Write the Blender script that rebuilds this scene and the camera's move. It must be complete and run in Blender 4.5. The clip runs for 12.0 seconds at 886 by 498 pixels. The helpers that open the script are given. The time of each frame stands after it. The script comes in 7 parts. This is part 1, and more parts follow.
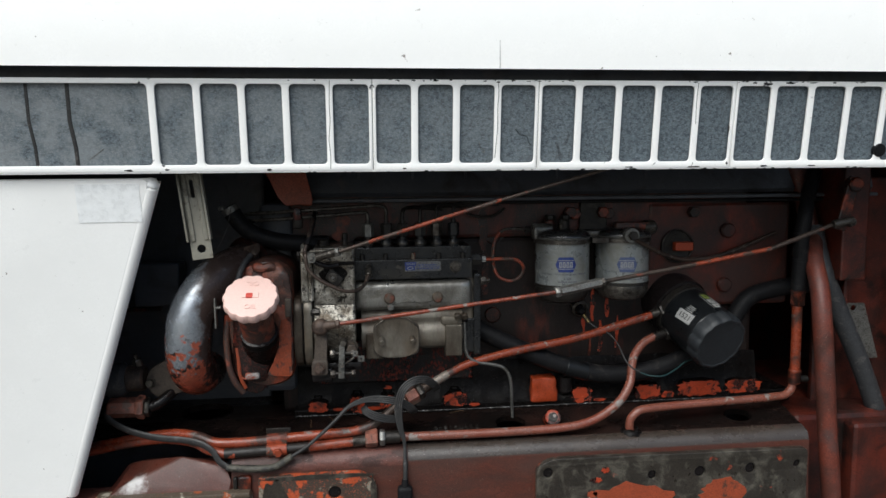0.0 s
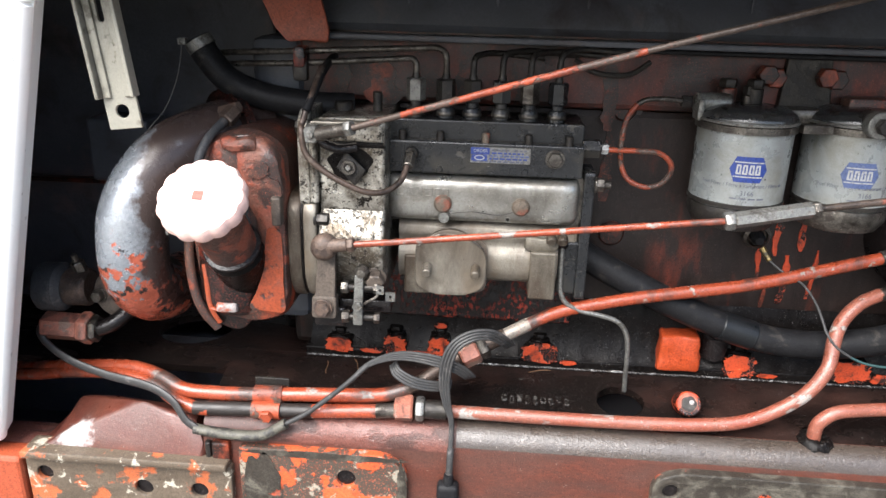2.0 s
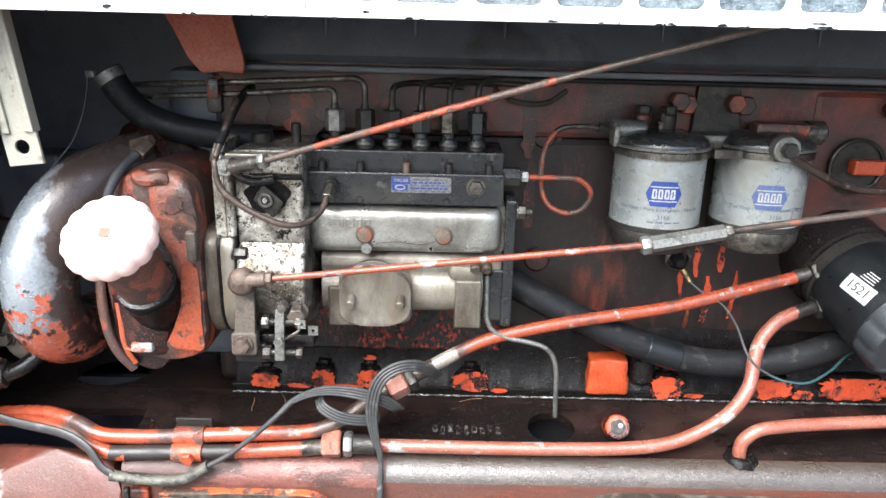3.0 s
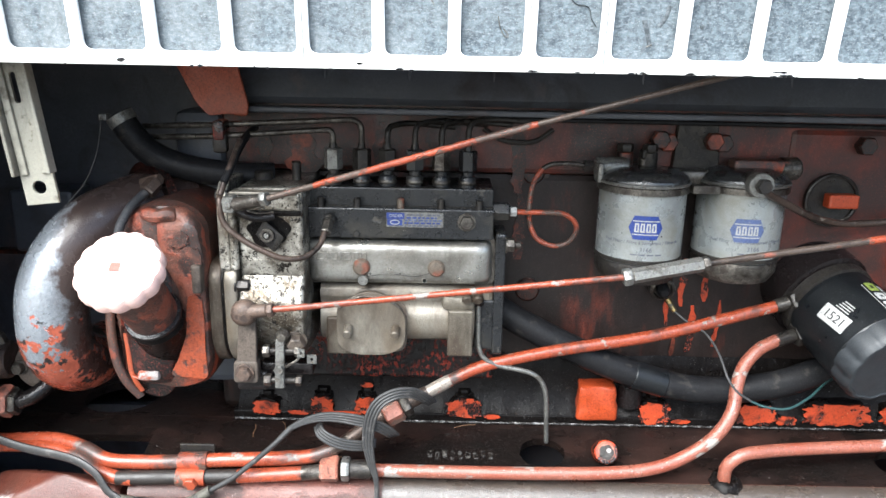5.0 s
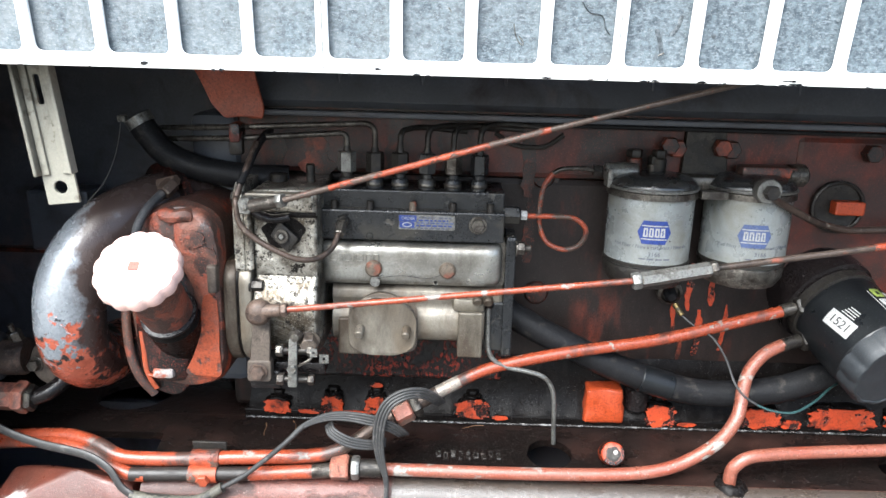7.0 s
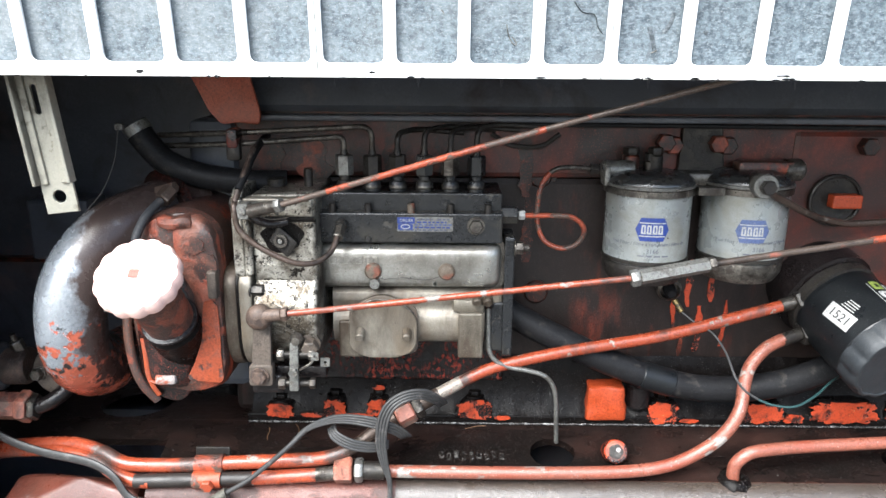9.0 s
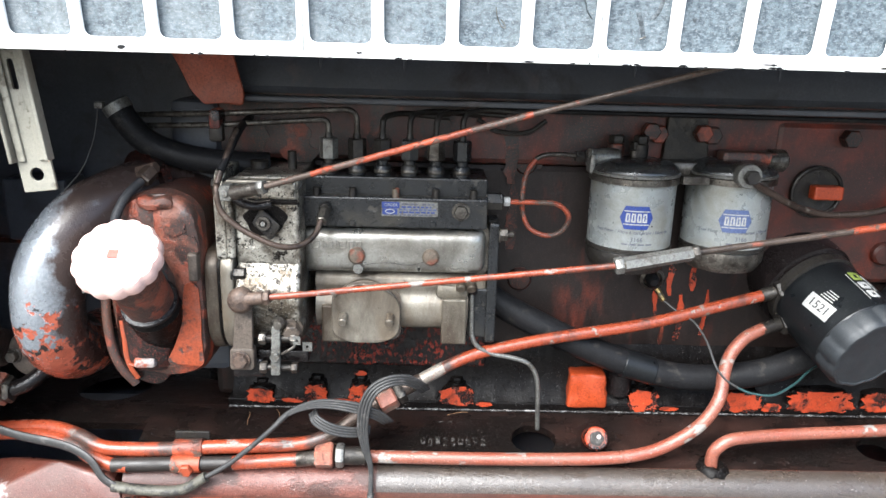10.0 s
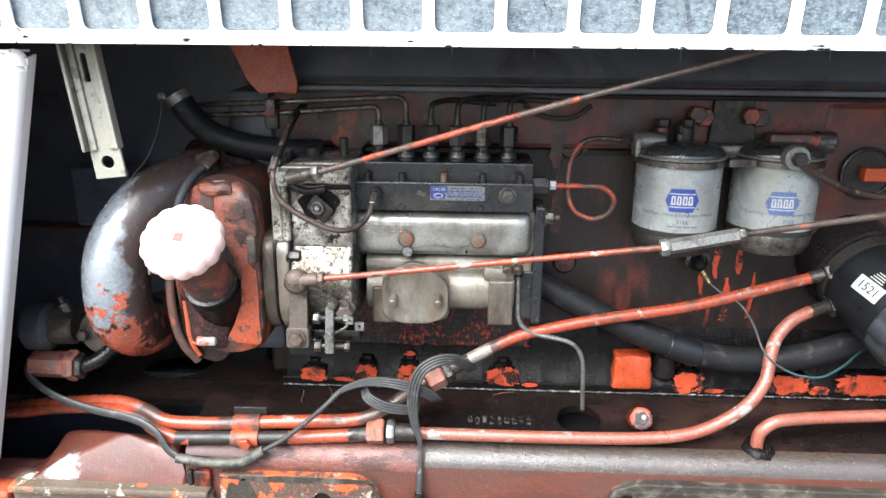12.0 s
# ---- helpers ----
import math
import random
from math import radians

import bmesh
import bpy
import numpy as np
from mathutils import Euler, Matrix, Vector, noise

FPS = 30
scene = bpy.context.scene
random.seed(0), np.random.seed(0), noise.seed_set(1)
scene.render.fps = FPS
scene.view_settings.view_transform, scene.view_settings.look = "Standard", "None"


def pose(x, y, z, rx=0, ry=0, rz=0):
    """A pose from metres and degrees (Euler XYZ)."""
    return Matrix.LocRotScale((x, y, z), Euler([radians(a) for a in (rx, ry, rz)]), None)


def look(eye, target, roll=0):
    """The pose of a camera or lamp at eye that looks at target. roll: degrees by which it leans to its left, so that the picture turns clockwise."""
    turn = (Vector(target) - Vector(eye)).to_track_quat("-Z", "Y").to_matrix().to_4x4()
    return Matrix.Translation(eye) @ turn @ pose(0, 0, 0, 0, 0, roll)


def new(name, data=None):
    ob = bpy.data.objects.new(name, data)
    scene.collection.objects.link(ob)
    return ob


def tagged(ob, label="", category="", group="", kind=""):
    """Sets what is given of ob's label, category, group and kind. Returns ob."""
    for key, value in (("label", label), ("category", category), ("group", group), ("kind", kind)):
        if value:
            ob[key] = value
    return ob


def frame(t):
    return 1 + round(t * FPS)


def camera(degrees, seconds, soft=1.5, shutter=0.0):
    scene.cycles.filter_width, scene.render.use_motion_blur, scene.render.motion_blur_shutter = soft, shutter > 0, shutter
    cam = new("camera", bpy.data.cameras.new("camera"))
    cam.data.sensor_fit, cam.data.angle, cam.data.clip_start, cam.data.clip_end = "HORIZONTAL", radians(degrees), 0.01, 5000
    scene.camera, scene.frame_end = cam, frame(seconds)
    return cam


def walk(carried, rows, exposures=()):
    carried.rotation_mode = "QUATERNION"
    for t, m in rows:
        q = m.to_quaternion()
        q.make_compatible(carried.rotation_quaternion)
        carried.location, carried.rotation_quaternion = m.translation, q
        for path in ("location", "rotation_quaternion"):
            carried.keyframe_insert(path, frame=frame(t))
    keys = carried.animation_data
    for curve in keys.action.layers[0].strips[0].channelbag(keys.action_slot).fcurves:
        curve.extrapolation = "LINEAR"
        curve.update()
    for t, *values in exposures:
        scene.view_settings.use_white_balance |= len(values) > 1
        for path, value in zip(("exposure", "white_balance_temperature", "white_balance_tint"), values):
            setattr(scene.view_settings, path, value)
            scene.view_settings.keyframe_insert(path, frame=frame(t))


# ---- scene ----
cam = camera(63.7, 12.0)
PATH = [
    (0, (-0.014, -0.926, 1.2), (0.206, 1.05, 0.979), -0.5),
    (0.5, (0.084, -0.852, 1.234), (0.098, 1.122, 0.914), 0.9),
    (1, (0.108, -0.695, 1.206), (-0.018, 1.248, 0.747), 1.2),
    (1.5, (0.095, -0.544, 1.226), (-0.044, 1.386, 0.719), 1.4),
    (2, (0.066, -0.505, 1.193), (-0.057, 1.374, 0.520), 1.6),
    (2.5, (0.066, -0.495, 1.181), (-0.02, 1.401, 0.552), 1.6),
    (3, (0.091, -0.497, 1.196), (0.104, 1.41, 0.593), 1.4),
    (3.2, (0.092, -0.5, 1.203), (0.087, 1.406, 0.595), 0.2),
    (4.8, (0.108, -0.526, 1.209), (0.12, 1.404, 0.685), 0.8),
    (5, (0.102, -0.527, 1.211), (0.101, 1.401, 0.679), 1.1),
    (5.5, (0.096, -0.524, 1.207), (0.057, 1.407, 0.69), 1.1),
    (6, (0.096, -0.523, 1.209), (0.05, 1.407, 0.684), 0.6),
    (6.5, (0.091, -0.533, 1.217), (0.021, 1.392, 0.676), 1.7),
    (7, (0.093, -0.537, 1.213), (0.086, 1.393, 0.689), 1.6),
    (7.2, (0.105, -0.535, 1.211), (0.088, 1.395, 0.688), 0.9),
    (8.8, (0.095, -0.542, 1.21), (0.101, 1.392, 0.7), 0.7),
    (9, (0.096, -0.539, 1.213), (0.084, 1.392, 0.694), 0.4),
    (9.5, (0.092, -0.535, 1.212), (0.083, 1.385, 0.652), 1.2),
    (10, (0.093, -0.537, 1.208), (0.134, 1.387, 0.662), 1.6),
    (10.5, (0.094, -0.541, 1.2), (0.188, 1.387, 0.674), 0.6),
    (11, (0.098, -0.532, 1.203), (0.11, 1.391, 0.655), -0.3),
    (11.5, (0.083, -0.53, 1.201), (0.077, 1.389, 0.637), 1.3),
    (12, (0.087, -0.557, 1.208), (0.013, 1.356, 0.629), 0.5),
]
EXPOSURES = [(0.0, 0.23, 6300, 6), (0.5, 0.29, 6500, 9), (0.9, 0.55, 6400, 9), (1.5, 1.45, 6500, 10), (2.0, 2.15, 6450, 10), (2.5, 2.55, 6250, 7), (3.0, 2.6, 6200, 7), (5.0, 2.33, 6150, 6), (11.0, 2.33, 6200, 7), (12.0, 2.45, 6150, 7)]
walk(cam, [(t, look(eye, target, roll)) for t, eye, target, roll in PATH], EXPOSURES)

# ---- light: bright overcast sky ----
world = bpy.data.worlds.new("sky")
scene.world = world
world.use_nodes = True
wn, wl = world.node_tree.nodes, world.node_tree.links
sky = wn.new("ShaderNodeTexSky")
sky.sky_type, sky.sun_disc = "NISHITA", False
sky.sun_elevation, sky.sun_rotation = radians(50), radians(211)
sky.air_density, sky.dust_density, sky.ozone_density = 1.0, 4.0, 1.0
wl.new(sky.outputs["Color"], wn["Background"].inputs["Color"])
wn["Background"].inputs["Strength"].default_value = 0.11
sun_data = bpy.data.lights.new("sun", "SUN")
sun_data.energy, sun_data.angle, sun_data.color = 2.5, radians(50), (0.96, 0.985, 1.0)
sun = new("sun", sun_data)
sun.matrix_world = look((-1.5, -2.6, 4.7), (0.1, 0.1, 0.95))


# ---- materials ----
def mix_node(nt, fac, a, b):
    n = nt.nodes.new("ShaderNodeMix")
    n.data_type = "RGBA"
    for socket, value in ((n.inputs["Factor"], fac), (n.inputs["A"], a), (n.inputs["B"], b)):
        if isinstance(value, bpy.types.NodeSocket):
            nt.links.new(value, socket)
        else:
            socket.default_value = value if isinstance(value, float) else (*value, 1)
    return n.outputs["Result"]


def noise_node(nt, scale, detail=5.0, rough=0.6, stretch=(1, 1, 1), offset=0.0, distort=0.0):
    co = nt.nodes.new("ShaderNodeTexCoord")
    mp = nt.nodes.new("ShaderNodeMapping")
    mp.inputs["Scale"].default_value = stretch
    mp.inputs["Location"].default_value = (offset, offset * 1.7, offset * 0.6)
    nt.links.new(co.outputs["Object"], mp.inputs["Vector"])
    n = nt.nodes.new("ShaderNodeTexNoise")
    n.inputs["Scale"].default_value, n.inputs["Detail"].default_value = scale, detail
    n.inputs["Roughness"].default_value, n.inputs["Distortion"].default_value = rough, distort
    nt.links.new(mp.outputs["Vector"], n.inputs["Vector"])
    return n.outputs["Fac"]


def step_node(nt, value, low, high, a=0.0, b=1.0):
    n = nt.nodes.new("ShaderNodeMapRange")
    n.inputs["From Min"].default_value, n.inputs["From Max"].default_value = low, high
    n.inputs["To Min"].default_value, n.inputs["To Max"].default_value = a, b
    nt.links.new(value, n.inputs["Value"])
    return n.outputs["Result"]


def surface(name, paint, under=None, wear=0.0, wear_scale=90.0, grime=0.0, grime_colour=(0.012, 0.010, 0.009), grime_scale=14.0,
            rough=0.45, grime_rough=0.4, metal=0.0, under_metal=0.0, under_rough=0.5, vary=0.25, bump=0.25, grain=700.0, mottle=0.3, cast=0.0, tone_scale=0.50, stretch=(1, 1, 1),
            offset=0.0, sharp=0.03, grime_sharp=0.08, speck=0.0, speck_colour=(0.01, 0.01, 0.01), speck_scale=260.0, spec=0.38, grit_glint=0.5):
    """Paint or metal, chipped through to what lies under it, with grime in large patches and fine specks; every colour
    is scaled down so that the bay's shade is in the paint.
    """
    paint, grime_colour, speck_colour = (tuple(c * tone_scale for c in col) for col in (paint, grime_colour, speck_colour))
    under = under and tuple(c * tone_scale for c in under)
    m = bpy.data.materials.new(name)
    m.use_nodes = True
    nt = m.node_tree
    bs = nt.nodes["Principled BSDF"]
    tone = noise_node(nt, 22.0, 4.0, 0.6, stretch, offset + 3)
    dark = tuple(c * (1 - vary) for c in paint)
    light = tuple(min(1, c * (1 + vary * 0.6)) for c in paint)
    colour = mix_node(nt, step_node(nt, tone, 0.3, 0.7), dark, light)
    if mottle:
        fleck = step_node(nt, noise_node(nt, 330.0, 5.0, 0.7, stretch, offset + 41), 0.36, 0.64)
        colour = mix_node(nt, fleck, tuple(c * (1 - mottle) for c in paint), colour)
    fine = noise_node(nt, grain, 3.0, 0.6)
    r = step_node(nt, noise_node(nt, 60.0, 4.0, 0.6, stretch, offset + 8), 0.3, 0.7, max(0.05, rough - 0.12), min(1, rough + 0.14))
    height = fine
    if under:
        mask = step_node(nt, noise_node(nt, wear_scale, 8.0, 0.62, stretch, offset), 0.5 - wear - sharp, 0.5 - wear + sharp)
        colour = mix_node(nt, mask, colour, under)
        if under_metal or metal:
            nt.links.new(step_node(nt, mask, 0, 1, metal, under_metal), bs.inputs["Metallic"])
        mr = nt.nodes.new("ShaderNodeMix")
        nt.links.new(mask, mr.inputs["Factor"]), nt.links.new(r, mr.inputs["A"])
        mr.inputs["B"].default_value = under_rough
        r = mr.outputs["Result"]
        ad = nt.nodes.new("ShaderNodeMath")
        ad.operation = "MULTIPLY_ADD"
        nt.links.new(mask, ad.inputs[0]), nt.links.new(fine, ad.inputs[2])
        ad.inputs[1].default_value = -0.8
        height = ad.outputs[0]
    else:
        bs.inputs["Metallic"].default_value = metal
    if grime:
        g = step_node(nt, noise_node(nt, grime_scale, 7.0, 0.65, stretch, offset + 17, 0.6), 0.70 - grime * 0.5 - grime_sharp, 0.70 - grime * 0.5 + grime_sharp)
        colour = mix_node(nt, g, colour, grime_colour)
        mr = nt.nodes.new("ShaderNodeMix")
        nt.links.new(g, mr.inputs["Factor"]), nt.links.new(r, mr.inputs["A"])
        mr.inputs["B"].default_value = grime_rough
        r = mr.outputs["Result"]
    if speck:
        k = step_node(nt, noise_node(nt, speck_scale, 4.0, 0.7, (1, 1, 1), offset + 29), 0.70 - speck * 0.4, 0.73 - speck * 0.4)
        colour = mix_node(nt, k, colour, speck_colour)
    if grit_glint:
        # fine oil dots, and pale dots painted in for small glints
        d = step_node(nt, noise_node(nt, 620.0, 2.0, 0.5, (1, 1, 1), offset + 63), 0.55, 0.62, 0.0, grit_glint)
        colour = mix_node(nt, d, colour, tuple(c * 0.25 for c in paint))
        d = step_node(nt, noise_node(nt, 760.0, 2.0, 0.5, (1, 1, 1), offset + 77), 0.62, 0.68, 0.0, grit_glint * 0.8)
        colour = mix_node(nt, d, colour, tuple(min(1.0, 1.45 * c + 0.025) for c in paint))
    bs.inputs["Specular IOR Level"].default_value = spec
    nt.links.new(colour, bs.inputs["Base Color"])
    nt.links.new(r, bs.inputs["Roughness"])
    if cast:
        lump = nt.nodes.new("ShaderNodeMath")
        lump.operation = "MULTIPLY_ADD"
        nt.links.new(noise_node(nt, 140.0, 3.0, 0.5, (1, 1, 1), offset + 51), lump.inputs[0]), nt.links.new(height, lump.inputs[2])
        lump.inputs[1].default_value = cast
        height = lump.outputs[0]
    b = nt.nodes.new("ShaderNodeBump")
    b.inputs["Strength"].default_value, b.inputs["Distance"].default_value = bump, 0.0006
    nt.links.new(height, b.inputs["Height"])
    nt.links.new(b.outputs["Normal"], bs.inputs["Normal"])
    return m


RED, GREASE = (0.52, 0.096, 0.040), (0.018, 0.013, 0.012)
white_paint = surface("white_paint", (0.91, 0.91, 0.885), spec=0.5, grit_glint=0.0, vary=0.03, mottle=0.03, rough=0.38, bump=0.03, speck=0.03, speck_colour=(0.25, 0.22, 0.2), speck_scale=60, tone_scale=1.0)
chipped_white = surface("chipped_white_paint", (0.91, 0.91, 0.885), (0.05, 0.05, 0.055), -0.175, 55, rough=0.4, sharp=0.012, vary=0.04, mottle=0.04, bump=0.05, tone_scale=1.0, spec=0.5, grit_glint=0.0)


def mesh_skin(name):
    """Weathered mesh sheet: fine blue-grey mottle with short flat strands, pale grains, a few dark smudges; paler
    towards the front, a sky sheen put into the colour.
    """
    m = surface(name, (0.13, 0.145, 0.156), rough=0.42, vary=0.12, mottle=0.0, bump=0.55, grain=900, tone_scale=1.0, spec=0.5, grit_glint=0.0)
    nt = m.node_tree
    bs = nt.nodes["Principled BSDF"]
    blot = step_node(nt, noise_node(nt, 240.0, 6.0, 0.74, (0.85, 1, 1.0), 12.0), 0.37, 0.64)
    col = mix_node(nt, blot, (0.025, 0.036, 0.046), (0.128, 0.158, 0.178))
    strand = step_node(nt, noise_node(nt, 560.0, 3.0, 0.6, (0.55, 1, 1.2), 4.0), 0.52, 0.68, 0.0, 0.7)
    col = mix_node(nt, strand, col, (0.205, 0.232, 0.255))
    co = nt.nodes.new("ShaderNodeTexCoord")
    sep = nt.nodes.new("ShaderNodeSeparateXYZ")
    nt.links.new(co.outputs["Object"], sep.inputs[0])
    # Paler towards the front: a broad sky sheen mixed into the colour
    dusty = nt.nodes.new("ShaderNodeMath")
    dusty.operation = "MULTIPLY"
    nt.links.new(step_node(nt, sep.outputs["X"], -0.45, 0.35, 0.55, 0.0), dusty.inputs[0])
    nt.links.new(step_node(nt, noise_node(nt, 30.0, 4.0, 0.6, (1, 1, 1), 5.0), 0.36, 0.56), dusty.inputs[1])
    col = mix_node(nt, dusty.outputs[0], col, (0.25, 0.268, 0.272))
    fine = step_node(nt, noise_node(nt, 1100.0, 2.0, 0.6, (1, 1, 1), 9.0), 0.63, 0.70, 0.0, 0.6)
    col = mix_node(nt, fine, col, (0.34, 0.35, 0.33))
    smudge = step_node(nt, noise_node(nt, 38.0, 6.0, 0.55, (1, 1, 0.7), 31.0, 2.2), 0.64, 0.69, 0.0, 0.6)
    col = mix_node(nt, smudge, col, (0.075, 0.086, 0.095))
    nt.links.new(col, bs.inputs["Base Color"])
    return m


smudge_grey = surface("smudged_blue_grey", (0.050, 0.060, 0.068), (0.11, 0.125, 0.135), -0.02, 300, rough=0.5, vary=0.2, mottle=0.3, bump=0.4, tone_scale=1.0, sharp=0.1, grit_glint=0.3)
grille_skin = mesh_skin("grimy_grille_skin")
red_clean = surface("chipped_orange_pipe_paint", RED, (0.38, 0.35, 0.31), -0.115, 42, grime=0.31, grime_colour=(0.075, 0.045, 0.036), grime_scale=16, grime_sharp=0.05, rough=0.27, under_rough=0.4,
                    vary=0.30, mottle=0.22, bump=0.5, grain=900, sharp=0.012, speck=0.06, speck_colour=(0.03, 0.018, 0.014), speck_scale=240, cast=0.35, tone_scale=0.49, spec=0.5)
rod_worn = surface("scabby_red_rod_paint", RED, (0.12, 0.085, 0.066), -0.02, 45, grime=0.22, grime_colour=(0.05, 0.035, 0.03), rough=0.35, under_rough=0.4, vary=0.3, mottle=0.3, bump=0.9, sharp=0.02, offset=8, cast=0.8, tone_scale=0.58)
red_pale = surface("dust_bloomed_red_paint", (0.47, 0.148, 0.092), (0.46, 0.43, 0.39), -0.105, 34, grime=0.17, grime_colour=(0.34, 0.07, 0.035), rough=0.33, under_rough=0.45, vary=0.25, mottle=0.40, bump=0.8,
                   grain=800, sharp=0.012, speck=0.18, speck_colour=(0.66, 0.44, 0.38), speck_scale=420, offset=3, cast=0.5, tone_scale=0.48, spec=0.6)
red_worn = surface("worn_red_paint", RED, GREASE, 0.03, 34, grime=0.42, grime_scale=26, rough=0.42, under_rough=0.3, grime_rough=0.28, vary=0.35, bump=0.5, offset=2, sharp=0.06, cast=0.8)
red_half = surface("half_blackened_red_paint", (0.40, 0.058, 0.030), GREASE, 0.07, 26, grime=0.46, grime_scale=24, rough=0.4, under_rough=0.28, grime_rough=0.25, vary=0.4, bump=0.5, offset=7, sharp=0.07, cast=0.8)
red_casting = surface("red_casting_paint", (0.42, 0.125, 0.080), (0.22, 0.055, 0.035), 0.02, 14, grime=0.32, grime_colour=(0.20, 0.075, 0.052), rough=0.27, spec=0.5, vary=0.35, bump=0.5, offset=5, sharp=0.08, cast=0.8,
                      speck=0.08, speck_colour=(0.45, 0.36, 0.32), speck_scale=200, tone_scale=0.29)
def pale_at(m, centre, inner, outer, colour):
    """Mixes a pale colour in round one corner, with a ragged border."""
    nt = m.node_tree
    bs = nt.nodes["Principled BSDF"]
    old = bs.inputs["Base Color"].links[0].from_socket
    co = nt.nodes.new("ShaderNodeTexCoord")
    far = nt.nodes.new("ShaderNodeVectorMath")
    far.operation = "DISTANCE"
    far.inputs[1].default_value = centre
    nt.links.new(co.outputs["Object"], far.inputs[0])
    ad = nt.nodes.new("ShaderNodeMath")
    ad.operation = "MULTIPLY_ADD"
    ad.inputs[1].default_value = -0.035
    nt.links.new(noise_node(nt, 90.0, 6.0, 0.65, (1, 1, 1), 2.0), ad.inputs[0]), nt.links.new(far.outputs["Value"], ad.inputs[2])
    nt.links.new(mix_node(nt, step_node(nt, ad.outputs[0], inner - 0.0175, outer - 0.0175, 1.0, 0.0), old, colour), bs.inputs["Base Color"])
    return m


pale_at(red_casting, (-0.352, 0.098, 0.757), 0.008, 0.022, (0.48, 0.46, 0.45))
red_dull = surface("dull_dark_red_paint", (0.20, 0.034, 0.018), (0.045, 0.02, 0.016), -0.04, 18, grime=0.3, rough=0.42, vary=0.4, bump=0.4, offset=13, sharp=0.14, cast=0.6)
pipe_dull = surface("brownish_red_pipe_paint", (0.30, 0.075, 0.048), (0.10, 0.075, 0.07), -0.08, 24, grime=0.25, grime_colour=(0.10, 0.04, 0.03), rough=0.40, vary=0.35, bump=0.5, offset=15, sharp=0.10,
                    speck=0.06, speck_colour=(0.5, 0.42, 0.38), speck_scale=260, cast=0.5)
block_paint = surface("greasy_engine_paint", (0.046, 0.027, 0.022), (0.24, 0.046, 0.024), -0.15, 20, grime=0.34, grime_colour=(0.022, 0.016, 0.014), grime_scale=13,
                      rough=0.44, grime_rough=0.34, under_rough=0.45, vary=0.5, mottle=0.5, bump=0.6, stretch=(1, 1, 0.28), sharp=0.06, cast=1.2,
                      speck=0.06, speck_colour=(0.16, 0.12, 0.10), speck_scale=380, tone_scale=0.40, spec=0.30)
head_paint = surface("dark_red_head_paint", (0.32, 0.058, 0.030), (0.024, 0.019, 0.019), 0.045, 15, grime=0.40, grime_scale=22, grime_colour=(0.034, 0.022, 0.019), rough=0.42, grime_rough=0.30, vary=0.45, bump=0.6, offset=11, sharp=0.11, cast=1.0, stretch=(1, 1, 0.5))
grease_black = surface("wet_black_grease", (0.013, 0.010, 0.010), (0.075, 0.066, 0.06), -0.17, 240, rough=0.17, under_rough=0.2, vary=0.5, mottle=0.5, bump=1.0, grain=420, cast=1.4, tone_scale=0.8, spec=0.28)
beige_dark = surface("brown_streaked_aluminium", (0.30, 0.265, 0.21), (0.11, 0.080, 0.055), -0.03, 30, grime=0.46, grime_colour=(0.075, 0.052, 0.036), grime_scale=24, grime_sharp=0.08,
                     rough=0.38, metal=0.4, under_metal=0.2, vary=0.25, mottle=0.2, bump=0.6, sharp=0.06, cast=0.8, stretch=(1, 1, 0.4), tone_scale=0.46, grit_glint=0.3, offset=17)
# Pale specks are wet glints painted into the black
sludge_black = surface("black_sludge_painted_glints", (0.007, 0.0055, 0.005), (0.024, 0.018, 0.015), -0.15, 200, rough=0.30, under_rough=0.2, vary=0.5, mottle=0.5, bump=0.8, grain=520, cast=0.35, tone_scale=0.8, spec=0.08,
                       grit_glint=0.6, speck=0.10, speck_colour=(0.26, 0.25, 0.24), speck_scale=640)
lever_brown = surface("dusty_brown_lever", (0.19, 0.15, 0.12), (0.06, 0.045, 0.036), -0.09, 40, grime=0.2, rough=0.5, metal=0.1, vary=0.25, mottle=0.35, bump=0.5)
worn_pipe = surface("pale_worn_pipe", (0.52, 0.45, 0.38), (0.40, 0.12, 0.07), -0.06, 60, grime=0.28, grime_colour=(0.12, 0.08, 0.06), grime_scale=50, rough=0.4, metal=0.3, vary=0.25, mottle=0.3, bump=0.6, sharp=0.02)
pipe_brown = surface("tarnished_brown_pipe", (0.17, 0.12, 0.095), (0.30, 0.26, 0.21), -0.12, 60, grime=0.22, rough=0.36, metal=0.4, vary=0.3, mottle=0.35, bump=0.5)
lug_orange = surface("flat_bright_orange_lug", (0.72, 0.10, 0.025), (0.08, 0.03, 0.02), -0.20, 50, rough=0.45, vary=0.12, mottle=0.3, bump=0.7, tone_scale=0.44, cast=0.8, speck=0.06, speck_colour=(0.75, 0.45, 0.15), speck_scale=190)
strip_orange = surface("scuffed_orange_strip", (0.62, 0.115, 0.040), (0.060, 0.045, 0.038), -0.06, 42, grime=0.2, grime_colour=(0.36, 0.12, 0.08), grime_scale=40, rough=0.42, vary=0.3, mottle=0.3, bump=0.8, sharp=0.03, cast=1.0, tone_scale=0.46)
dusty_brown = surface("dusty_brown_joint", (0.22, 0.15, 0.115), (0.08, 0.055, 0.045), -0.03, 60, grime=0.25, rough=0.5, metal=0.2, vary=0.3, mottle=0.4, bump=0.8, cast=1.0)
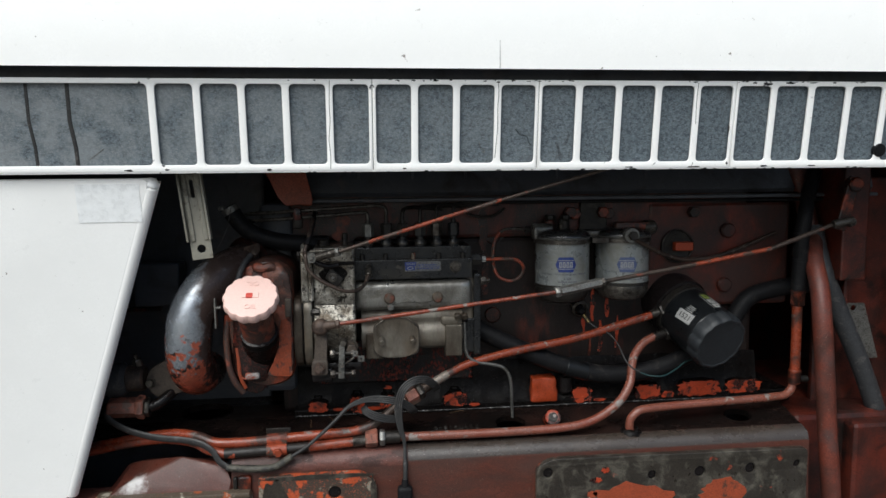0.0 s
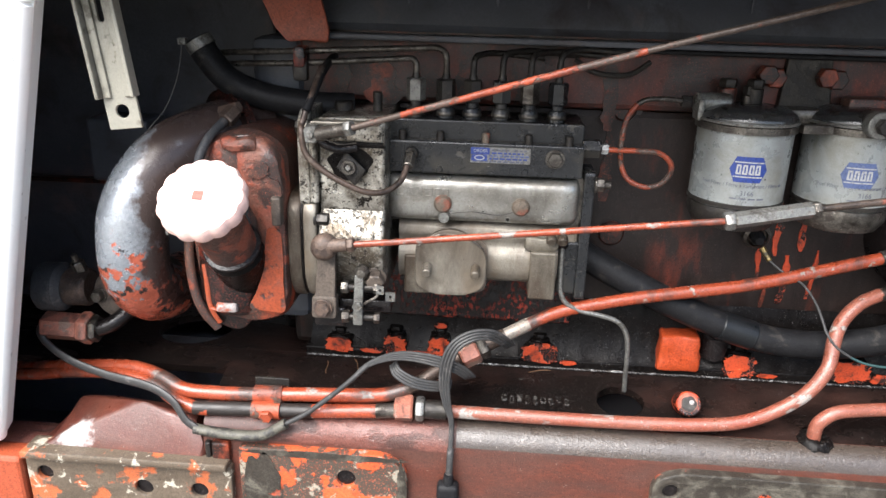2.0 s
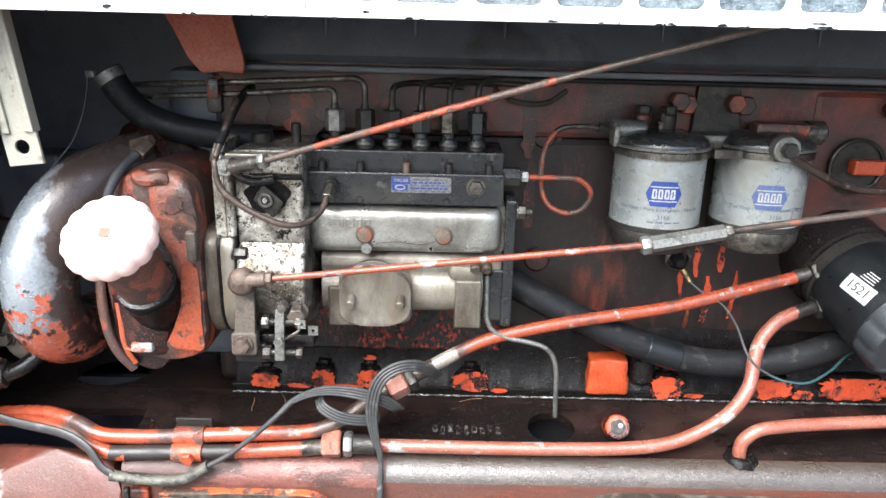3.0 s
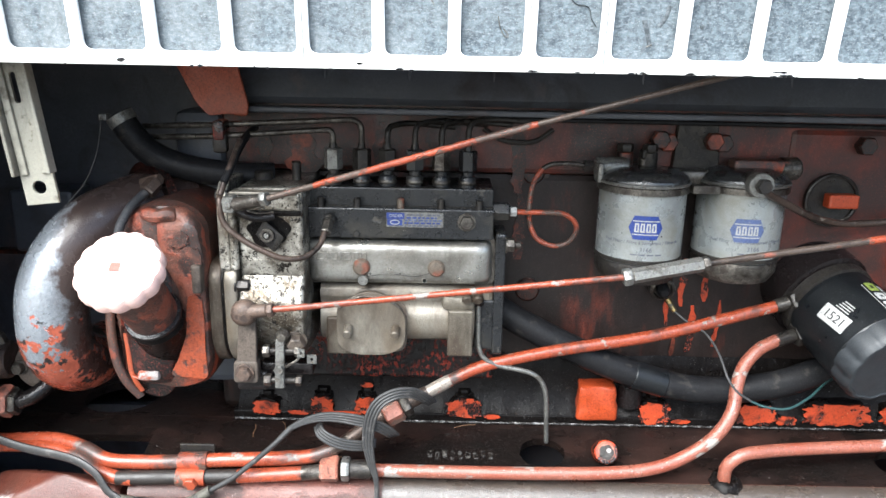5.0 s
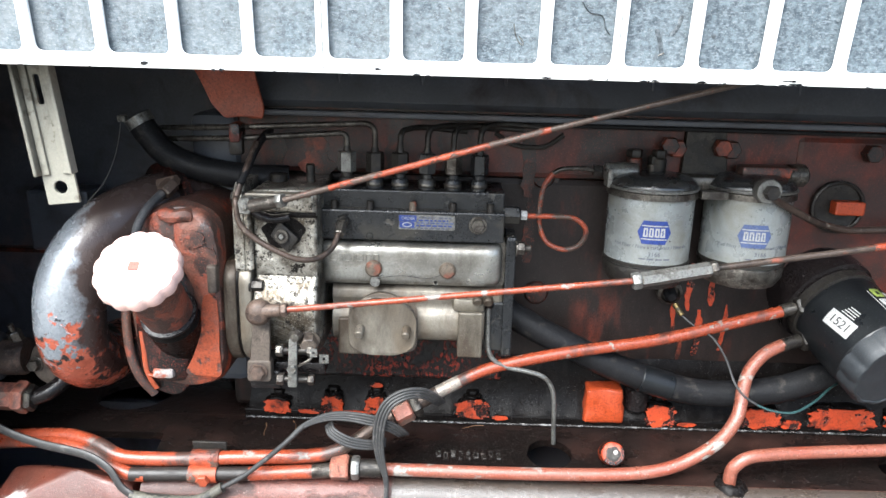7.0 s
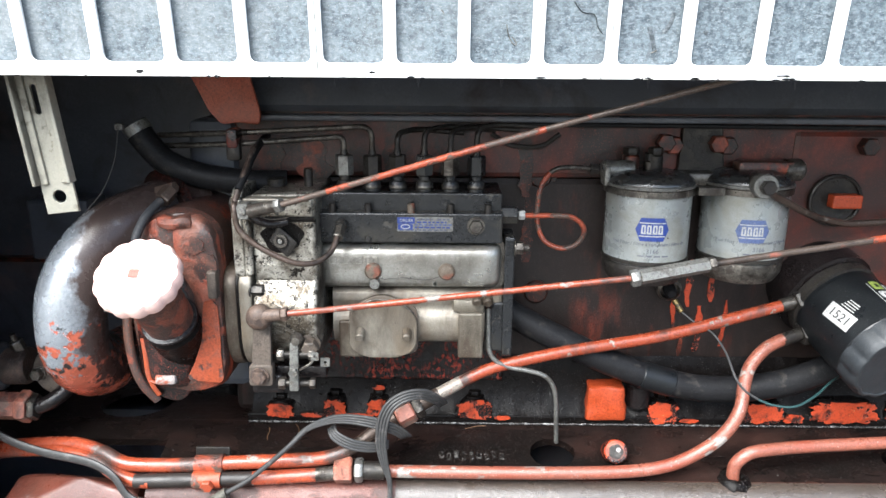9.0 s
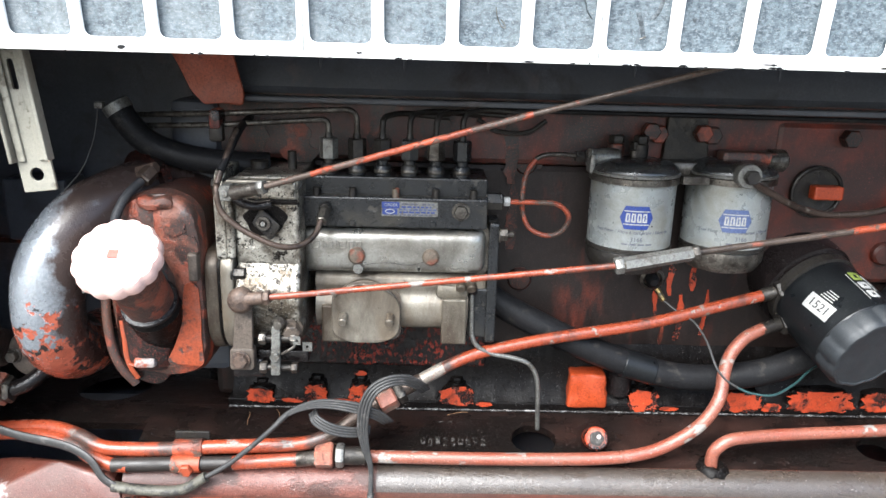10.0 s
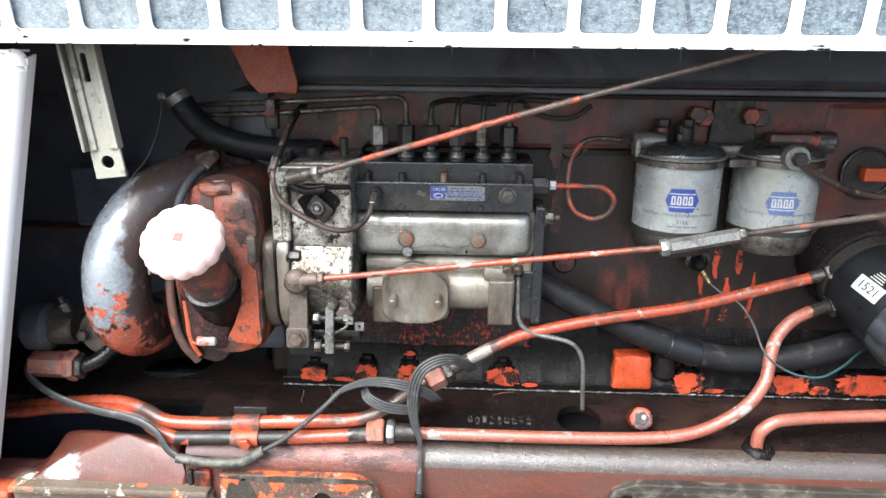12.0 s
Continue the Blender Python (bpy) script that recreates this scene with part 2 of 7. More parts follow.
nut_red = surface("salmon_painted_nut", (0.47, 0.175, 0.118), (0.26, 0.17, 0.13), -0.06, 70, grime=0.25, grime_colour=(0.05, 0.035, 0.03), grime_scale=45, rough=0.4, vary=0.3, mottle=0.3, bump=0.7, sharp=0.02, tone_scale=0.62)
# Broken pale colour that draws a wet highlight along an edge
edge_glint = surface("painted_edge_glint", (0.36, 0.35, 0.34), (0.016, 0.013, 0.011), 0.07, 120, rough=0.22, under_rough=0.2, metal=0.5, under_metal=0.0, vary=0.3, mottle=0.4, bump=0.8, sharp=0.04, tone_scale=0.8)
# Paler than the shelf: the marks' wet glints are in the colour
mark_glint = surface("glint_toned_raised_mark", (0.13, 0.12, 0.11), (0.016, 0.013, 0.011), 0.04, 160, rough=0.2, under_rough=0.22, vary=0.3, mottle=0.5, bump=0.8, sharp=0.05, cast=1.0)
wet_edge = surface("oily_bare_edge", (0.30, 0.28, 0.26), (0.02, 0.015, 0.013), 0.0, 40, rough=0.22, under_rough=0.2, metal=0.6, under_metal=0.1, vary=0.3, mottle=0.5, bump=0.8, sharp=0.06, cast=1.2)
spatter = surface("red_spattered_grease", (0.018, 0.012, 0.011), (0.42, 0.050, 0.024), -0.045, 260, grime=0.40, grime_scale=22, rough=0.24, under_rough=0.42, vary=0.5, mottle=0.5, bump=0.9, offset=9, cast=1.6, stretch=(1, 1, 0.6))
# Pale specks here are wet sparkles painted onto the oily brown
shelf_paint = surface("oily_brown_shelf", (0.032, 0.019, 0.016), (0.085, 0.040, 0.030), -0.12, 18, grime=0.34, grime_scale=12, rough=0.32, grime_rough=0.16, vary=0.4, mottle=0.5, bump=0.6, stretch=(0.5, 1, 1), sharp=0.12,
                      speck=0.05, speck_colour=(0.34, 0.32, 0.30), speck_scale=420, cast=1.3, tone_scale=0.36, spec=0.18)
rail_paint = surface("faded_red_rail_paint", (0.215, 0.054, 0.030), (0.11, 0.050, 0.036), -0.04, 20, grime=0.26, grime_colour=(0.085, 0.040, 0.030), grime_scale=16,
                     rough=0.33, vary=0.4, mottle=0.4, bump=0.5, stretch=(0.4, 1, 1), sharp=0.14, speck=0.07, speck_colour=(0.34, 0.22, 0.185), speck_scale=260, cast=0.8, spec=0.5, tone_scale=0.46)
# Greyer tone and pale specks carry the edge's sheen besides its wear
rail_edge = surface("greasy_rail_edge_sheen", (0.115, 0.088, 0.070), (0.32, 0.135, 0.098), -0.17, 15, grime=0.24, grime_colour=(0.07, 0.055, 0.048), grime_scale=14,
                    rough=0.25, vary=0.4, mottle=0.45, bump=0.8, stretch=(0.5, 1, 1), sharp=0.03, speck=0.12, speck_colour=(0.40, 0.36, 0.33), speck_scale=300, cast=0.8, spec=0.6)
rail_bloom = surface("bloomed_pink_rail_paint", (0.33, 0.125, 0.095), (0.10, 0.045, 0.035), -0.06, 16, grime=0.30, grime_colour=(0.13, 0.055, 0.045), grime_scale=20, grime_sharp=0.06,
                     rough=0.36, vary=0.35, mottle=0.35, bump=0.9, stretch=(0.5, 1, 1), sharp=0.02, speck=0.10, speck_colour=(0.55, 0.40, 0.36), speck_scale=300, cast=0.8, offset=19, tone_scale=0.43)
pad_paint = surface("peeling_orange_paint", (0.66, 0.115, 0.035), (0.060, 0.050, 0.038), 0.02, 32, grime=0.23, grime_colour=(0.30, 0.28, 0.22), grime_scale=38, grime_sharp=0.012,
                    rough=0.45, under_rough=0.5, vary=0.2, mottle=0.3, bump=1.0, offset=4, sharp=0.015, tone_scale=0.72, speck=0.06, speck_colour=(0.03, 0.025, 0.02), speck_scale=110)
pad_brown = surface("oily_brown_plate", (0.070, 0.058, 0.045), (0.62, 0.095, 0.035), -0.155, 28, grime=0.27, grime_colour=(0.16, 0.145, 0.115), grime_scale=40,
                    rough=0.36, vary=0.4, mottle=0.5, bump=0.7, offset=6, cast=1.0, sharp=0.02, speck=0.05, speck_colour=(0.3, 0.28, 0.24), speck_scale=300)
pad_beige = surface("flaking_beige_brown_plate", (0.165, 0.125, 0.088), (0.55, 0.14, 0.05), -0.055, 26, grime=0.21, grime_colour=(0.58, 0.53, 0.43), grime_scale=48, grime_sharp=0.012,
                    rough=0.45, vary=0.3, mottle=0.35, bump=0.9, offset=14, sharp=0.02, tone_scale=0.62)
red_panel = surface("deep_red_panel_paint", (0.33, 0.046, 0.018), (0.055, 0.026, 0.021), -0.01, 15, grime=0.50, grime_colour=(0.060, 0.026, 0.020), grime_scale=13, grime_sharp=0.10,
                    rough=0.40, vary=0.4, mottle=0.35, bump=0.5, offset=25, sharp=0.07, cast=0.9, grit_glint=0.35, stretch=(1, 1, 0.6), tone_scale=0.42)
orange_paint = surface("orange_red_paint", (0.60, 0.12, 0.05), (0.12, 0.06, 0.04), -0.16, 30, rough=0.42, vary=0.2, bump=0.2)
red_chip = surface("bright_red_chips", (0.58, 0.072, 0.022), (0.016, 0.011, 0.01), -0.04, 48, grime=0.22, grime_scale=60, rough=0.4, under_rough=0.22, vary=0.2, mottle=0.15, bump=0.7, sharp=0.012, cast=0.8, tone_scale=0.62,
                    speck=0.05, speck_colour=(0.6, 0.4, 0.2), speck_scale=200)
speckled_alu = surface("oil_spattered_aluminium", (0.80, 0.765, 0.67), (0.026, 0.020, 0.016), -0.085, 300, grime=0.47, grime_colour=(0.095, 0.074, 0.052), grime_scale=26, grime_sharp=0.10,
                       rough=0.32, grime_rough=0.28, metal=0.65, under_metal=0.0, under_rough=0.25, vary=0.22, mottle=0.15, bump=0.7, cast=0.6, sharp=0.03, tone_scale=0.68, grit_glint=0.35,
                       speck=0.34, speck_colour=(0.018, 0.014, 0.011), speck_scale=115)
cover_alu = surface("oily_aluminium_cover", (0.50, 0.49, 0.45), (0.16, 0.14, 0.11), -0.13, 60, grime=0.30, grime_colour=(0.12, 0.105, 0.085), grime_scale=13, grime_sharp=0.16,
                    rough=0.30, metal=0.85, under_metal=0.5, vary=0.2, mottle=0.2, bump=0.3, sharp=0.12, speck=0.06, speck_colour=(0.06, 0.05, 0.04), speck_scale=420, tone_scale=0.82, grit_glint=0.2)
beige_alu = surface("stained_beige_aluminium", (0.39, 0.355, 0.295), (0.20, 0.15, 0.10), -0.09, 26, grime=0.28, grime_colour=(0.085, 0.065, 0.048), grime_scale=15, grime_sharp=0.12,
                    rough=0.36, metal=0.45, under_metal=0.2, vary=0.2, mottle=0.12, bump=0.5, sharp=0.12, cast=0.8, stretch=(1, 1, 0.5), speck=0.07, speck_colour=(0.05, 0.04, 0.03), speck_scale=300, tone_scale=0.56, grit_glint=0.15)
black_paint = surface("oily_black_paint", (0.028, 0.030, 0.033), (0.10, 0.09, 0.075), -0.15, 80, grime=0.22, grime_colour=(0.075, 0.066, 0.050), rough=0.27, vary=0.4, mottle=0.4, bump=0.45,
                      speck=0.05, speck_colour=(0.4, 0.37, 0.33), speck_scale=420, cast=0.4)
cap_black = surface("oily_black_cap", (0.040, 0.042, 0.044), (0.16, 0.15, 0.13), -0.17, 60, grime=0.2, grime_colour=(0.06, 0.05, 0.04), rough=0.20, vary=0.4, mottle=0.3, bump=0.35, spec=0.7, cast=0.3)
black_gloss = surface("black_can_enamel", (0.012, 0.014, 0.016), vary=0.3, rough=0.36, spec=0.3, bump=0.1, speck=0.06, speck_colour=(0.07, 0.062, 0.058), speck_scale=140)
end_black = surface("satin_black_end", (0.022, 0.026, 0.030), vary=0.3, rough=0.5, spec=0.45, bump=0.2, speck=0.05, speck_colour=(0.07, 0.065, 0.06), speck_scale=160, tone_scale=0.8)
sleeve_black = surface("brown_black_sleeve", (0.040, 0.032, 0.028), (0.20, 0.06, 0.035), -0.14, 40, grime=0.25, rough=0.45, vary=0.4, mottle=0.4, bump=0.5)
rubber = surface("dull_black_rubber", (0.022, 0.022, 0.024), (0.05, 0.046, 0.042), -0.12, 70, rough=0.50, spec=0.14, vary=0.35, mottle=0.4, bump=0.35)
grey_rubber = surface("dusty_grey_hose", (0.075, 0.078, 0.084), (0.12, 0.112, 0.11), -0.1, 60, rough=0.6, vary=0.3, bump=0.3)
steel = surface("oily_steel", (0.30, 0.275, 0.24), (0.06, 0.047, 0.038), -0.05, 120, grime=0.3, grime_colour=(0.05, 0.04, 0.033), grime_scale=40, rough=0.33, metal=0.8, under_metal=0.3, vary=0.25, mottle=0.4, bump=0.4)
dark_steel = surface("blackened_steel", (0.075, 0.067, 0.058), (0.022, 0.018, 0.016), -0.02, 120, rough=0.34, metal=0.5, under_metal=0.2, vary=0.35, mottle=0.4, bump=0.4)
rusty_rod = surface("brown_tarnished_rod", (0.17, 0.125, 0.10), (0.30, 0.085, 0.05), -0.10, 50, grime=0.2, rough=0.42, metal=0.3, vary=0.3, mottle=0.4, bump=0.3)
zinc = surface("dull_zinc_plate", (0.42, 0.415, 0.385), (0.16, 0.14, 0.115), -0.10, 200, grime=0.15, grime_colour=(0.09, 0.075, 0.06), grime_scale=40, rough=0.38, metal=0.6, under_metal=0.3, vary=0.2, mottle=0.35, bump=0.5)
bracket_paint = surface("dirty_cream_bracket", (0.36, 0.345, 0.285), (0.15, 0.135, 0.10), -0.11, 60, grime=0.2, grime_colour=(0.10, 0.09, 0.07), rough=0.45, vary=0.18, mottle=0.15, bump=0.3, grit_glint=0.12, tone_scale=0.6)
can_white = surface("dirty_white_can", (0.50, 0.535, 0.535), (0.27, 0.265, 0.225), -0.10, 30, grime=0.28, grime_colour=(0.29, 0.285, 0.25), grime_scale=16,
                    rough=0.25, metal=0.55, vary=0.12, mottle=0.10, grit_glint=0.15, bump=0.10, sharp=0.14, speck=0.05, speck_colour=(0.07, 0.06, 0.05), speck_scale=260, tone_scale=0.6)
casting_red = surface("peeling_orange_casting", (0.56, 0.105, 0.045), (0.050, 0.036, 0.032), 0.085, 24, grime=0.30, grime_scale=30, grime_colour=(0.085, 0.050, 0.038), rough=0.40, under_rough=0.32, grime_rough=0.3,
                      vary=0.35, mottle=0.35, bump=0.9, offset=21, sharp=0.04, cast=1.0, tone_scale=0.6)
flange_red = surface("peeling_orange_flange", (0.46, 0.120, 0.072), (0.060, 0.045, 0.040), 0.055, 34, grime=0.24, grime_scale=24, grime_colour=(0.30, 0.12, 0.08), rough=0.40, under_rough=0.32, vary=0.3, mottle=0.3, bump=0.9,
                     offset=33, sharp=0.03, cast=0.8, tone_scale=0.6)
worn_white = surface("worn_pale_spot", (0.62, 0.55, 0.52), (0.50, 0.12, 0.06), -0.06, 90, rough=0.45, vary=0.2, mottle=0.3, bump=0.5, tone_scale=0.5)
cap_pink = surface("faded_pink_plastic_cap", (0.74, 0.50, 0.44), grit_glint=0.1, spec=0.5, vary=0.06, mottle=0.08, rough=0.5, bump=0.2, grain=500, tone_scale=1.0)
# Dark sheet whose base is lifted bluish to stand in for haze
shield_dark = surface("dark_haze_lifted_sheet", (0.074, 0.080, 0.094), (0.090, 0.084, 0.090), -0.1, 14, rough=0.40, vary=0.3, mottle=0.2, bump=0.3, grime=0.2, grime_colour=(0.035, 0.032, 0.036), tone_scale=1.0, grit_glint=0.1)
brass = surface("dull_brass", (0.40, 0.29, 0.12), (0.07, 0.055, 0.035), -0.08, 150, rough=0.4, metal=0.8, under_metal=0.3, bump=0.2)
screw_bronze = surface("dull_copper_screw", (0.27, 0.215, 0.165), (0.27, 0.085, 0.05), -0.05, 60, rough=0.45, metal=0.3, vary=0.3, bump=0.3)
blue_ink = surface("blue_print", (0.035, 0.075, 0.34), (0.30, 0.32, 0.38), -0.2, 200, rough=0.4, vary=0.12, mottle=0.1, bump=0.02)
faded_blue = surface("faded_blue_print", (0.12, 0.17, 0.36), (0.34, 0.35, 0.38), -0.12, 160, rough=0.4, vary=0.15, mottle=0.1, bump=0.02)
white_ink = surface("white_print", (0.62, 0.62, 0.60), vary=0.05, mottle=0.05, rough=0.5, bump=0.02)
grey_ink = surface("grey_print", (0.16, 0.17, 0.22), vary=0.1, mottle=0.1, rough=0.5, bump=0.02)
black_ink = surface("black_print", (0.01, 0.01, 0.01), vary=0.1, mottle=0.0, rough=0.5, bump=0.02)
lime_ink = surface("lime_print", (0.36, 0.46, 0.10), vary=0.1, mottle=0.1, rough=0.5, bump=0.02)
red_ink = surface("red_mark", (0.55, 0.06, 0.04), vary=0.1, mottle=0.1, rough=0.5, bump=0.02, tone_scale=0.9)
tape_grey = surface("worn_grey_cloth_tape", (0.17, 0.16, 0.125), (0.035, 0.033, 0.030), -0.06, 60, rough=0.6, vary=0.3, mottle=0.4, bump=0.6)
cable_black = surface("dusty_black_cable", (0.062, 0.061, 0.060), (0.13, 0.12, 0.115), -0.12, 120, rough=0.5, vary=0.3, mottle=0.3, bump=0.2)
teal_wire = surface("teal_wire", (0.03, 0.09, 0.09), vary=0.2, rough=0.5, bump=0.05)
ground_mat = surface("dark_low_bounce_ground", (0.11, 0.105, 0.095), (0.07, 0.066, 0.06), 0.0, 3, rough=0.9, vary=0.3, bump=0.4, grain=60, sharp=0.2, tone_scale=1.0)


# ---- mesh helpers ----
def roughen(bm, amount, cuts=4, scale=60):
    """Makes a box uneven, as a casting is."""
    bmesh.ops.subdivide_edges(bm, edges=[e for e in bm.edges if e.calc_length() > 0.012], cuts=cuts, use_grid_fill=True)
    for v in bm.verts:
        v.co += amount * Vector(noise.noise_vector(v.co * scale)) + amount * 0.4 * Vector(noise.noise_vector(v.co * scale * 3))
    return bm


def aim(p, q):
    """A pose at p whose z axis points to q."""
    d = Vector(q) - Vector(p)
    return Matrix.Translation(p) @ d.to_track_quat("Z", "Y").to_matrix().to_4x4()


def join(bm, sub, m=None):
    """Adds the bmesh sub to bm."""
    if m is not None:
        bmesh.ops.transform(sub, matrix=m, verts=sub.verts)
    me = bpy.data.meshes.new("tmp")
    sub.to_mesh(me)
    bm.from_mesh(me)
    bpy.data.meshes.remove(me)
    sub.free()
    return bm


def box(c, s, bevel=0.0, m=None, bm=None, seg=2):
    b = bmesh.new()
    bmesh.ops.create_cube(b, size=1)
    bmesh.ops.scale(b, vec=s, verts=b.verts)
    if bevel:
        bmesh.ops.bevel(b, geom=list(b.edges), offset=bevel, segments=seg, profile=0.5, affect="EDGES")
    bmesh.ops.translate(b, vec=c, verts=b.verts)
    if m is not None:
        bmesh.ops.transform(b, matrix=m, verts=b.verts)
    return b if bm is None else join(bm, b)


def lathe(profile, m=None, bm=None, seg=32, lobes=0, depth=0.0):
    """A body turned about z from a profile of (radius, height)."""
    b = bmesh.new()
    rings = []
    for r, z in profile:
        ring = []
        for k in range(seg):
            a = 2 * math.pi * k / seg
            rr = r * (1 + depth * (abs(math.cos(lobes * a / 2)) - 0.6)) if lobes else r
            ring.append(b.verts.new((rr * math.cos(a), rr * math.sin(a), z)))
        rings.append(ring)
    for a, c in zip(rings, rings[1:]):
        for k in range(seg):
            b.faces.new((a[k], a[(k + 1) % seg], c[(k + 1) % seg], c[k]))
    if profile[0][0] > 1e-6:
        b.faces.new(list(reversed(rings[0])))
    if profile[-1][0] > 1e-6:
        b.faces.new(rings[-1])
    bmesh.ops.remove_doubles(b, verts=b.verts, dist=1e-6)
    bmesh.ops.recalc_face_normals(b, faces=b.faces)
    if m is not None:
        bmesh.ops.transform(b, matrix=m, verts=b.verts)
    return b if bm is None else join(bm, b)


def rod(p, q, r, r2=None, bevel=0.0, seg=20, bm=None):
    """A round bar from p to q."""
    r2 = r if r2 is None else r2
    h = (Vector(q) - Vector(p)).length
    c = min(bevel, h * 0.45)
    prof = [(r - c, 0), (r, c), (r2, h - c), (r2 - c, h)] if c else [(r, 0), (r2, h)]
    return lathe(prof, aim(p, q), bm, seg)


def hexnut(p, q, af, bm=None, turn=0.0):
    """A hexagon of width af across flats from p to q, with turned corners."""
    r, h = af / math.sqrt(3), (Vector(q) - Vector(p)).length
    c = min(0.08 * af, 0.3 * h)
    return lathe([(r * 0.88, 0), (r, c), (r, h - c), (r * 0.88, h)], aim(p, q) @ Matrix.Rotation(turn, 4, "Z"), bm, 6)


def smooth_path(points, steps=8):
    """Catmull-Rom through the points."""
    p = [Vector(a) for a in points]
    p = [2 * p[0] - p[1], *p, 2 * p[-1] - p[-2]]
    out = []
    for a, b, c, d in zip(p, p[1:], p[2:], p[3:]):
        for k in range(steps):
            t = k / steps
            out.append(0.5 * (2 * b + (c - a) * t + (2 * a - 5 * b + 4 * c - d) * t * t + (3 * b - a - 3 * c + d) * t ** 3))
    return out + [p[-2]]


def bends(points, radius=0.02, steps=6):
    """A pipe's centre line: straight runs with rounded bends."""
    p = [Vector(a) for a in points]
    out = [p[0]]
    for a, b, c in zip(p, p[1:], p[2:]):
        k = min(radius, (a - b).length * 0.48, (c - b).length * 0.48)
        s, e = b + (a - b).normalized() * k, b + (c - b).normalized() * k
        out += [(1 - t) ** 2 * s + 2 * t * (1 - t) * b + t * t * e for t in (n / steps for n in range(steps + 1))]
    return out + [p[-1]]


def tube(path, r, seg=14, bm=None, flat=1.0, radii=None):
    """A tube along a path; flat < 1 squeezes it; radii: one for each point."""
    b = bmesh.new()
    path = [Vector(a) for a in path]
    rings, last = [], None
    for k, c in enumerate(path):
        d = (path[min(k + 1, len(path) - 1)] - path[max(k - 1, 0)]).normalized()
        if last is None:
            last = Vector((0.03, 0.05, 1)) if abs(d.z) < 0.9 else Vector((0.05, 1, 0.03))
            last = d.cross(last)
        side = (last - d * last.dot(d)).normalized()
        last, above = side, side.cross(d)
        rr = radii[k] if radii else r
        rings.append([b.verts.new(c + rr * (math.cos(t) * side + flat * math.sin(t) * above)) for t in (2 * math.pi * n / seg for n in range(seg))])
    for a, c in zip(rings, rings[1:]):
        for k in range(seg):
            b.faces.new((a[k], a[(k + 1) % seg], c[(k + 1) % seg], c[k]))
    b.faces.new(list(reversed(rings[0]))), b.faces.new(rings[-1])
    bmesh.ops.recalc_face_normals(b, faces=b.faces)
    return b if bm is None else join(bm, b)


def lumpy(bm, amount=0.0004, scale=130):
    """Thick, uneven paint on a bar or pipe."""
    for v in bm.verts:
        d = noise.noise(v.co * scale) + 0.6 * noise.noise(v.co * scale * 2.7)
        v.co += amount * d * Vector(noise.noise_vector(v.co * scale * 0.7)).normalized()
    return bm


def bar(p, q, r, steps=40, amount=0.0006):
    """A round bar with lumps of old paint."""
    p, q = Vector(p), Vector(q)
    return lumpy(tube([p.lerp(q, k / steps) for k in range(steps + 1)], r, 14), amount)


def rounded(points, radius, steps=4):
    """A closed outline with rounded corners, as (x, y)."""
    out, n = [], len(points)
    rr = radius if isinstance(radius, (list, tuple)) else [radius] * n
    for k in range(n):
        a, b, c = Vector(points[k - 1]), Vector(points[k]), Vector(points[(k + 1) % n])
        q = min(rr[k], (a - b).length * 0.49, (c - b).length * 0.49)
        if q < 1e-5:
            out.append(tuple(b))
            continue
        s, e = b + (a - b).normalized() * q, b + (c - b).normalized() * q
        out += [tuple((1 - t) ** 2 * s + 2 * t * (1 - t) * b + t * t * e) for t in (i / steps for i in range(steps + 1))]
    return out


def circle(x, y, r, n=20):
    return [(x + r * math.cos(2 * math.pi * k / n), y + r * math.sin(2 * math.pi * k / n)) for k in range(n)]


def rect(x0, y0, x1, y1):
    return [(x0, y0), (x1, y0), (x1, y1), (x0, y1)]


def curve_mesh(cu, m):
    ob = bpy.data.objects.new("tmp", cu)
    scene.collection.objects.link(ob)
    bpy.context.view_layer.update()
    me = bpy.data.meshes.new_from_object(ob.evaluated_get(bpy.context.evaluated_depsgraph_get()))
    b = bmesh.new()
    b.from_mesh(me)
    bpy.data.objects.remove(ob), bpy.data.curves.remove(cu), bpy.data.meshes.remove(me)
    bmesh.ops.remove_doubles(b, verts=b.verts, dist=1e-6)
    bmesh.ops.transform(b, matrix=m, verts=b.verts)
    return b


def plate(outline, holes, thick, m=None, bevel=0.0, bm=None):
    """A flat plate in the xy plane, centred on z = 0, with holes right through it."""
    cu = bpy.data.curves.new("tmp", "CURVE")
    cu.dimensions, cu.fill_mode, cu.extrude = "2D", "BOTH", max(1e-5, thick / 2 - bevel)
    cu.bevel_depth, cu.bevel_resolution, cu.offset = bevel, 1, -bevel
    for loop in (outline, *holes):
        sp = cu.splines.new("POLY")
        sp.points.add(len(loop) - 1)
        for pt, (x, y) in zip(sp.points, loop):
            pt.co = (x, y, 0, 1)
        sp.use_cyclic_u = True
    b = curve_mesh(cu, m or Matrix())
    return b if bm is None else join(bm, b)


def lettering(text, size, thick, m, bm=None):
    cu = bpy.data.curves.new("tmp", "FONT")
    cu.body, cu.size, cu.extrude, cu.align_x, cu.align_y = text, size, thick, "CENTER", "CENTER"
    cu.resolution_u = 3
    b = curve_mesh(cu, m)
    return b if bm is None else join(bm, b)


FRONT = Matrix(((1, 0, 0, 0), (0, 0, -1, 0), (0, 1, 0, 0), (0, 0, 0, 1)))  # x stays, y turns to z, z to -y


def front(y):
    """For plate(): drawn as (x, z), facing the viewer's side at depth y."""
    return Matrix.Translation((0, y, 0)) @ FRONT


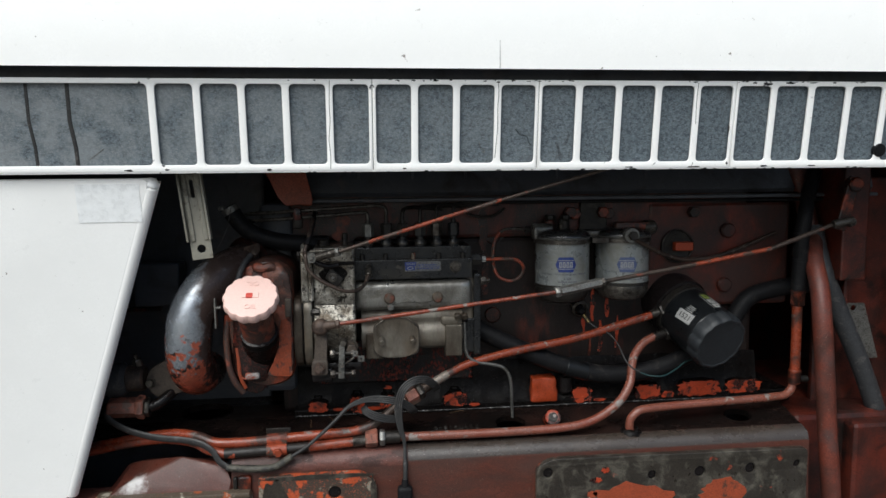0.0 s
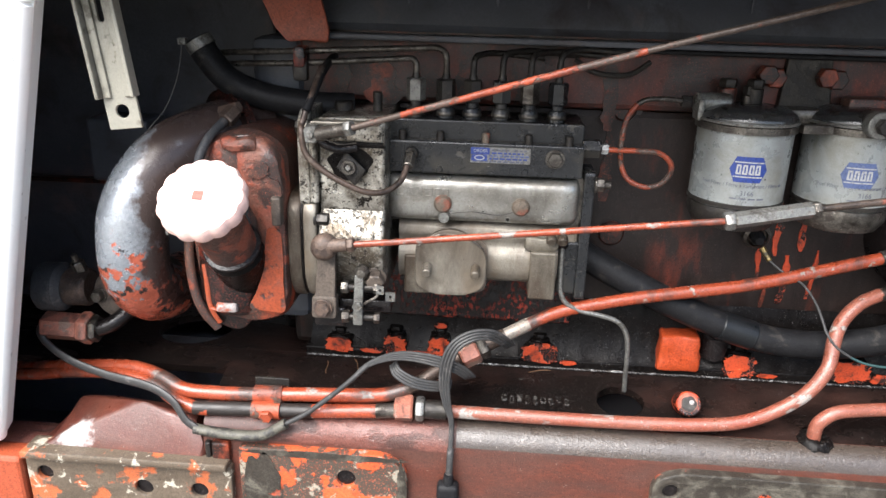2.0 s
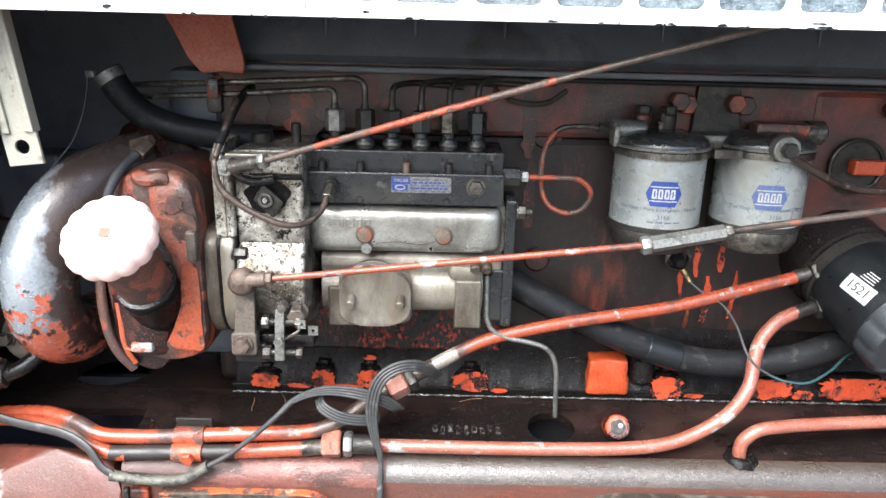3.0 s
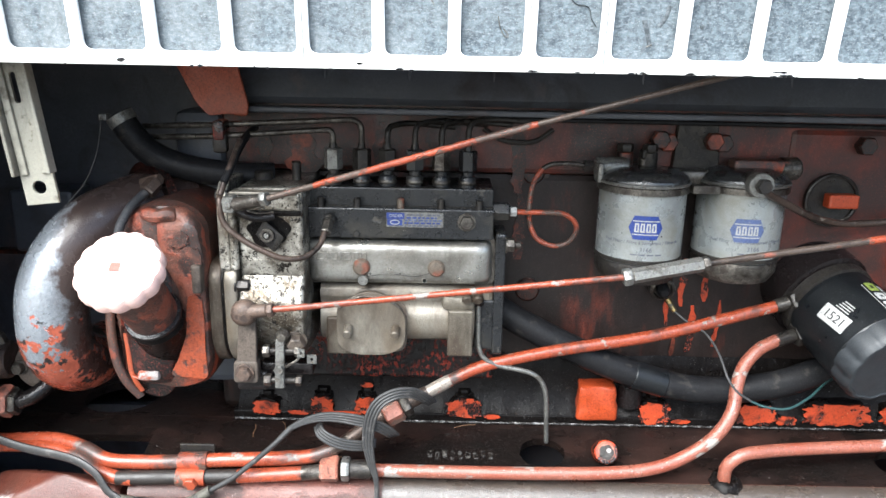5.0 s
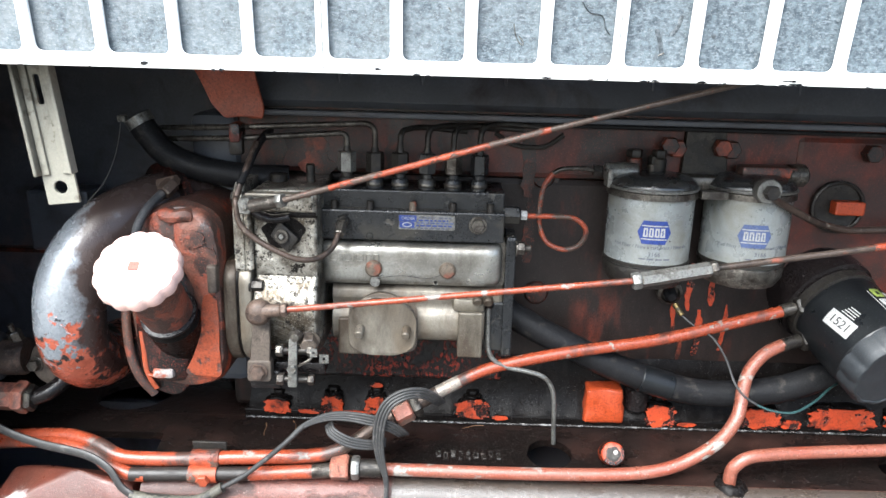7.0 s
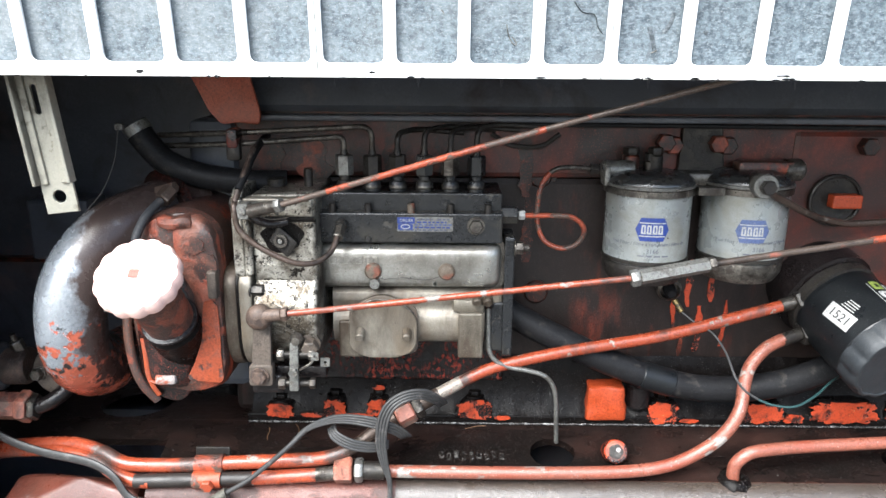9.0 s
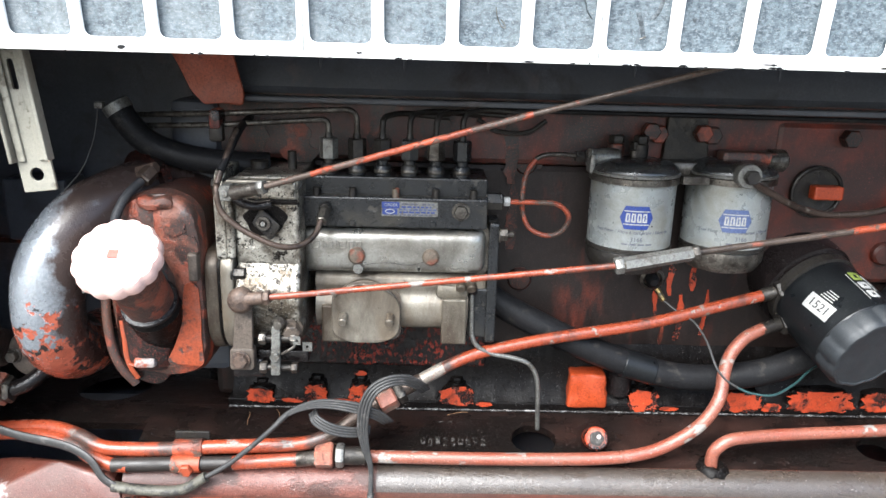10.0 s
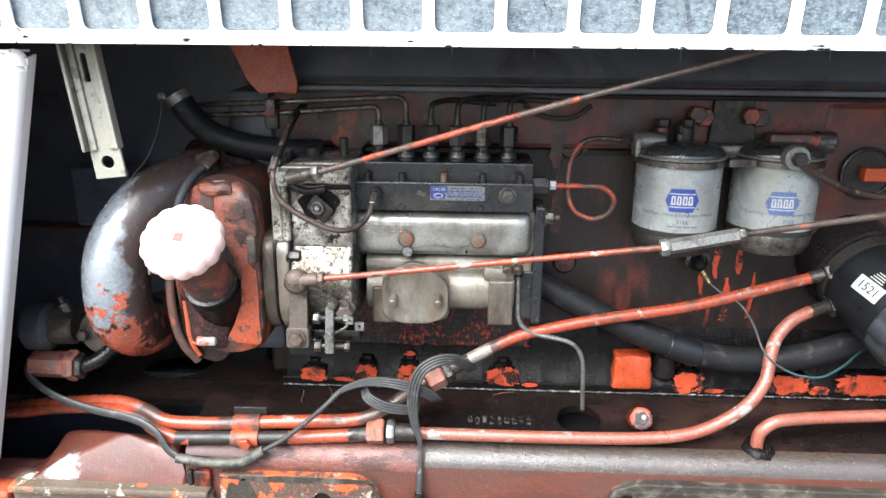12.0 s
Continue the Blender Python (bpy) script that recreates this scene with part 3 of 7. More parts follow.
def extrude_x(profile, x0, x1, bm=None, closed=True):
    """A profile of (y, z) drawn out along x."""
    b = bmesh.new()
    a = [b.verts.new((x0, y, z)) for y, z in profile]
    c = [b.verts.new((x1, y, z)) for y, z in profile]
    n = len(profile)
    for k in range(n if closed else n - 1):
        b.faces.new((a[k], a[(k + 1) % n], c[(k + 1) % n], c[k]))
    if closed:
        b.faces.new(list(reversed(a))), b.faces.new(c)
    bmesh.ops.recalc_face_normals(b, faces=b.faces)
    return b if bm is None else join(bm, b)


def finish(bm, name, material, angle=38):
    me = bpy.data.meshes.new(name)
    bmesh.ops.remove_doubles(bm, verts=bm.verts, dist=1e-6)
    for f in bm.faces:
        f.smooth = True
    for e in bm.edges:
        if len(e.link_faces) == 2:
            a, b = e.link_faces
            turn = e.calc_face_angle(0)
            areas = sorted((a.calc_area(), b.calc_area()))
            if turn > radians(angle) or (turn > radians(8) and areas[1] > 6 * areas[0]):
                e.smooth = False
    bm.to_mesh(me)
    bm.free()
    me.materials.append(material)
    return me


def thing(name, at, label, category, group=""):
    """An Empty at the base of a thing, which takes its parts."""
    ob = new(name)
    ob.empty_display_size = 0.02
    ob.matrix_world = Matrix.Translation(at)
    return tagged(ob, label, category, group)


def part(name, bm, material, parent, label=""):
    ob = new(name, finish(bm, name, material))
    ob.parent = parent
    up = Matrix()
    while parent is not None:
        up = up @ parent.matrix_basis.inverted() if parent.type == "EMPTY" else up
        parent = None
    ob.matrix_parent_inverse = up
    return tagged(ob, label)


def solid(name, bm, material, label, category, kind="", group=""):
    """A thing of one mesh."""
    return tagged(new(name, finish(bm, name, material)), label, category, group, kind)


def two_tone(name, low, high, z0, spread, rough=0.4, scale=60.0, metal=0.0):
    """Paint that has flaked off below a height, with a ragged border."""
    m = surface(name, high, tone_scale=0.85, rough=rough, metal=metal, vary=0.35, bump=0.5, cast=0.3, grit_glint=0.25, speck=0.075, speck_colour=(0.035, 0.035, 0.035), speck_scale=75)
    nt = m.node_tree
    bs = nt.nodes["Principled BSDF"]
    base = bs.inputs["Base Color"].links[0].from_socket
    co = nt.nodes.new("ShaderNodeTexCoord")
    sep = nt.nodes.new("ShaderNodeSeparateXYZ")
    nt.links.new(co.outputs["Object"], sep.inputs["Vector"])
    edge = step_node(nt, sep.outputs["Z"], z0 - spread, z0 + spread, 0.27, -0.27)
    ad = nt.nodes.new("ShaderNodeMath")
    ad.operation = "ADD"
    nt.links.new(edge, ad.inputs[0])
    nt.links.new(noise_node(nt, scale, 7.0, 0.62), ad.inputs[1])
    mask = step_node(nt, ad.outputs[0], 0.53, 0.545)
    # brown grime and the unlit engine side painted as one, with a ragged border
    engine_side = step_node(nt, sep.outputs["X"], -0.268, -0.228, -0.3, 0.3)
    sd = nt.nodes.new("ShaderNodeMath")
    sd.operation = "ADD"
    nt.links.new(engine_side, sd.inputs[0])
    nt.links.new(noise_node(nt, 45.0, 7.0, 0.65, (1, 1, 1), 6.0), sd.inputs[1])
    grime_shade = step_node(nt, sd.outputs[0], 0.42, 0.66)
    base = mix_node(nt, grime_shade, base, (0.040, 0.028, 0.025))
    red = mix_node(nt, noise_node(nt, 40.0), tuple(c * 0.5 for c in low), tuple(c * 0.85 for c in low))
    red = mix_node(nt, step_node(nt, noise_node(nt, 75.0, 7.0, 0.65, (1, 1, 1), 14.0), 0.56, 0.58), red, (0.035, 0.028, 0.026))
    red = mix_node(nt, step_node(nt, grime_shade, 0.75, 0.98), red, (0.045, 0.022, 0.018))
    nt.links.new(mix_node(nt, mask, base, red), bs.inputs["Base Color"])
    nt.links.new(step_node(nt, grime_shade, 0.0, 1.0, metal, 0.0), bs.inputs["Metallic"])
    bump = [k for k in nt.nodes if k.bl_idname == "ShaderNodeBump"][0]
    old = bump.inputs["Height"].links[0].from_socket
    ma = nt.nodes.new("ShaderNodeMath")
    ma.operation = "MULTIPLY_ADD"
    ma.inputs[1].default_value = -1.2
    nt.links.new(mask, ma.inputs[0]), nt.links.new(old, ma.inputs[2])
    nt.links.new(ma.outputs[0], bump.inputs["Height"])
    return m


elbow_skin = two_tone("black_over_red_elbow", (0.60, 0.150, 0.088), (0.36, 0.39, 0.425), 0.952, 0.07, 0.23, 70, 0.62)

# ---- setting: ground, chassis rail, engine block, bodywork ----
# Unseen ground, coloured dark to cut light bounced into the bay
gb = bmesh.new()
bmesh.ops.create_grid(gb, x_segments=8, y_segments=8, size=400)
solid("ground", gb, ground_mat, "unseen ground under the tractor, kept dark to limit bounced light", "ground", "structure")

SHELF = 0.787
# chassis rail with a rounded upper edge
rail = thing("chassis_rail", (0.1, 0.15, 0.0), "faded red cast chassis rail with bolt pads along its face", "chassis")


def rolled(radius, start, stop):
    """The rounded upper edge of the rail as (y, z), from the shelf to the face."""
    return [(0.117 - radius * math.sin(a), SHELF - 0.022 + radius * math.cos(a)) for a in (math.radians(start + (stop - start) * k / 10) for k in range(11))]


prof = [(0.119, SHELF - 0.010), (0.119, SHELF), *rolled(0.022, 0, 90), (0.093, 0.715), (0.091, 0.68), (0.091, 0.45), (0.12, 0.40), (0.12, 0.0), (0.16, 0.0), (0.16, 0.45), (0.117, 0.5), (0.117, SHELF - 0.010)]
part("rail", extrude_x(prof, -0.212, 0.682), rail_paint, rail)
low = [(0.125, 0.735), (0.112, 0.733), (0.102, 0.727), (0.096, 0.715), (0.096, 0.45), (0.14, 0.45), (0.14, 0.735)]
part("front_rail", extrude_x(low, -1.3, -0.2125), rail_bloom, rail, "lower front end of the rail in faded red")
part("sheen_edge", extrude_x(rolled(0.0224, -2, 78) + rolled(0.0216, -2, 78)[::-1], 0.045, 0.6815), rail_edge, rail, "rolled edge in greasy brown-grey, partly worn, partly painted sheen")
part("painted_edge", extrude_x(rolled(0.0224, -2, 95) + rolled(0.0216, -2, 95)[::-1], -0.2115, 0.045), rail_bloom, rail, "rolled edge with cracked and bloomed red paint")


def oval(x, y, rx, ry):
    return [(x + rx * math.cos(a), y + ry * math.sin(a)) for a in (2 * math.pi * k / 28 for k in range(28))]


SLOPE = Matrix.Translation((0, 0.119, SHELF)) @ Matrix.Rotation(math.atan2(0.022, 0.078), 4, "X")  # drawn as (x, up the slope)
holes = [oval(0.2125, 0.038, 0.0245, 0.0205), circle(0.398, 0.008, 0.012), oval(0.591, 0.031, 0.023, 0.017)]
part("shelf", plate([(-0.212, 0.0), (0.682, 0.0), (0.682, 0.084), (-1.3, 0.084), (-1.3, 0.052), (-0.212, 0.052)], holes, 0.010, SLOPE @ Matrix.Translation((0, 0, -0.005))), shelf_paint, rail, "oily dark brown shelf with drain holes")
part("shelf", plate(rect(-1.3, 0.198, 0.682, 0.80), [oval(-0.275, 0.243, 0.043, 0.040)], 0.010, Matrix.Translation((0, 0, SHELF + 0.0175))), shelf_paint, rail)
# Dark web and tray added to block light from below the shelf
part("blocker_web", box((-0.3, 0.30, 0.60), (1.92, 0.01, 0.34)), shield_dark, rail)
part("blocker_tray", box((-0.3, 0.45, 0.64), (1.92, 0.66, 0.01)), shield_dark, rail)
part("rear_casting", box((0.89, 0.32, 0.60), (0.40, 0.34, 0.38), 0.01), red_dull, rail, "dull red rear casting")
part("rear_boss", box((0.83, 0.150, 0.67), (0.10, 0.05, 0.22), 0.008), red_dull, rail)
part("ridge", rod((0.012, 0.090, 0.690), (0.235, 0.090, 0.687), 0.005, bevel=0.002), rail_paint, rail)
part("corner_edge", tube(smooth_path([(0.6805, 0.118, 0.7865), (0.6815, 0.103, 0.7815), (0.6818, 0.0965, 0.768)]), 0.0014, 8), wet_edge, rail, "bare metal corner")


def ragged(x, z, w, h, seed, thick=0.0012, y=0.0, n=34, square=1.0):
    """A flake of paint with a ragged outline, facing the viewer's side."""
    rnd = random.Random(seed)
    out = []
    for k in range(n):
        a = 2 * math.pi * k / n
        r = 1 + 0.22 * noise.noise(Vector((2.2 * math.cos(a), 2.2 * math.sin(a), seed))) + rnd.uniform(-0.13, 0.13)
        cx, cz = (math.copysign(abs(c) ** square, c) for c in (math.cos(a), math.sin(a)))
        out.append((x + 0.5 * w * r * cx, z + 0.5 * h * r * cz))
    return plate(out, [], thick, front(y))


def pad(name, outline, holes, radius, material, label, thick=0.012, y=0.091):
    p = part(name, plate(rounded(outline, radius, 5), [circle(x, z, r, 18) for x, z, r in holes], thick, front(y), 0.0015), material, rail, label)
    for x, z, r in holes:
        # Shallow black insert stands in for the dark inside the hole
        part("bolt_hole", lathe([(0.0, 0.0), (r * 0.9, 0.001), (r * 1.02, 0.004)], aim((x, y + 0.002, z), (x, y - 0.1, z)), None, 16), grease_black, p)
    return p


rear_pad = pad("bolt_pad", [(0.238, 0.51), (0.675, 0.51), (0.675, 0.760), (0.262, 0.764), (0.238, 0.752)], [(0.256, 0.742, 0.0078), (0.420, 0.730, 0.0072), (0.497, 0.731, 0.0086), (0.580, 0.732, 0.0086), (0.657, 0.735, 0.006)],
    [0, 0, 0.01, 0.02, 0.012], pad_brown, "oily brown bolt pad with flakes of orange paint")
for k, (x, z, w, h) in enumerate(((0.385, 0.690, 0.130, 0.056), (0.536, 0.693, 0.075, 0.050), (0.325, 0.705, 0.016, 0.010), (0.345, 0.742, 0.012, 0.010), (0.330, 0.727, 0.018, 0.008))):
    part("paint_flake", ragged(x, z, w, h, 11 + k, 0.0010, 0.0846), red_chip if k > 2 else orange_paint, rear_pad, "ragged flake of orange paint")
for k, (x, z, w, h) in enumerate(((0.335, 0.694, 0.040, 0.030), (0.283, 0.687, 0.022, 0.020))):
    part("paint_flake", ragged(x, z, w, h, 41 + k, 0.0006, 0.0848), pad_beige, rear_pad, "flake of old cream paint")
front_pad = pad("bolt_pad", [(-0.173, 0.51), (-0.002, 0.51), (-0.002, 0.742), (-0.022, 0.760), (-0.173, 0.760)], [(-0.146, 0.728, 0.0085), (-0.064, 0.731, 0.0095)], [0, 0, 0.015, 0.012, 0.003], pad_paint, "bolt pad with peeling bright orange paint")
for k, (x, z, w, h) in enumerate(((-0.150, 0.712, 0.040, 0.085), (-0.088, 0.7565, 0.16, 0.007), (-0.0075, 0.705, 0.010, 0.10))):
    part("paint_flake", ragged(x, z, w, h, 61 + k, 0.0008, 0.0847), pad_brown, front_pad, "bare brown oily patch")
pad("bolt_pad", [(-0.40, 0.51), (-0.182, 0.51), (-0.182, 0.7365), (-0.40, 0.7365)], [(-0.381, 0.713, 0.0085), (-0.276, 0.703, 0.0095), (-0.217, 0.704, 0.009), (-0.366, 0.672, 0.0085)], 0.004, pad_beige, "brown bolt pad with flakes of cream and orange paint", 0.014)
part("front_cheek", box((-0.832, 0.093, 0.625), (0.86, 0.03, 0.215), 0.004), orange_paint, rail, "orange red painted front cheek")
# red gusset casting on the rail: a hump with a slanting crease
gus = bmesh.new()
gv = [gus.verts.new(v) for v in ((-0.400, 0.089, 0.734), (-0.212, 0.087, 0.736), (-0.208, 0.094, 0.757), (-0.229, 0.106, 0.775), (-0.285, 0.120, 0.787), (-0.352, 0.101, 0.760), (-0.386, 0.110, 0.738), (-0.368, 0.150, 0.770), (-0.226, 0.128, 0.778), (-0.205, 0.128, 0.736), (-0.395, 0.165, 0.734))]
for f in ((0, 1, 2, 3, 4, 5), (0, 5, 6), (6, 5, 4, 7), (7, 4, 3, 8), (1, 9, 8, 3, 2), (10, 0, 6, 7), (10, 7, 8, 9), (0, 10, 9, 1)):
    gus.faces.new([gv[i] for i in f])
bmesh.ops.recalc_face_normals(gus, faces=gus.faces)
bmesh.ops.bevel(gus, geom=list(gus.edges), offset=0.005, segments=3, profile=0.5, affect="EDGES")
bmesh.ops.triangulate(gus, faces=[f for f in gus.faces if len(f.verts) > 4])
gusset = part("gusset", gus, red_casting, rail, "dusty red gusset casting with a pale corner")
part("ledge", box((-0.292, 0.092, 0.7385), (0.216, 0.032, 0.008), 0.002), pad_beige, rail)
part("step_block", box((-0.193, 0.096, 0.749), (0.019, 0.016, 0.025), 0.003), red_worn, rail)
part("step_block", box((-0.2065, 0.096, 0.748), (0.006, 0.014, 0.024), 0.002), dark_steel, rail)
# engine block
block = thing("engine_block", (0.25, 0.4, 0.0), "oil-blackened red engine block with a row of flange bolts", "engine")
part("crankcase", box((0.25, 0.40, 0.95), (0.80, 0.36, 0.28), 0.008), block_paint, block)
part("pan_flange", box((0.29, 0.275, 0.80975), (0.84, 0.16, 0.0215), 0.002), sludge_black, block, "wet black oil pan flange")
part("cylinder_head", box((0.25, 0.40, 1.135), (0.76, 0.38, 0.09), 0.006), head_paint, block, "dark red cylinder head")
cover = extrude_x([(0.21, 1.158), (0.205, 1.165), (0.215, 1.20), (0.235, 1.255), (0.28, 1.28), (0.5, 1.28), (0.5, 1.158)], -0.13, 0.85)
cover_ob = part("rocker_cover", cover, shield_dark, block, "dark bluish sheet cover with shallow ribs")
for x in (-0.02, 0.065, 0.15, 0.30, 0.45):
    part("rib", box((x, 0.2125, 1.185), (0.003, 0.005, 0.05), 0.0015, None), shield_dark, cover_ob)
part("cover_lip", box((0.36, 0.205, 1.153), (0.98, 0.03, 0.006), 0.002), shield_dark, block)
# sludge banked up along the flange, and a pale rod painted as its wet glint
nx, prof_s = 300, ((0.1955, 0.8205), (0.1985, 0.8235), (0.2035, 0.830), (0.2085, 0.840), (0.2115, 0.851), (0.213, 0.862), (0.2145, 0.875), (0.2185, 0.885))
sl = bmesh.new()
grid_v = []
for i in range(nx + 1):
    x = -0.125 + 0.78 * i / nx
    row = []
    for j, (y, z) in enumerate(prof_s):
        p = Vector((x, y, z))
        d = 0.0014 * noise.noise(p * 45) + 0.0007 * noise.noise(p * 120) + 0.0003 * noise.noise(p * 300)
        row.append(sl.verts.new((x, y - d * (0.5 if j in (0, 7) else 1.0), z + d * 0.8)))
    grid_v.append(row)
for i in range(nx):
    for j in range(len(prof_s) - 1):
        sl.faces.new((grid_v[i][j], grid_v[i + 1][j], grid_v[i + 1][j + 1], grid_v[i][j + 1]))
bmesh.ops.recalc_face_normals(sl, faces=sl.faces)
part("sludge", sl, sludge_black, block, "wet black sludge banked along the flange")
part("flange_glint", rod((-0.128, 0.1940, 0.8108), (0.68, 0.1940, 0.8108), 0.0013, seg=10), edge_glint, block, "pale line drawn for the wet glint along the flange")
part("left_mount", box((-0.15, 0.30, 1.0), (0.05, 0.2, 0.30), 0.01), shield_dark, block)
# bosses and bolts along the flange
for x0, x1, z0, z1, lean in ((-0.107, -0.078, 0.817, 0.8325, 0.0), (-0.041, -0.019, 0.814, 0.838, 0.0), (0.008, 0.031, 0.819, 0.838, 0.0), (0.104, 0.154, 0.818, 0.838, 0.55), (0.322, 0.361, 0.814, 0.838, 0.35), (0.432, 0.477, 0.815, 0.838, 0.15), (0.479, 0.501, 0.815, 0.825, 0.2), (0.506, 0.586, 0.816, 0.841, 0.25), (0.592, 0.655, 0.818, 0.840, 0.2)):
    x, w, h = (x0 + x1) / 2, x1 - x0, z1 - z0
    b = box((x, 0.2120, (z0 + z1) / 2), (w, 0.033, h), 0.003)
    bmesh.ops.subdivide_edges(b, edges=list(b.edges), cuts=3, use_grid_fill=True)
    for v in b.verts:
        v.co.x -= (v.co.x - x) * lean * (v.co.z - z0) / h
        v.co += 0.0034 * Vector(noise.noise_vector(v.co * 90)) + 0.0016 * Vector(noise.noise_vector(v.co * 240))
    bo = part("flange_boss", b, sludge_black, block, "flange boss black with oil, red paint on its face")
    part("paint", ragged(x, (z0 + z1) / 2, w * (1 - lean / 2) * 1.04, h * 1.02, 100 + int(1000 * x0), 0.0016, 0.1934, 52, 0.55), red_chip, bo, "ragged bright red paint")
    if w < 0.06 and h > 0.012:
        part("bolt", hexnut((x, 0.209, z1 + 0.001), (x, 0.209, z1 + 0.007), 0.013), sludge_black, bo)
        part("washer", rod((x, 0.209, z1 - 0.002), (x, 0.209, z1 + 0.002), 0.011, bevel=0.001, seg=16), sludge_black, bo)
part("paint_flake", ragged(0.019, 0.8495, 0.014, 0.006, 17, 0.0012, 0.2035), red_chip, block)
red_block = box((0.2765, 0.208, 0.838), (0.044, 0.036, 0.041), 0.003, None, None, 3)
bmesh.ops.subdivide_edges(red_block, edges=[e for e in red_block.edges if e.calc_length() > 0.02], cuts=4, use_grid_fill=True)
for v in red_block.verts:
    v.co.x += (0.2765 - v.co.x) * 0.09 * (v.co.z - 0.83) / 0.03
    v.co += 0.0022 * Vector(noise.noise_vector(v.co * 75)) + 0.0010 * Vector(noise.noise_vector(v.co * 240))
part("red_lug", red_block, lug_orange, block, "square bright red lug")
part("lug", rod((0.315, 0.205, 0.828), (0.315, 0.205, 0.86), 0.014, bevel=0.004), grease_black, block)
# block face details: core plugs, ribs, drips of red
for x, z, r in ((0.195, 0.961, 0.0135), (0.195, 1.091, 0.0125), (0.73, 1.055, 0.012)):
    part("plug", lathe([(r, 0), (r, 0.006), (r * 0.85, 0.008), (0, 0.008)], aim((x, 0.224, z), (x, 0, z)), None, 20), red_worn, block)


def streak(x, z, w, h, seed, y=0.2196):
    """A ragged run of bare paint on the block's face."""
    rnd = random.Random(seed)
    steps = max(5, int(h / 0.006))
    lf, rt, c = [], [], 0.0
    for k in range(steps + 1):
        t = k / steps
        c += rnd.uniform(-0.0012, 0.0012)
        ww = w * (0.35 + 0.65 * math.sin(math.pi * (0.1 + 0.85 * t))) * rnd.uniform(0.45, 1.15) / 2
        lf.append((x + c - ww, z - h / 2 + h * t)), rt.append((x + c + ww, z - h / 2 + h * t))
    return plate(lf + rt[::-1], [], 0.0012, front(y))


for k, (x, z, w, h) in enumerate(((0.366, 0.972, 0.008, 0.055), (0.353, 0.945, 0.006, 0.05), (0.392, 0.968, 0.008, 0.035), (0.406, 0.925, 0.006, 0.055), (0.378, 0.918, 0.010, 0.055), (0.182, 1.035, 0.014, 0.08), (0.205, 1.105, 0.02, 0.04), (0.36, 0.90, 0.006, 0.03), (0.46, 1.02, 0.012, 0.06), (0.48, 1.085, 0.02, 0.04))):
    part("paint_run", streak(x, z, w, h, 30 + k), red_worn if k > 4 else red_chip, block, "ragged streak of bare red paint")
for k, (x, z, w, h) in enumerate(((-0.087, 1.111, 0.024, 0.03), (-0.043, 1.108, 0.040, 0.042), (0.034, 1.116, 0.016, 0.05), (0.085, 1.118, 0.010, 0.04), (0.178, 1.105, 0.018, 0.07))):
    part("paint_run", streak(x, z, w, h, 70 + k, 0.2096), red_worn, block, "ragged patch of worn red paint")
for k, (x, z, w, h) in enumerate(((-0.053, 0.8195, 0.030, 0.006), (-0.006, 0.8190, 0.034, 0.0055), (0.160, 0.8180, 0.018, 0.005), (0.372, 0.8165, 0.020, 0.005))):
    part("paint_flake", ragged(x, z, w, h, 90 + k, 0.0012, 0.1938), red_chip, block, "ragged flake of red paint on the flange")
part("spattered_web", box((0.035, 0.2145, 0.892), (0.25, 0.012, 0.07), 0.003), spatter, block, "black grease spattered with red")
part("red_side_plate", box((0.580, 0.2140, 1.055), (0.25, 0.013, 0.175), 0.006), red_panel, block, "deep red side panel")
for x, z in ((0.592, 1.095), (0.589, 1.003)):
    part("plate_bolt", lathe([(0.0125, 0), (0.0125, 0.006), (0.010, 0.009), (0, 0.0095)], aim((x, 0.2075, z), (x, 0, z)), None, 20), red_panel, block)

bolt_z = 1.127
for x in (0.328, 0.384, 0.53):
    part("head_bolt", hexnut((x, 0.212, bolt_z), (x, 0.196, bolt_z), 0.017), red_worn, block)
# ring and inspection plug on the block
ring = part("port_ring", lathe([(0.028, 0), (0.028, 0.005), (0.0262, 0.006), (0.0246, 0.005), (0.0246, 0.0015), (0.022, 0.001), (0, 0.001)], aim((0.504, 0.2062, 1.070), (0.504, 0, 1.070)), None, 32), dark_steel, block, "dark round port with a red plug")
part("port_plug", box((0.5115, 0.198, 1.0705), (0.031, 0.014, 0.0145), 0.002), lug_orange, ring)
part("wire_clip", tube([(0.490, 0.2, 1.052), (0.504, 0.194, 1.047), (0.522, 0.194, 1.056)], 0.0008, 6), steel, ring)
# walls added round the engine bay to close it and keep it dark
solid("bulkhead", box((0.97, 0.385, 0.95), (0.02, 0.83, 0.74), 0.003), red_dull, "dull red bulkhead behind the engine", "wall", "structure")
solid("wall_front", box((-0.95, 0.40, 0.98), (0.02, 0.80, 0.74), 0.003), shield_dark, "dark wall added to close the front of the engine bay", "wall", "structure")
solid("wall_far", box((0.01, 0.805, 0.98), (1.98, 0.01, 0.76)), shield_dark, "dark wall added to close the far side of the engine bay", "wall", "structure")
# Dark sheet added as backdrop where there is only a dark void
rp = thing("bay_backdrop", (-0.45, 0.30, 0.8), "dark backdrop sheet added before the engine", "shroud")
part("backdrop_plate", box((-0.46, 0.32, 1.0), (0.56, 0.02, 0.42), 0.004), shield_dark, rp)
part("grey_box", box((-0.345, 0.27, 1.02), (0.07, 0.05, 0.07), 0.004), shield_dark, rp)
part("orange_edge", box((-0.42, 0.285, 0.975), (0.14, 0.012, 0.006), 0.001), red_worn, rp)

# bodywork: hood, grille, side panel
hood = thing("hood", (0.0, 0.4, 1.3), "white painted sheet metal tractor hood", "hood")
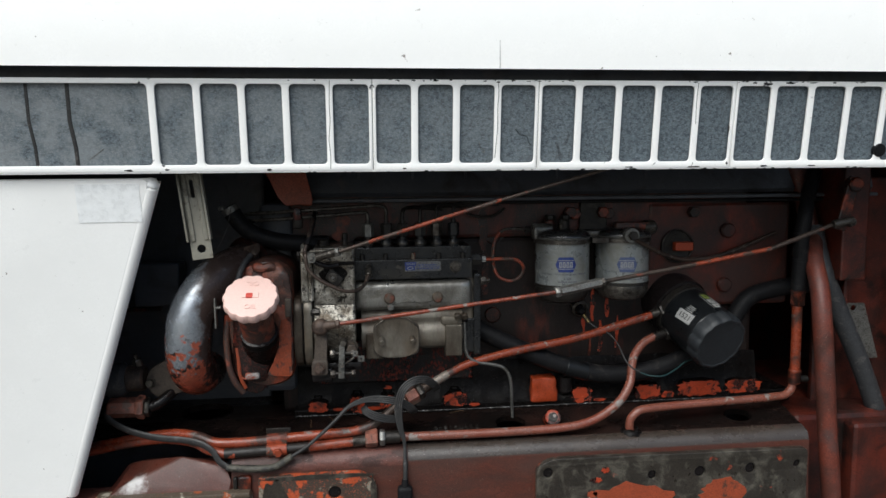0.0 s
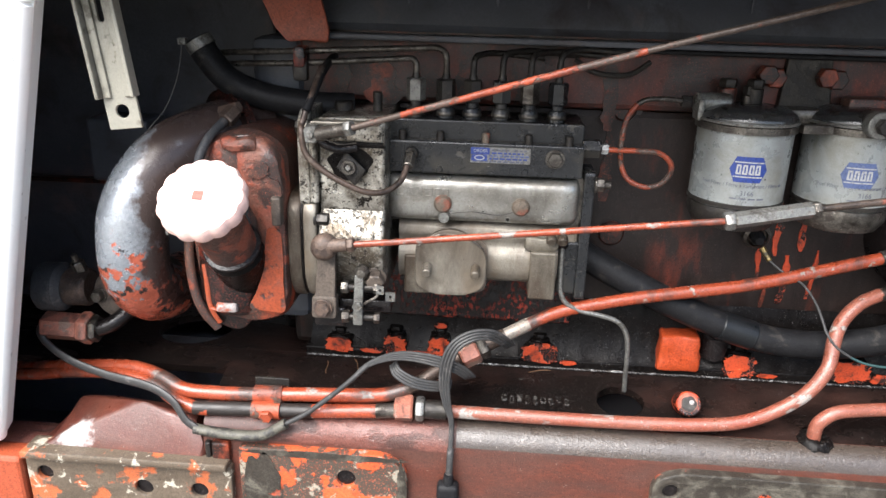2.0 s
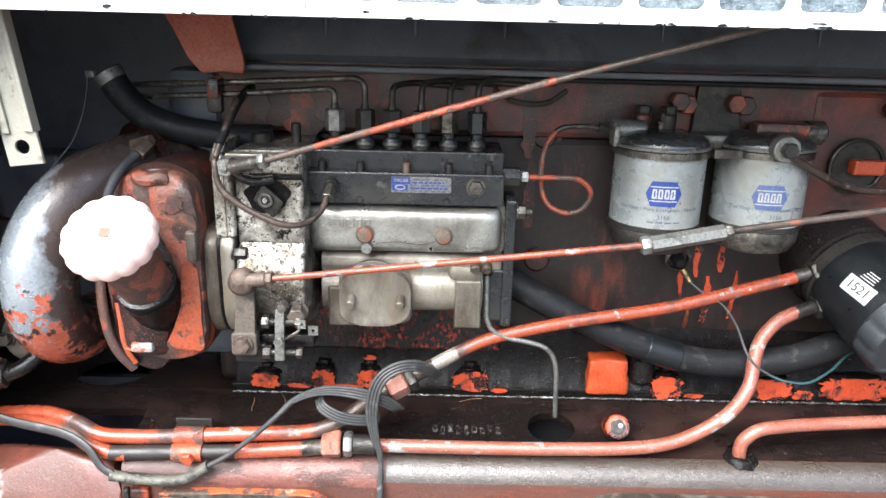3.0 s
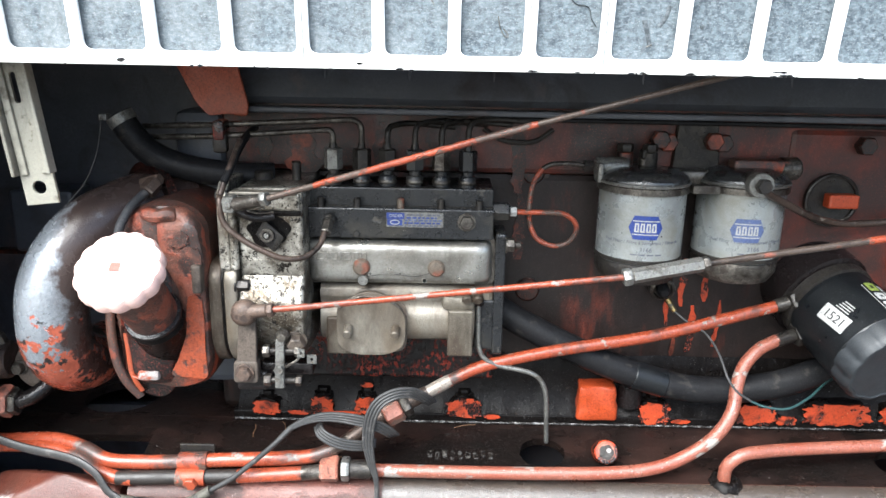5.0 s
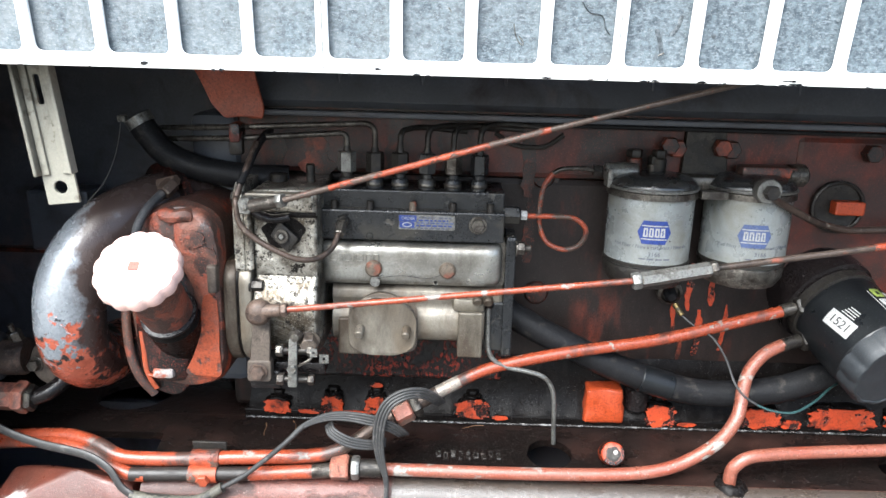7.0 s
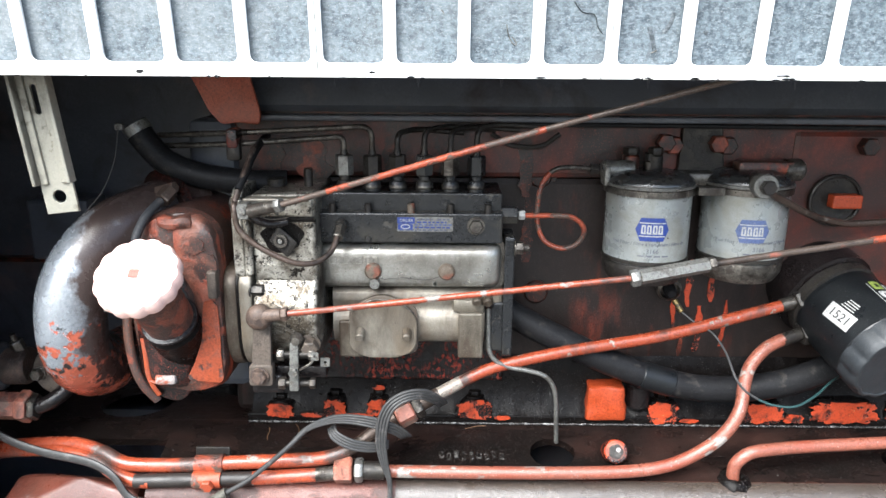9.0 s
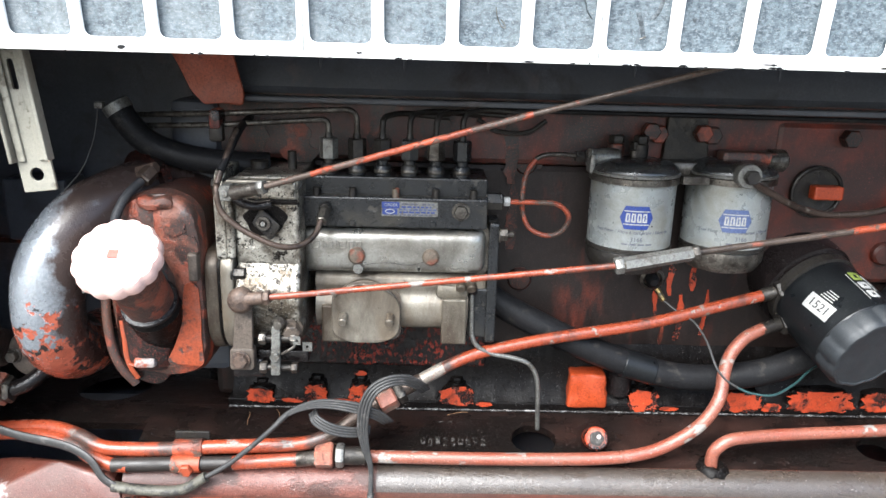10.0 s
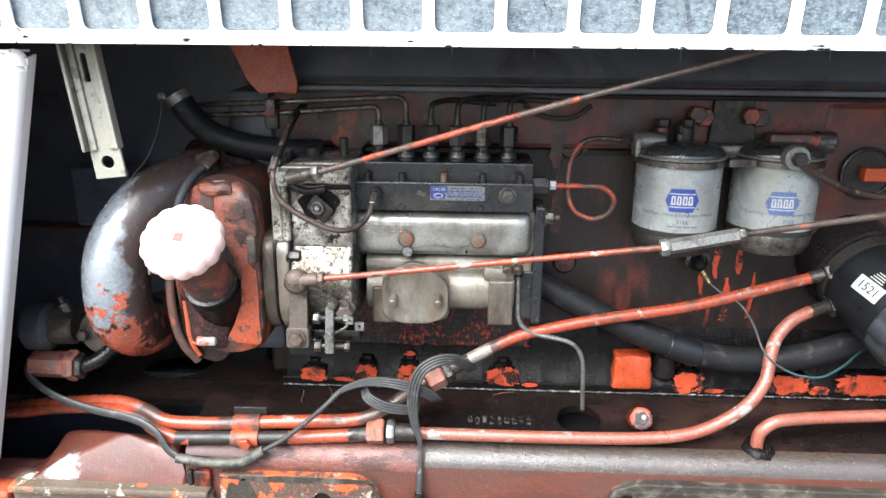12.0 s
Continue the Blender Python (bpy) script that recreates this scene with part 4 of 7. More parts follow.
prof = [(-0.0290, 1.3245), (-0.0312, 1.3245), (-0.0318, 1.34), (-0.036, 1.42), (-0.02, 1.50), (0.05, 1.545), (0.39, 1.57), (0.74, 1.545), (0.80, 1.50), (0.81, 1.3), (0.805, 1.3), (0.795, 1.495), (0.735, 1.54), (0.39, 1.565), (0.05, 1.54), (-0.015, 1.497), (-0.0335, 1.42), (-0.0293, 1.34)]
part("hood_panel", extrude_x(prof, -1.0, 1.0), white_paint, hood)
part("panel_seam", box((0.159, -0.0318, 1.342), (0.0006, 0.002, 0.034)), surface("faint_seam", (0.45, 0.45, 0.45), tone_scale=1.0, rough=0.5), hood)
part("end_cap", box((-0.975, 0.39, 1.43), (0.01, 0.80, 0.20)), white_paint, hood)
part("end_cap", box((0.985, 0.39, 1.43), (0.01, 0.80, 0.20)), white_paint, hood)
# Dark strip and sheet added for the shadow gap below the hood
part("gap_shade_strip", box((0.0, 0.006, 1.331), (1.96, 0.066, 0.006), 0.001), rubber, hood)
part("gap_shade_sheet", box((0.0, 0.006, 1.318), (1.96, 0.004, 0.03), 0.0), shield_dark, hood)

PITCH, LEAN_G = 0.0534, -0.014
GR = Matrix.Translation((0, 0, 1.2)) @ Matrix.Rotation(math.atan2(-LEAN_G, 0.113), 4, "X") @ FRONT
grille = thing("grille", (0.0, 0.0, 1.2), "white barred side grille with chipped paint over dark grimy mesh", "grille")
bars = [PITCH * (k - 6) for k in range(1, 22)]
edges = [-0.96, bars[0]] + bars[1:]
cuts = [0, 6, 10, 15, 21]
for a, b in zip(cuts, cuts[1:]):
    x0 = edges[a] if a else -0.96
    x1 = edges[b] if b < 21 else bars[-1]
    cells = [rounded(rect(edges[k] + (0.0045 if k else 0.004), 0.0085, edges[k + 1] - 0.0045, 0.1075), 0.006, 4) for k in range(a, min(b, 20))]
    part("grille_frame", plate(rect(x0 + 0.0004, 0, x1 - 0.0004, 0.114), cells, 0.004, GR @ Matrix.Translation((0, 0, 0.0)), 0.0012), chipped_white, grille)
part("lower_lip", box((0.0, 0.013, 1.1995), (1.92, 0.028, 0.0025), 0.0008), chipped_white, grille)
part("grille_skin", plate(rect(-0.96, 0.004, 0.80, 0.110), [], 0.002, GR @ Matrix.Translation((0, 0, -0.0055))), grille_skin, grille, "dark grimy speckled grille skin")
# Dark tubes on the flat skin draw the shade of its folds
for x, side_w in ((-0.365, 0.0026), (-0.412, 0.0022)):
    part("crease", tube([GR @ Vector((x + 0.003, 0.006, -0.0047)), GR @ Vector((x + 0.0028, 0.030, -0.0045)), GR @ Vector((x - 0.001, 0.062, -0.0045)), GR @ Vector((x, 0.109, -0.0047))], side_w, 10, None, 0.35), cable_black, grille, "dark band drawn for a fold in the skin")
for pts in (((0.1375, 0.036), (0.1392, 0.028), (0.1425, 0.0225), (0.1450, 0.0220), (0.1442, 0.0245), (0.1415, 0.0275)), ((0.090, 0.046), (0.0925, 0.043)), ((0.163, 0.060), (0.165, 0.0615), (0.1655, 0.0640)), ((-0.3475, 0.016), (-0.336, 0.024), (-0.330, 0.0285)), ((-0.362, 0.028), (-0.3635, 0.042), (-0.3625, 0.056)), ((0.2435, 0.0165), (0.2475, 0.0185))):
    part("scratch", tube(smooth_path([GR @ Vector((x, v, -0.0044)) for x, v in pts], 4), 0.0004, 6), zinc, grille, "bright scratch in the skin")
for pts in (((0.185, 0.052), (0.191, 0.045), (0.200, 0.043), (0.203, 0.035), (0.207, 0.030)), ((0.257, 0.045), (0.255, 0.037), (0.251, 0.031)), ((0.240, 0.035), (0.244, 0.025), (0.246, 0.017)), ((0.281, 0.0325), (0.2815, 0.031), (0.283, 0.0305))):
    part("smudge", tube(smooth_path([GR @ Vector((x, v, -0.0045)) for x, v in pts], 5), 0.0016, 8, None, 0.2), smudge_grey, grille, "dark wavy smudge on the skin")
for x, v in ((0.704, 0.098), (0.697, 0.022)):
    part("rubber_buffer", lathe([(0.0095, -0.002), (0.0095, 0.002), (0.0085, 0.0035), (0, 0.0042)], GR @ Matrix.Translation((x, v, 0)), None, 20), black_gloss, grille)

# paint chips on the grille's frame
rnd = random.Random(5)
chips = [(0.525, 0.1105, 0.016, 0.003), (0.555, 0.1118, 0.022, 0.0026), (0.505, 0.1115, 0.008, 0.002), (0.588, 0.1122, 0.012, 0.002), (0.474, 0.052, 0.003, 0.012), (0.476, 0.006, 0.004, 0.004), (-0.466, 0.1105, 0.006, 0.003), (-0.30, 0.0025, 0.012, 0.003), (-0.255, 0.003, 0.007, 0.003), (-0.13, 0.002, 0.008, 0.003), (0.34, 0.0018, 0.014, 0.002), (0.43, 0.0015, 0.02, 0.002), (0.53, 0.002, 0.012, 0.003), (0.60, 0.0018, 0.016, 0.002), (0.16, 0.111, 0.006, 0.002), (0.04, 0.0022, 0.006, 0.002)]
for x0, x1, count, v in ((0.03, 0.27, 22, 0.1128), (0.40, 0.66, 16, 0.1128), (0.06, 0.68, 40, -0.0012), (-0.40, 0.06, 8, -0.0014), (-0.32, 0.03, 5, 0.1130)):
    chips += [(rnd.uniform(x0, x1), v + rnd.uniform(-0.0008, 0.0006), rnd.uniform(0.0015, 0.008), rnd.uniform(0.0010, 0.0022)) for _ in range(count)]
for x, v, w, h in chips:
    n = 11
    out = [(x + w / 2 * math.cos(2 * math.pi * k / n) * rnd.uniform(0.5, 1.15), v + h / 2 * math.sin(2 * math.pi * k / n) * rnd.uniform(0.5, 1.2)) for k in range(n)]
    part("paint_chip", plate(out, [], 0.0004, GR @ Matrix.Translation((0, 0, 0.0021 if v > 0 else 0.0012))), black_paint, grille, "chip down to dark metal")

# cracks through the paint of the bars
for pts in (((0.1602, 0.110), (0.1610, 0.095), (0.1600, 0.080), (0.1604, 0.055), (0.1590, 0.035), (0.1575, 0.015)), ((0.4270, 0.111), (0.4262, 0.090), (0.4268, 0.070), (0.4275, 0.058)), ((-0.0525, 0.112), (-0.0535, 0.080), (-0.0530, 0.062), (-0.0550, 0.040), (-0.0535, 0.020), (-0.0540, 0.003)), ((0.372, 0.004), (0.3755, 0.0075)), ((0.4265, 0.0025), (0.428, 0.0075))):
    part("crack", tube(smooth_path([GR @ Vector((x, v, 0.0020)) for x, v in pts], 4), 0.00035, 6), dark_steel, grille, "hairline crack in the paint")

side = thing("engine_cowl", (-0.6, 0.05, 0.74), "white painted engine cowl with a faded sticker", "cowl")
COWL = Matrix.Translation((0, 0.012, 1.192)) @ Matrix.Rotation(radians(9.4), 4, "X") @ FRONT  # leans in towards the rail; drawn as (x, down along the slope)
spl = [(-0.94, 0.0), (-0.2800, 0.0), (-0.4375, -0.457), (-0.94, -0.457)]
part("panel_skin", plate(rounded(spl, [0, 0.012, 0.008, 0]), [], 0.004, COWL, 0.0015), white_paint, side)
eb = bmesh.new()
q = [eb.verts.new(COWL @ Vector(v)) for v in ((-0.2705, -0.008, -0.008), (-0.4245, -0.450, -0.008), (-0.4285, -0.450, -0.028), (-0.2745, -0.008, -0.028), (-0.2735, -0.008, -0.008), (-0.4275, -0.450, -0.008), (-0.4315, -0.450, -0.028), (-0.2775, -0.008, -0.028))]
for f in ((0, 1, 2, 3), (7, 6, 5, 4), (0, 4, 5, 1), (2, 6, 7, 3), (1, 5, 6, 2), (0, 3, 7, 4)):
    eb.faces.new([q[i] for i in f])
bmesh.ops.recalc_face_normals(eb, faces=eb.faces)
part("folded_edge", eb, white_paint, side)
part("edge_roll", rod(COWL @ Vector((-0.2819, -0.0100, -0.0079)), COWL @ Vector((-0.4352, -0.4537, -0.0079)), 0.0100, bevel=0.004, seg=32), white_paint, side)
part("corner_roll", lathe([(0.0100 * math.cos(a), 0.0100 * math.sin(a)) for a in (math.pi / 2 * k / 8 for k in range(9))], aim(COWL @ Vector((-0.2819, -0.0100, -0.0079)), COWL @ Vector((-0.2750, 0.0100, -0.0079))), None, 32), white_paint, side)
part("top_fold", box((-0.61, 0.027, 1.1915), (0.66, 0.028, 0.002)), white_paint, side)
part("sticker", plate(rounded(rect(-0.371, -0.055, -0.294, -0.006), 0.002), [], 0.0006, COWL @ Matrix.Translation((0, 0, 0.0024))), surface("clear_faded_sticker", (0.80, 0.815, 0.81), (0.87, 0.885, 0.88), 0.0, 90, rough=0.2, vary=0.03, mottle=0.02, bump=0.5, tone_scale=1.0, sharp=0.1, grit_glint=0.0, spec=0.5), side, "clear faded sticker with wrinkles")


def wrap(bm, radius, turn, m, step=0.003):
    """Bends a flat drawing (x along the arc, y up, z outward) round a can whose axis is z."""
    xs = [v.co.x for v in bm.verts]
    x = min(xs) + step
    while x < max(xs):
        bmesh.ops.bisect_plane(bm, geom=[*bm.verts, *bm.edges, *bm.faces], plane_co=(x, 0, 0), plane_no=(1, 0, 0))
        x += step
    for v in bm.verts:
        a = turn + v.co.x / radius
        v.co = m @ Vector(((radius + v.co.z) * math.sin(a), -(radius + v.co.z) * math.cos(a), v.co.y))
    return bm


def bolt(name, p, q, af, parent, material, washer=True, label=""):
    b = hexnut(p, q, af)
    if washer:
        d = (Vector(q) - Vector(p)).normalized()
        rod(Vector(p) - d * 0.0002, Vector(p) + d * 0.0016, af * 0.72, bevel=0.0004, bm=b)
    return part(name, b, material, parent, label)


# ---- injection pump ----
pump = thing("injection_pump", (0.03, 0.18, 0.90), "oily aluminium in-line fuel injection pump with a black head", "pump")
hd = part("pump_head", box((0.0595, 0.185, 1.0505), (0.181, 0.085, 0.030), 0.0015), black_paint, pump, "oily black pump head")
part("head_step", box((0.0595, 0.192, 1.074), (0.181, 0.075, 0.019), 0.0015), black_paint, pump)
part("head_seam", box((0.0595, 0.154, 1.0655), (0.180, 0.006, 0.0012)), dark_steel, pump)
for x in (-0.017, 0.018, 0.060, 0.099, 0.136):
    part("clamp_stud", rod((x, 0.147, 1.0645), (x, 0.147, 1.0745), 0.0036, bevel=0.0008, seg=12), dark_steel if x != 0.060 else screw_bronze, hd)
for x in (0.018, 0.097):
    part("rivet", rod((x, 0.1435, 1.040), (x, 0.1405, 1.040), 0.0035, bevel=0.001, seg=12), black_paint, hd)
bolt("head_plug", (0.124, 0.1425, 1.0535), (0.124, 0.136, 1.0535), 0.0125, hd, steel)
np_ = part("name_plate", plate(rounded(rect(0.0465, 1.0475, 0.1015, 1.0622), 0.0015), [], 0.0008, front(0.1420), 0.0002), zinc, hd, "scratched blue and silver name plate")
part("blue_field", plate(rounded(rect(0.0468, 1.0555, 0.0640, 1.0618), 0.0008), [], 0.0004, front(0.1414)), blue_ink, np_)
part("blue_field", plate(rounded(rect(0.0475, 1.0495, 0.0620, 1.0550), 0.0008), [], 0.0004, front(0.1414)), blue_ink, np_)
part("printed_word", lettering("ORDER", 0.0040, 0.0002, front(0.1411) @ Matrix.Translation((0.0557, 1.0588, 0))), white_ink, np_)
part("emblem", plate([(0.0548 + 0.0048 * math.cos(t), 1.0525 + 0.0024 * math.sin(t)) for t in (2 * math.pi * k / 24 for k in range(24))],
                     [[(0.0548 + 0.0037 * math.cos(t), 1.0525 + 0.0016 * math.sin(t)) for t in (2 * math.pi * k / 24 for k in range(24))]], 0.0004, front(0.1411)), white_ink, np_)
for z, x0, x1, mt in ((1.0570, 0.066, 0.095, blue_ink), (1.0545, 0.0645, 0.100, faded_blue), (1.0518, 0.064, 0.0985, blue_ink), (1.0492, 0.049, 0.095, grey_ink), (1.0598, 0.066, 0.082, grey_ink), (1.0598, 0.086, 0.098, grey_ink)):
    x = x0
    while x < x1:
        w = random.uniform(0.0015, 0.005)
        part("print_bar", plate(rect(x, z - 0.0008, min(x + w, x1), z + 0.0008), [], 0.0003, front(0.1414)), mt, np_)
        x += w + 0.0012
# cast body under the cover
body = box((0.066, 0.20, 0.985), (0.175, 0.085, 0.105), 0.004)
part("pump_body", body, beige_alu, pump, "stained beige cast pump body")
gal = extrude_x([(0.165, 0.988), (0.150, 0.985), (0.147, 0.978), (0.147, 0.972), (0.152, 0.966), (0.145, 0.955), (0.145, 0.94), (0.152, 0.928), (0.168, 0.921), (0.20, 0.92), (0.20, 0.988)], -0.02, 0.1345)
bmesh.ops.bevel(gal, geom=[e for e in gal.edges if abs(e.verts[0].co.x - e.verts[1].co.x) > 0.1], offset=0.004, segments=2, profile=0.5, affect="EDGES")
part("cam_gallery", gal, beige_alu, pump)
# polished side cover with a rolled edge
cv = bmesh.new()
nu, nv = 72, 28
grid_c = []
for a in range(nu + 1):
    u = -1 + 2 * a / nu
    row = []
    for b_ in range(nv + 1):
        v = -1 + 2 * b_ / nv
        hgt = max(0.0, 1 - abs(u) ** 16) ** 0.5 * max(0.0, 1 - abs(v) ** 5) ** 0.5
        cut = 1 - 0.035 * abs(v) ** 6  # rounded corners
        row.append(cv.verts.new((0.0585 + 0.0925 * u * cut, 0.1565 - 0.0165 * hgt - 0.00018 * noise.noise(Vector((7 * u, 4 * v, 0))), 1.0108 + 0.0232 * v * (1 - 0.10 * abs(u) ** 24))))
    grid_c.append(row)
for a in range(nu):
    for b_ in range(nv):
        cv.faces.new((grid_c[a][b_], grid_c[a + 1][b_], grid_c[a + 1][b_ + 1], grid_c[a][b_ + 1]))
bmesh.ops.recalc_face_normals(cv, faces=cv.faces)
side_cover = part("side_cover", cv, cover_alu, pump, "oily polished aluminium side cover")
part("cover_flange", plate(rounded(rect(-0.0365, 0.985, 0.1545, 1.0375), 0.010, 5), [], 0.004, front(0.1575), 0.001), steel, side_cover)
# raised maker's word, as plain hollow blocks
x = -0.0215
for w in (0.0080, 0.0020, 0.0072, 0.0020, 0.0080, 0.0056, 0.0062):
    hollow = [rounded(rect(x + 0.0012, 1.0150, x + w - 0.0012, 1.0208), 0.0008, 2)] if w > 0.004 else []
    part("raised_mark", plate(rounded(rect(x, 1.0138, x + w, 1.0220), 0.0012, 3), hollow, 0.0024, front(0.1404), 0.0004), cover_alu, side_cover)
    x += w + 0.0017
part("raised_word", lettering("ENGLAND", 0.0048, 0.0006, front(0.1398) @ Matrix.Translation((0.122, 0.9945, 0))), cover_alu, side_cover)
part("raised_ring", lathe([(0.0026, 0), (0.0026, 0.0008), (0.0018, 0.0008), (0.0018, 0)], aim((0.084, 0.1402, 0.9945), (0.084, 0, 0.9945)), None, 16), cover_alu, side_cover)
for x in (0.0225, 0.0955):
    part("cover_screw", lathe([(0.0085, 0), (0.0085, 0.003), (0.0065, 0.0055), (0.003, 0.0062), (0, 0.0063)], aim((x, 0.1405, 1.0075), (x, 0, 1.0075)), None, 24), screw_bronze, side_cover, "domed screw with red paint left on it")
part("wire_seal", lathe([(0.0052, 0), (0.0055, 0.0015), (0.0048, 0.003), (0, 0.0032)], aim((0.024, 0.139, 0.9945), (0.024, 0.05, 0.992)), None, 20), zinc, side_cover, "round lead seal")
part("seal_wire", tube(smooth_path([(0.026, 0.138, 0.998), (0.05, 0.1385, 1.001), (0.075, 0.1385, 0.999), (0.095, 0.137, 1.005)]), 0.0004, 6), dark_steel, side_cover)
# lower plate with two studs
lp = part("feed_plate", plate(rounded([(-0.0025, 0.926), (0.014, 0.9170), (0.048, 0.9170), (0.0655, 0.926), (0.0665, 0.958), (0.058, 0.972), (0.040, 0.984), (0.022, 0.984), (0.004, 0.972), (-0.0025, 0.958)], [0.010, 0.02, 0.02, 0.012, 0.012, 0.008, 0.012, 0.012, 0.008, 0.012], 5),
           [], 0.006, front(0.136), 0.0012), beige_alu, pump, "pale beige blanking plate")
for x in (0.0095, 0.0560):
    part("stud", rod((x, 0.134, 0.947), (x, 0.121, 0.943), 0.0044, bevel=0.001, seg=14), beige_alu, lp)
part("boss_block", box((-0.001, 0.157, 0.9335), (0.026, 0.03, 0.040), 0.002), beige_dark, pump)
part("gasket", plate(rounded(rect(-0.0028, 0.9185, 0.0668, 0.972), 0.012, 5), [], 0.002, front(0.1405)), lever_brown, lp)
part("foot", box((0.1205, 0.158, 0.9390), (0.0255, 0.038, 0.049), 0.002), beige_dark, pump)
part("shoulder", roughen(box((0.1185, 0.160, 0.9695), (0.034, 0.034, 0.016), 0.005), 0.0012, 3), beige_dark, pump)
part("wire_loop", tube(smooth_path([(0.0, 0.133, 0.966), (0.02, 0.131, 0.979), (0.045, 0.131, 0.978), (0.063, 0.132, 0.966)]), 0.0007, 6), steel, lp)
# end plate and its fittings
ep = part("end_plate", plate(rounded([(-0.02, 0.912), (0.02, 0.912), (0.024, 0.93), (0.024, 1.03), (0.018, 1.041), (-0.02, 1.041)], 0.004), [], 0.010, Matrix.Translation((0.1585, 0.17, 0)) @ Matrix.Rotation(math.pi / 2, 4, "Z") @ FRONT, 0.0012), black_paint, pump, "black end plate")
part("end_flange", box((0.1495, 0.1730, 0.9425), (0.0295, 0.034, 0.054), 0.002), black_paint, pump, "black lower end flange")
for x in (0.1265, 0.1370):
    part("stud", rod((x, 0.1455, 0.9785), (x, 0.1375, 0.9745), 0.0052, bevel=0.0012, seg=16), beige_dark, pump)
bolt("end_bolt", (0.163, 0.150, 1.0295), (0.172, 0.150, 1.0295), 0.0115, ep, steel)
part("bolt_tip", rod((0.172, 0.150, 1.0295), (0.178, 0.150, 1.0295), 0.0035, bevel=0.0006, seg=12), steel, ep)
un = part("union_nut", hexnut((0.149, 0.156, 1.062), (0.166, 0.156, 1.062), 0.0155), black_paint, pump)
part("white_tip", hexnut((0.1665, 0.156, 1.062), (0.173, 0.156, 1.062), 0.0085), white_ink, un)
# six delivery valve holders with pipe nuts
for k, x in enumerate((-0.0075, 0.0205, 0.0455, 0.0725, 0.0985, 0.1245)):
    y = 0.170
    hb = lathe([(0.0085, 0), (0.0085, 0.009), (0.007, 0.011), (0.0058, 0.011), (0.0058, 0.015), (0.0064, 0.0155), (0.0058, 0.017), (0.0058, 0.02)], Matrix.Translation((x, y, 1.083)), None, 20)
    holder = part("valve_holder", hb, black_paint if k else dark_steel, pump)
    part("collar_ring", lathe([(0.0086, 0.0), (0.0092, 0.001), (0.0092, 0.003), (0.0086, 0.004)], Matrix.Translation((x, y, 1.0855)), None, 18), steel, holder)
    part("pipe_nut", hexnut((x, y, 1.0985), (x, y, 1.119), 0.0158, None, 0.2 * k), (zinc, dark_steel, dark_steel, black_paint, steel, black_paint)[k], holder)
    part("pipe_neck", rod((x, y, 1.118), (x, y, 1.124), 0.0042, 0.0034, seg=12), dark_steel, holder)
# governor housing
gprof = [(0.2175, 1.088), (0.1165, 1.088), (0.1125, 1.084), (0.1125, 1.020), (0.1145, 1.010), (0.1165, 1.004), (0.1130, 0.997), (0.1065, 0.989), (0.1015, 0.979), (0.0995, 0.966), (0.1015, 0.950), (0.1085, 0.936), (0.1230, 0.925), (0.1400, 0.922), (0.2175, 0.922)]
gbm = extrude_x(gprof, -0.0890, -0.0285)
bmesh.ops.bevel(gbm, geom=[e for e in gbm.edges if abs(e.verts[0].co.x - e.verts[1].co.x) < 1e-5], offset=0.003, segments=3, profile=0.5, affect="EDGES")
gov = part("governor_housing", gbm, speckled_alu, pump, "oil-spattered governor housing")
part("housing_rim", box((-0.062, 0.116, 1.0765), (0.064, 0.014, 0.0165), 0.002), speckled_alu, gov)
part("rim_lip", box((-0.062, 0.112, 1.0852), (0.060, 0.018, 0.003), 0.001), beige_alu, gov)
part("groove_strip", box((-0.052, 0.1125, 1.0655), (0.046, 0.002, 0.005), 0.0008), sludge_black, gov, "black strip drawn for the groove below the rim")
part("oil_stain", plate([(-0.0595 + (0.0195 + 0.0020 * math.sin(3 * t) + 0.0008 * math.sin(7 * t)) * math.cos(t), 1.0480 + (0.0150 + 0.0014 * math.sin(2 * t)) * math.sin(t)) for t in (2 * math.pi * k / 40 for k in range(40))], [], 0.0006, front(0.1124)), sludge_black, gov, "black oil stain round the shaft")
part("housing_flange", plate(rounded([(-0.055, 1.008), (0.055, 1.008), (0.055, 1.082), (0.045, 1.094), (-0.045, 1.094), (-0.055, 1.082)], 0.008), [], 0.010, Matrix.Translation((-0.1005, 0.162, 0)) @ Matrix.Rotation(-math.pi / 2, 4, "Z") @ FRONT, 0.0015), speckled_alu, pump, "vertical aluminium mounting flange")
part("flange_rib", rod((-0.0915, 0.109, 1.012), (-0.0915, 0.109, 1.085), 0.004, bevel=0.001, seg=14), speckled_alu, pump)
YZ = Matrix(((0, 0, 1, 0), (1, 0, 0, 0), (0, 1, 0, 0), (0, 0, 0, 1)))  # for plate(): drawn as (y, z), facing along x
dc_out = rounded([(0.105, 0.935), (0.105, 1.005), (0.118, 1.018), (0.20, 1.018), (0.215, 0.99), (0.215, 0.94), (0.195, 0.912), (0.125, 0.910)], [0.018, 0.010, 0.006, 0.02, 0.02, 0.02, 0.02, 0.018], 6)
part("drive_cover", plate(dc_out, [], 0.0125, Matrix.Translation((-0.1115, 0, 0)) @ YZ, 0.0022), beige_dark, pump, "rounded brown-streaked drive cover")
dc_in = [(0.157 + (y - 0.157) * 0.985, 0.964 + (z - 0.964) * 0.985) for y, z in dc_out]
part("cover_joint", plate(dc_in, [], 0.002, Matrix.Translation((-0.1045, 0, 0)) @ YZ), sludge_black, pump)
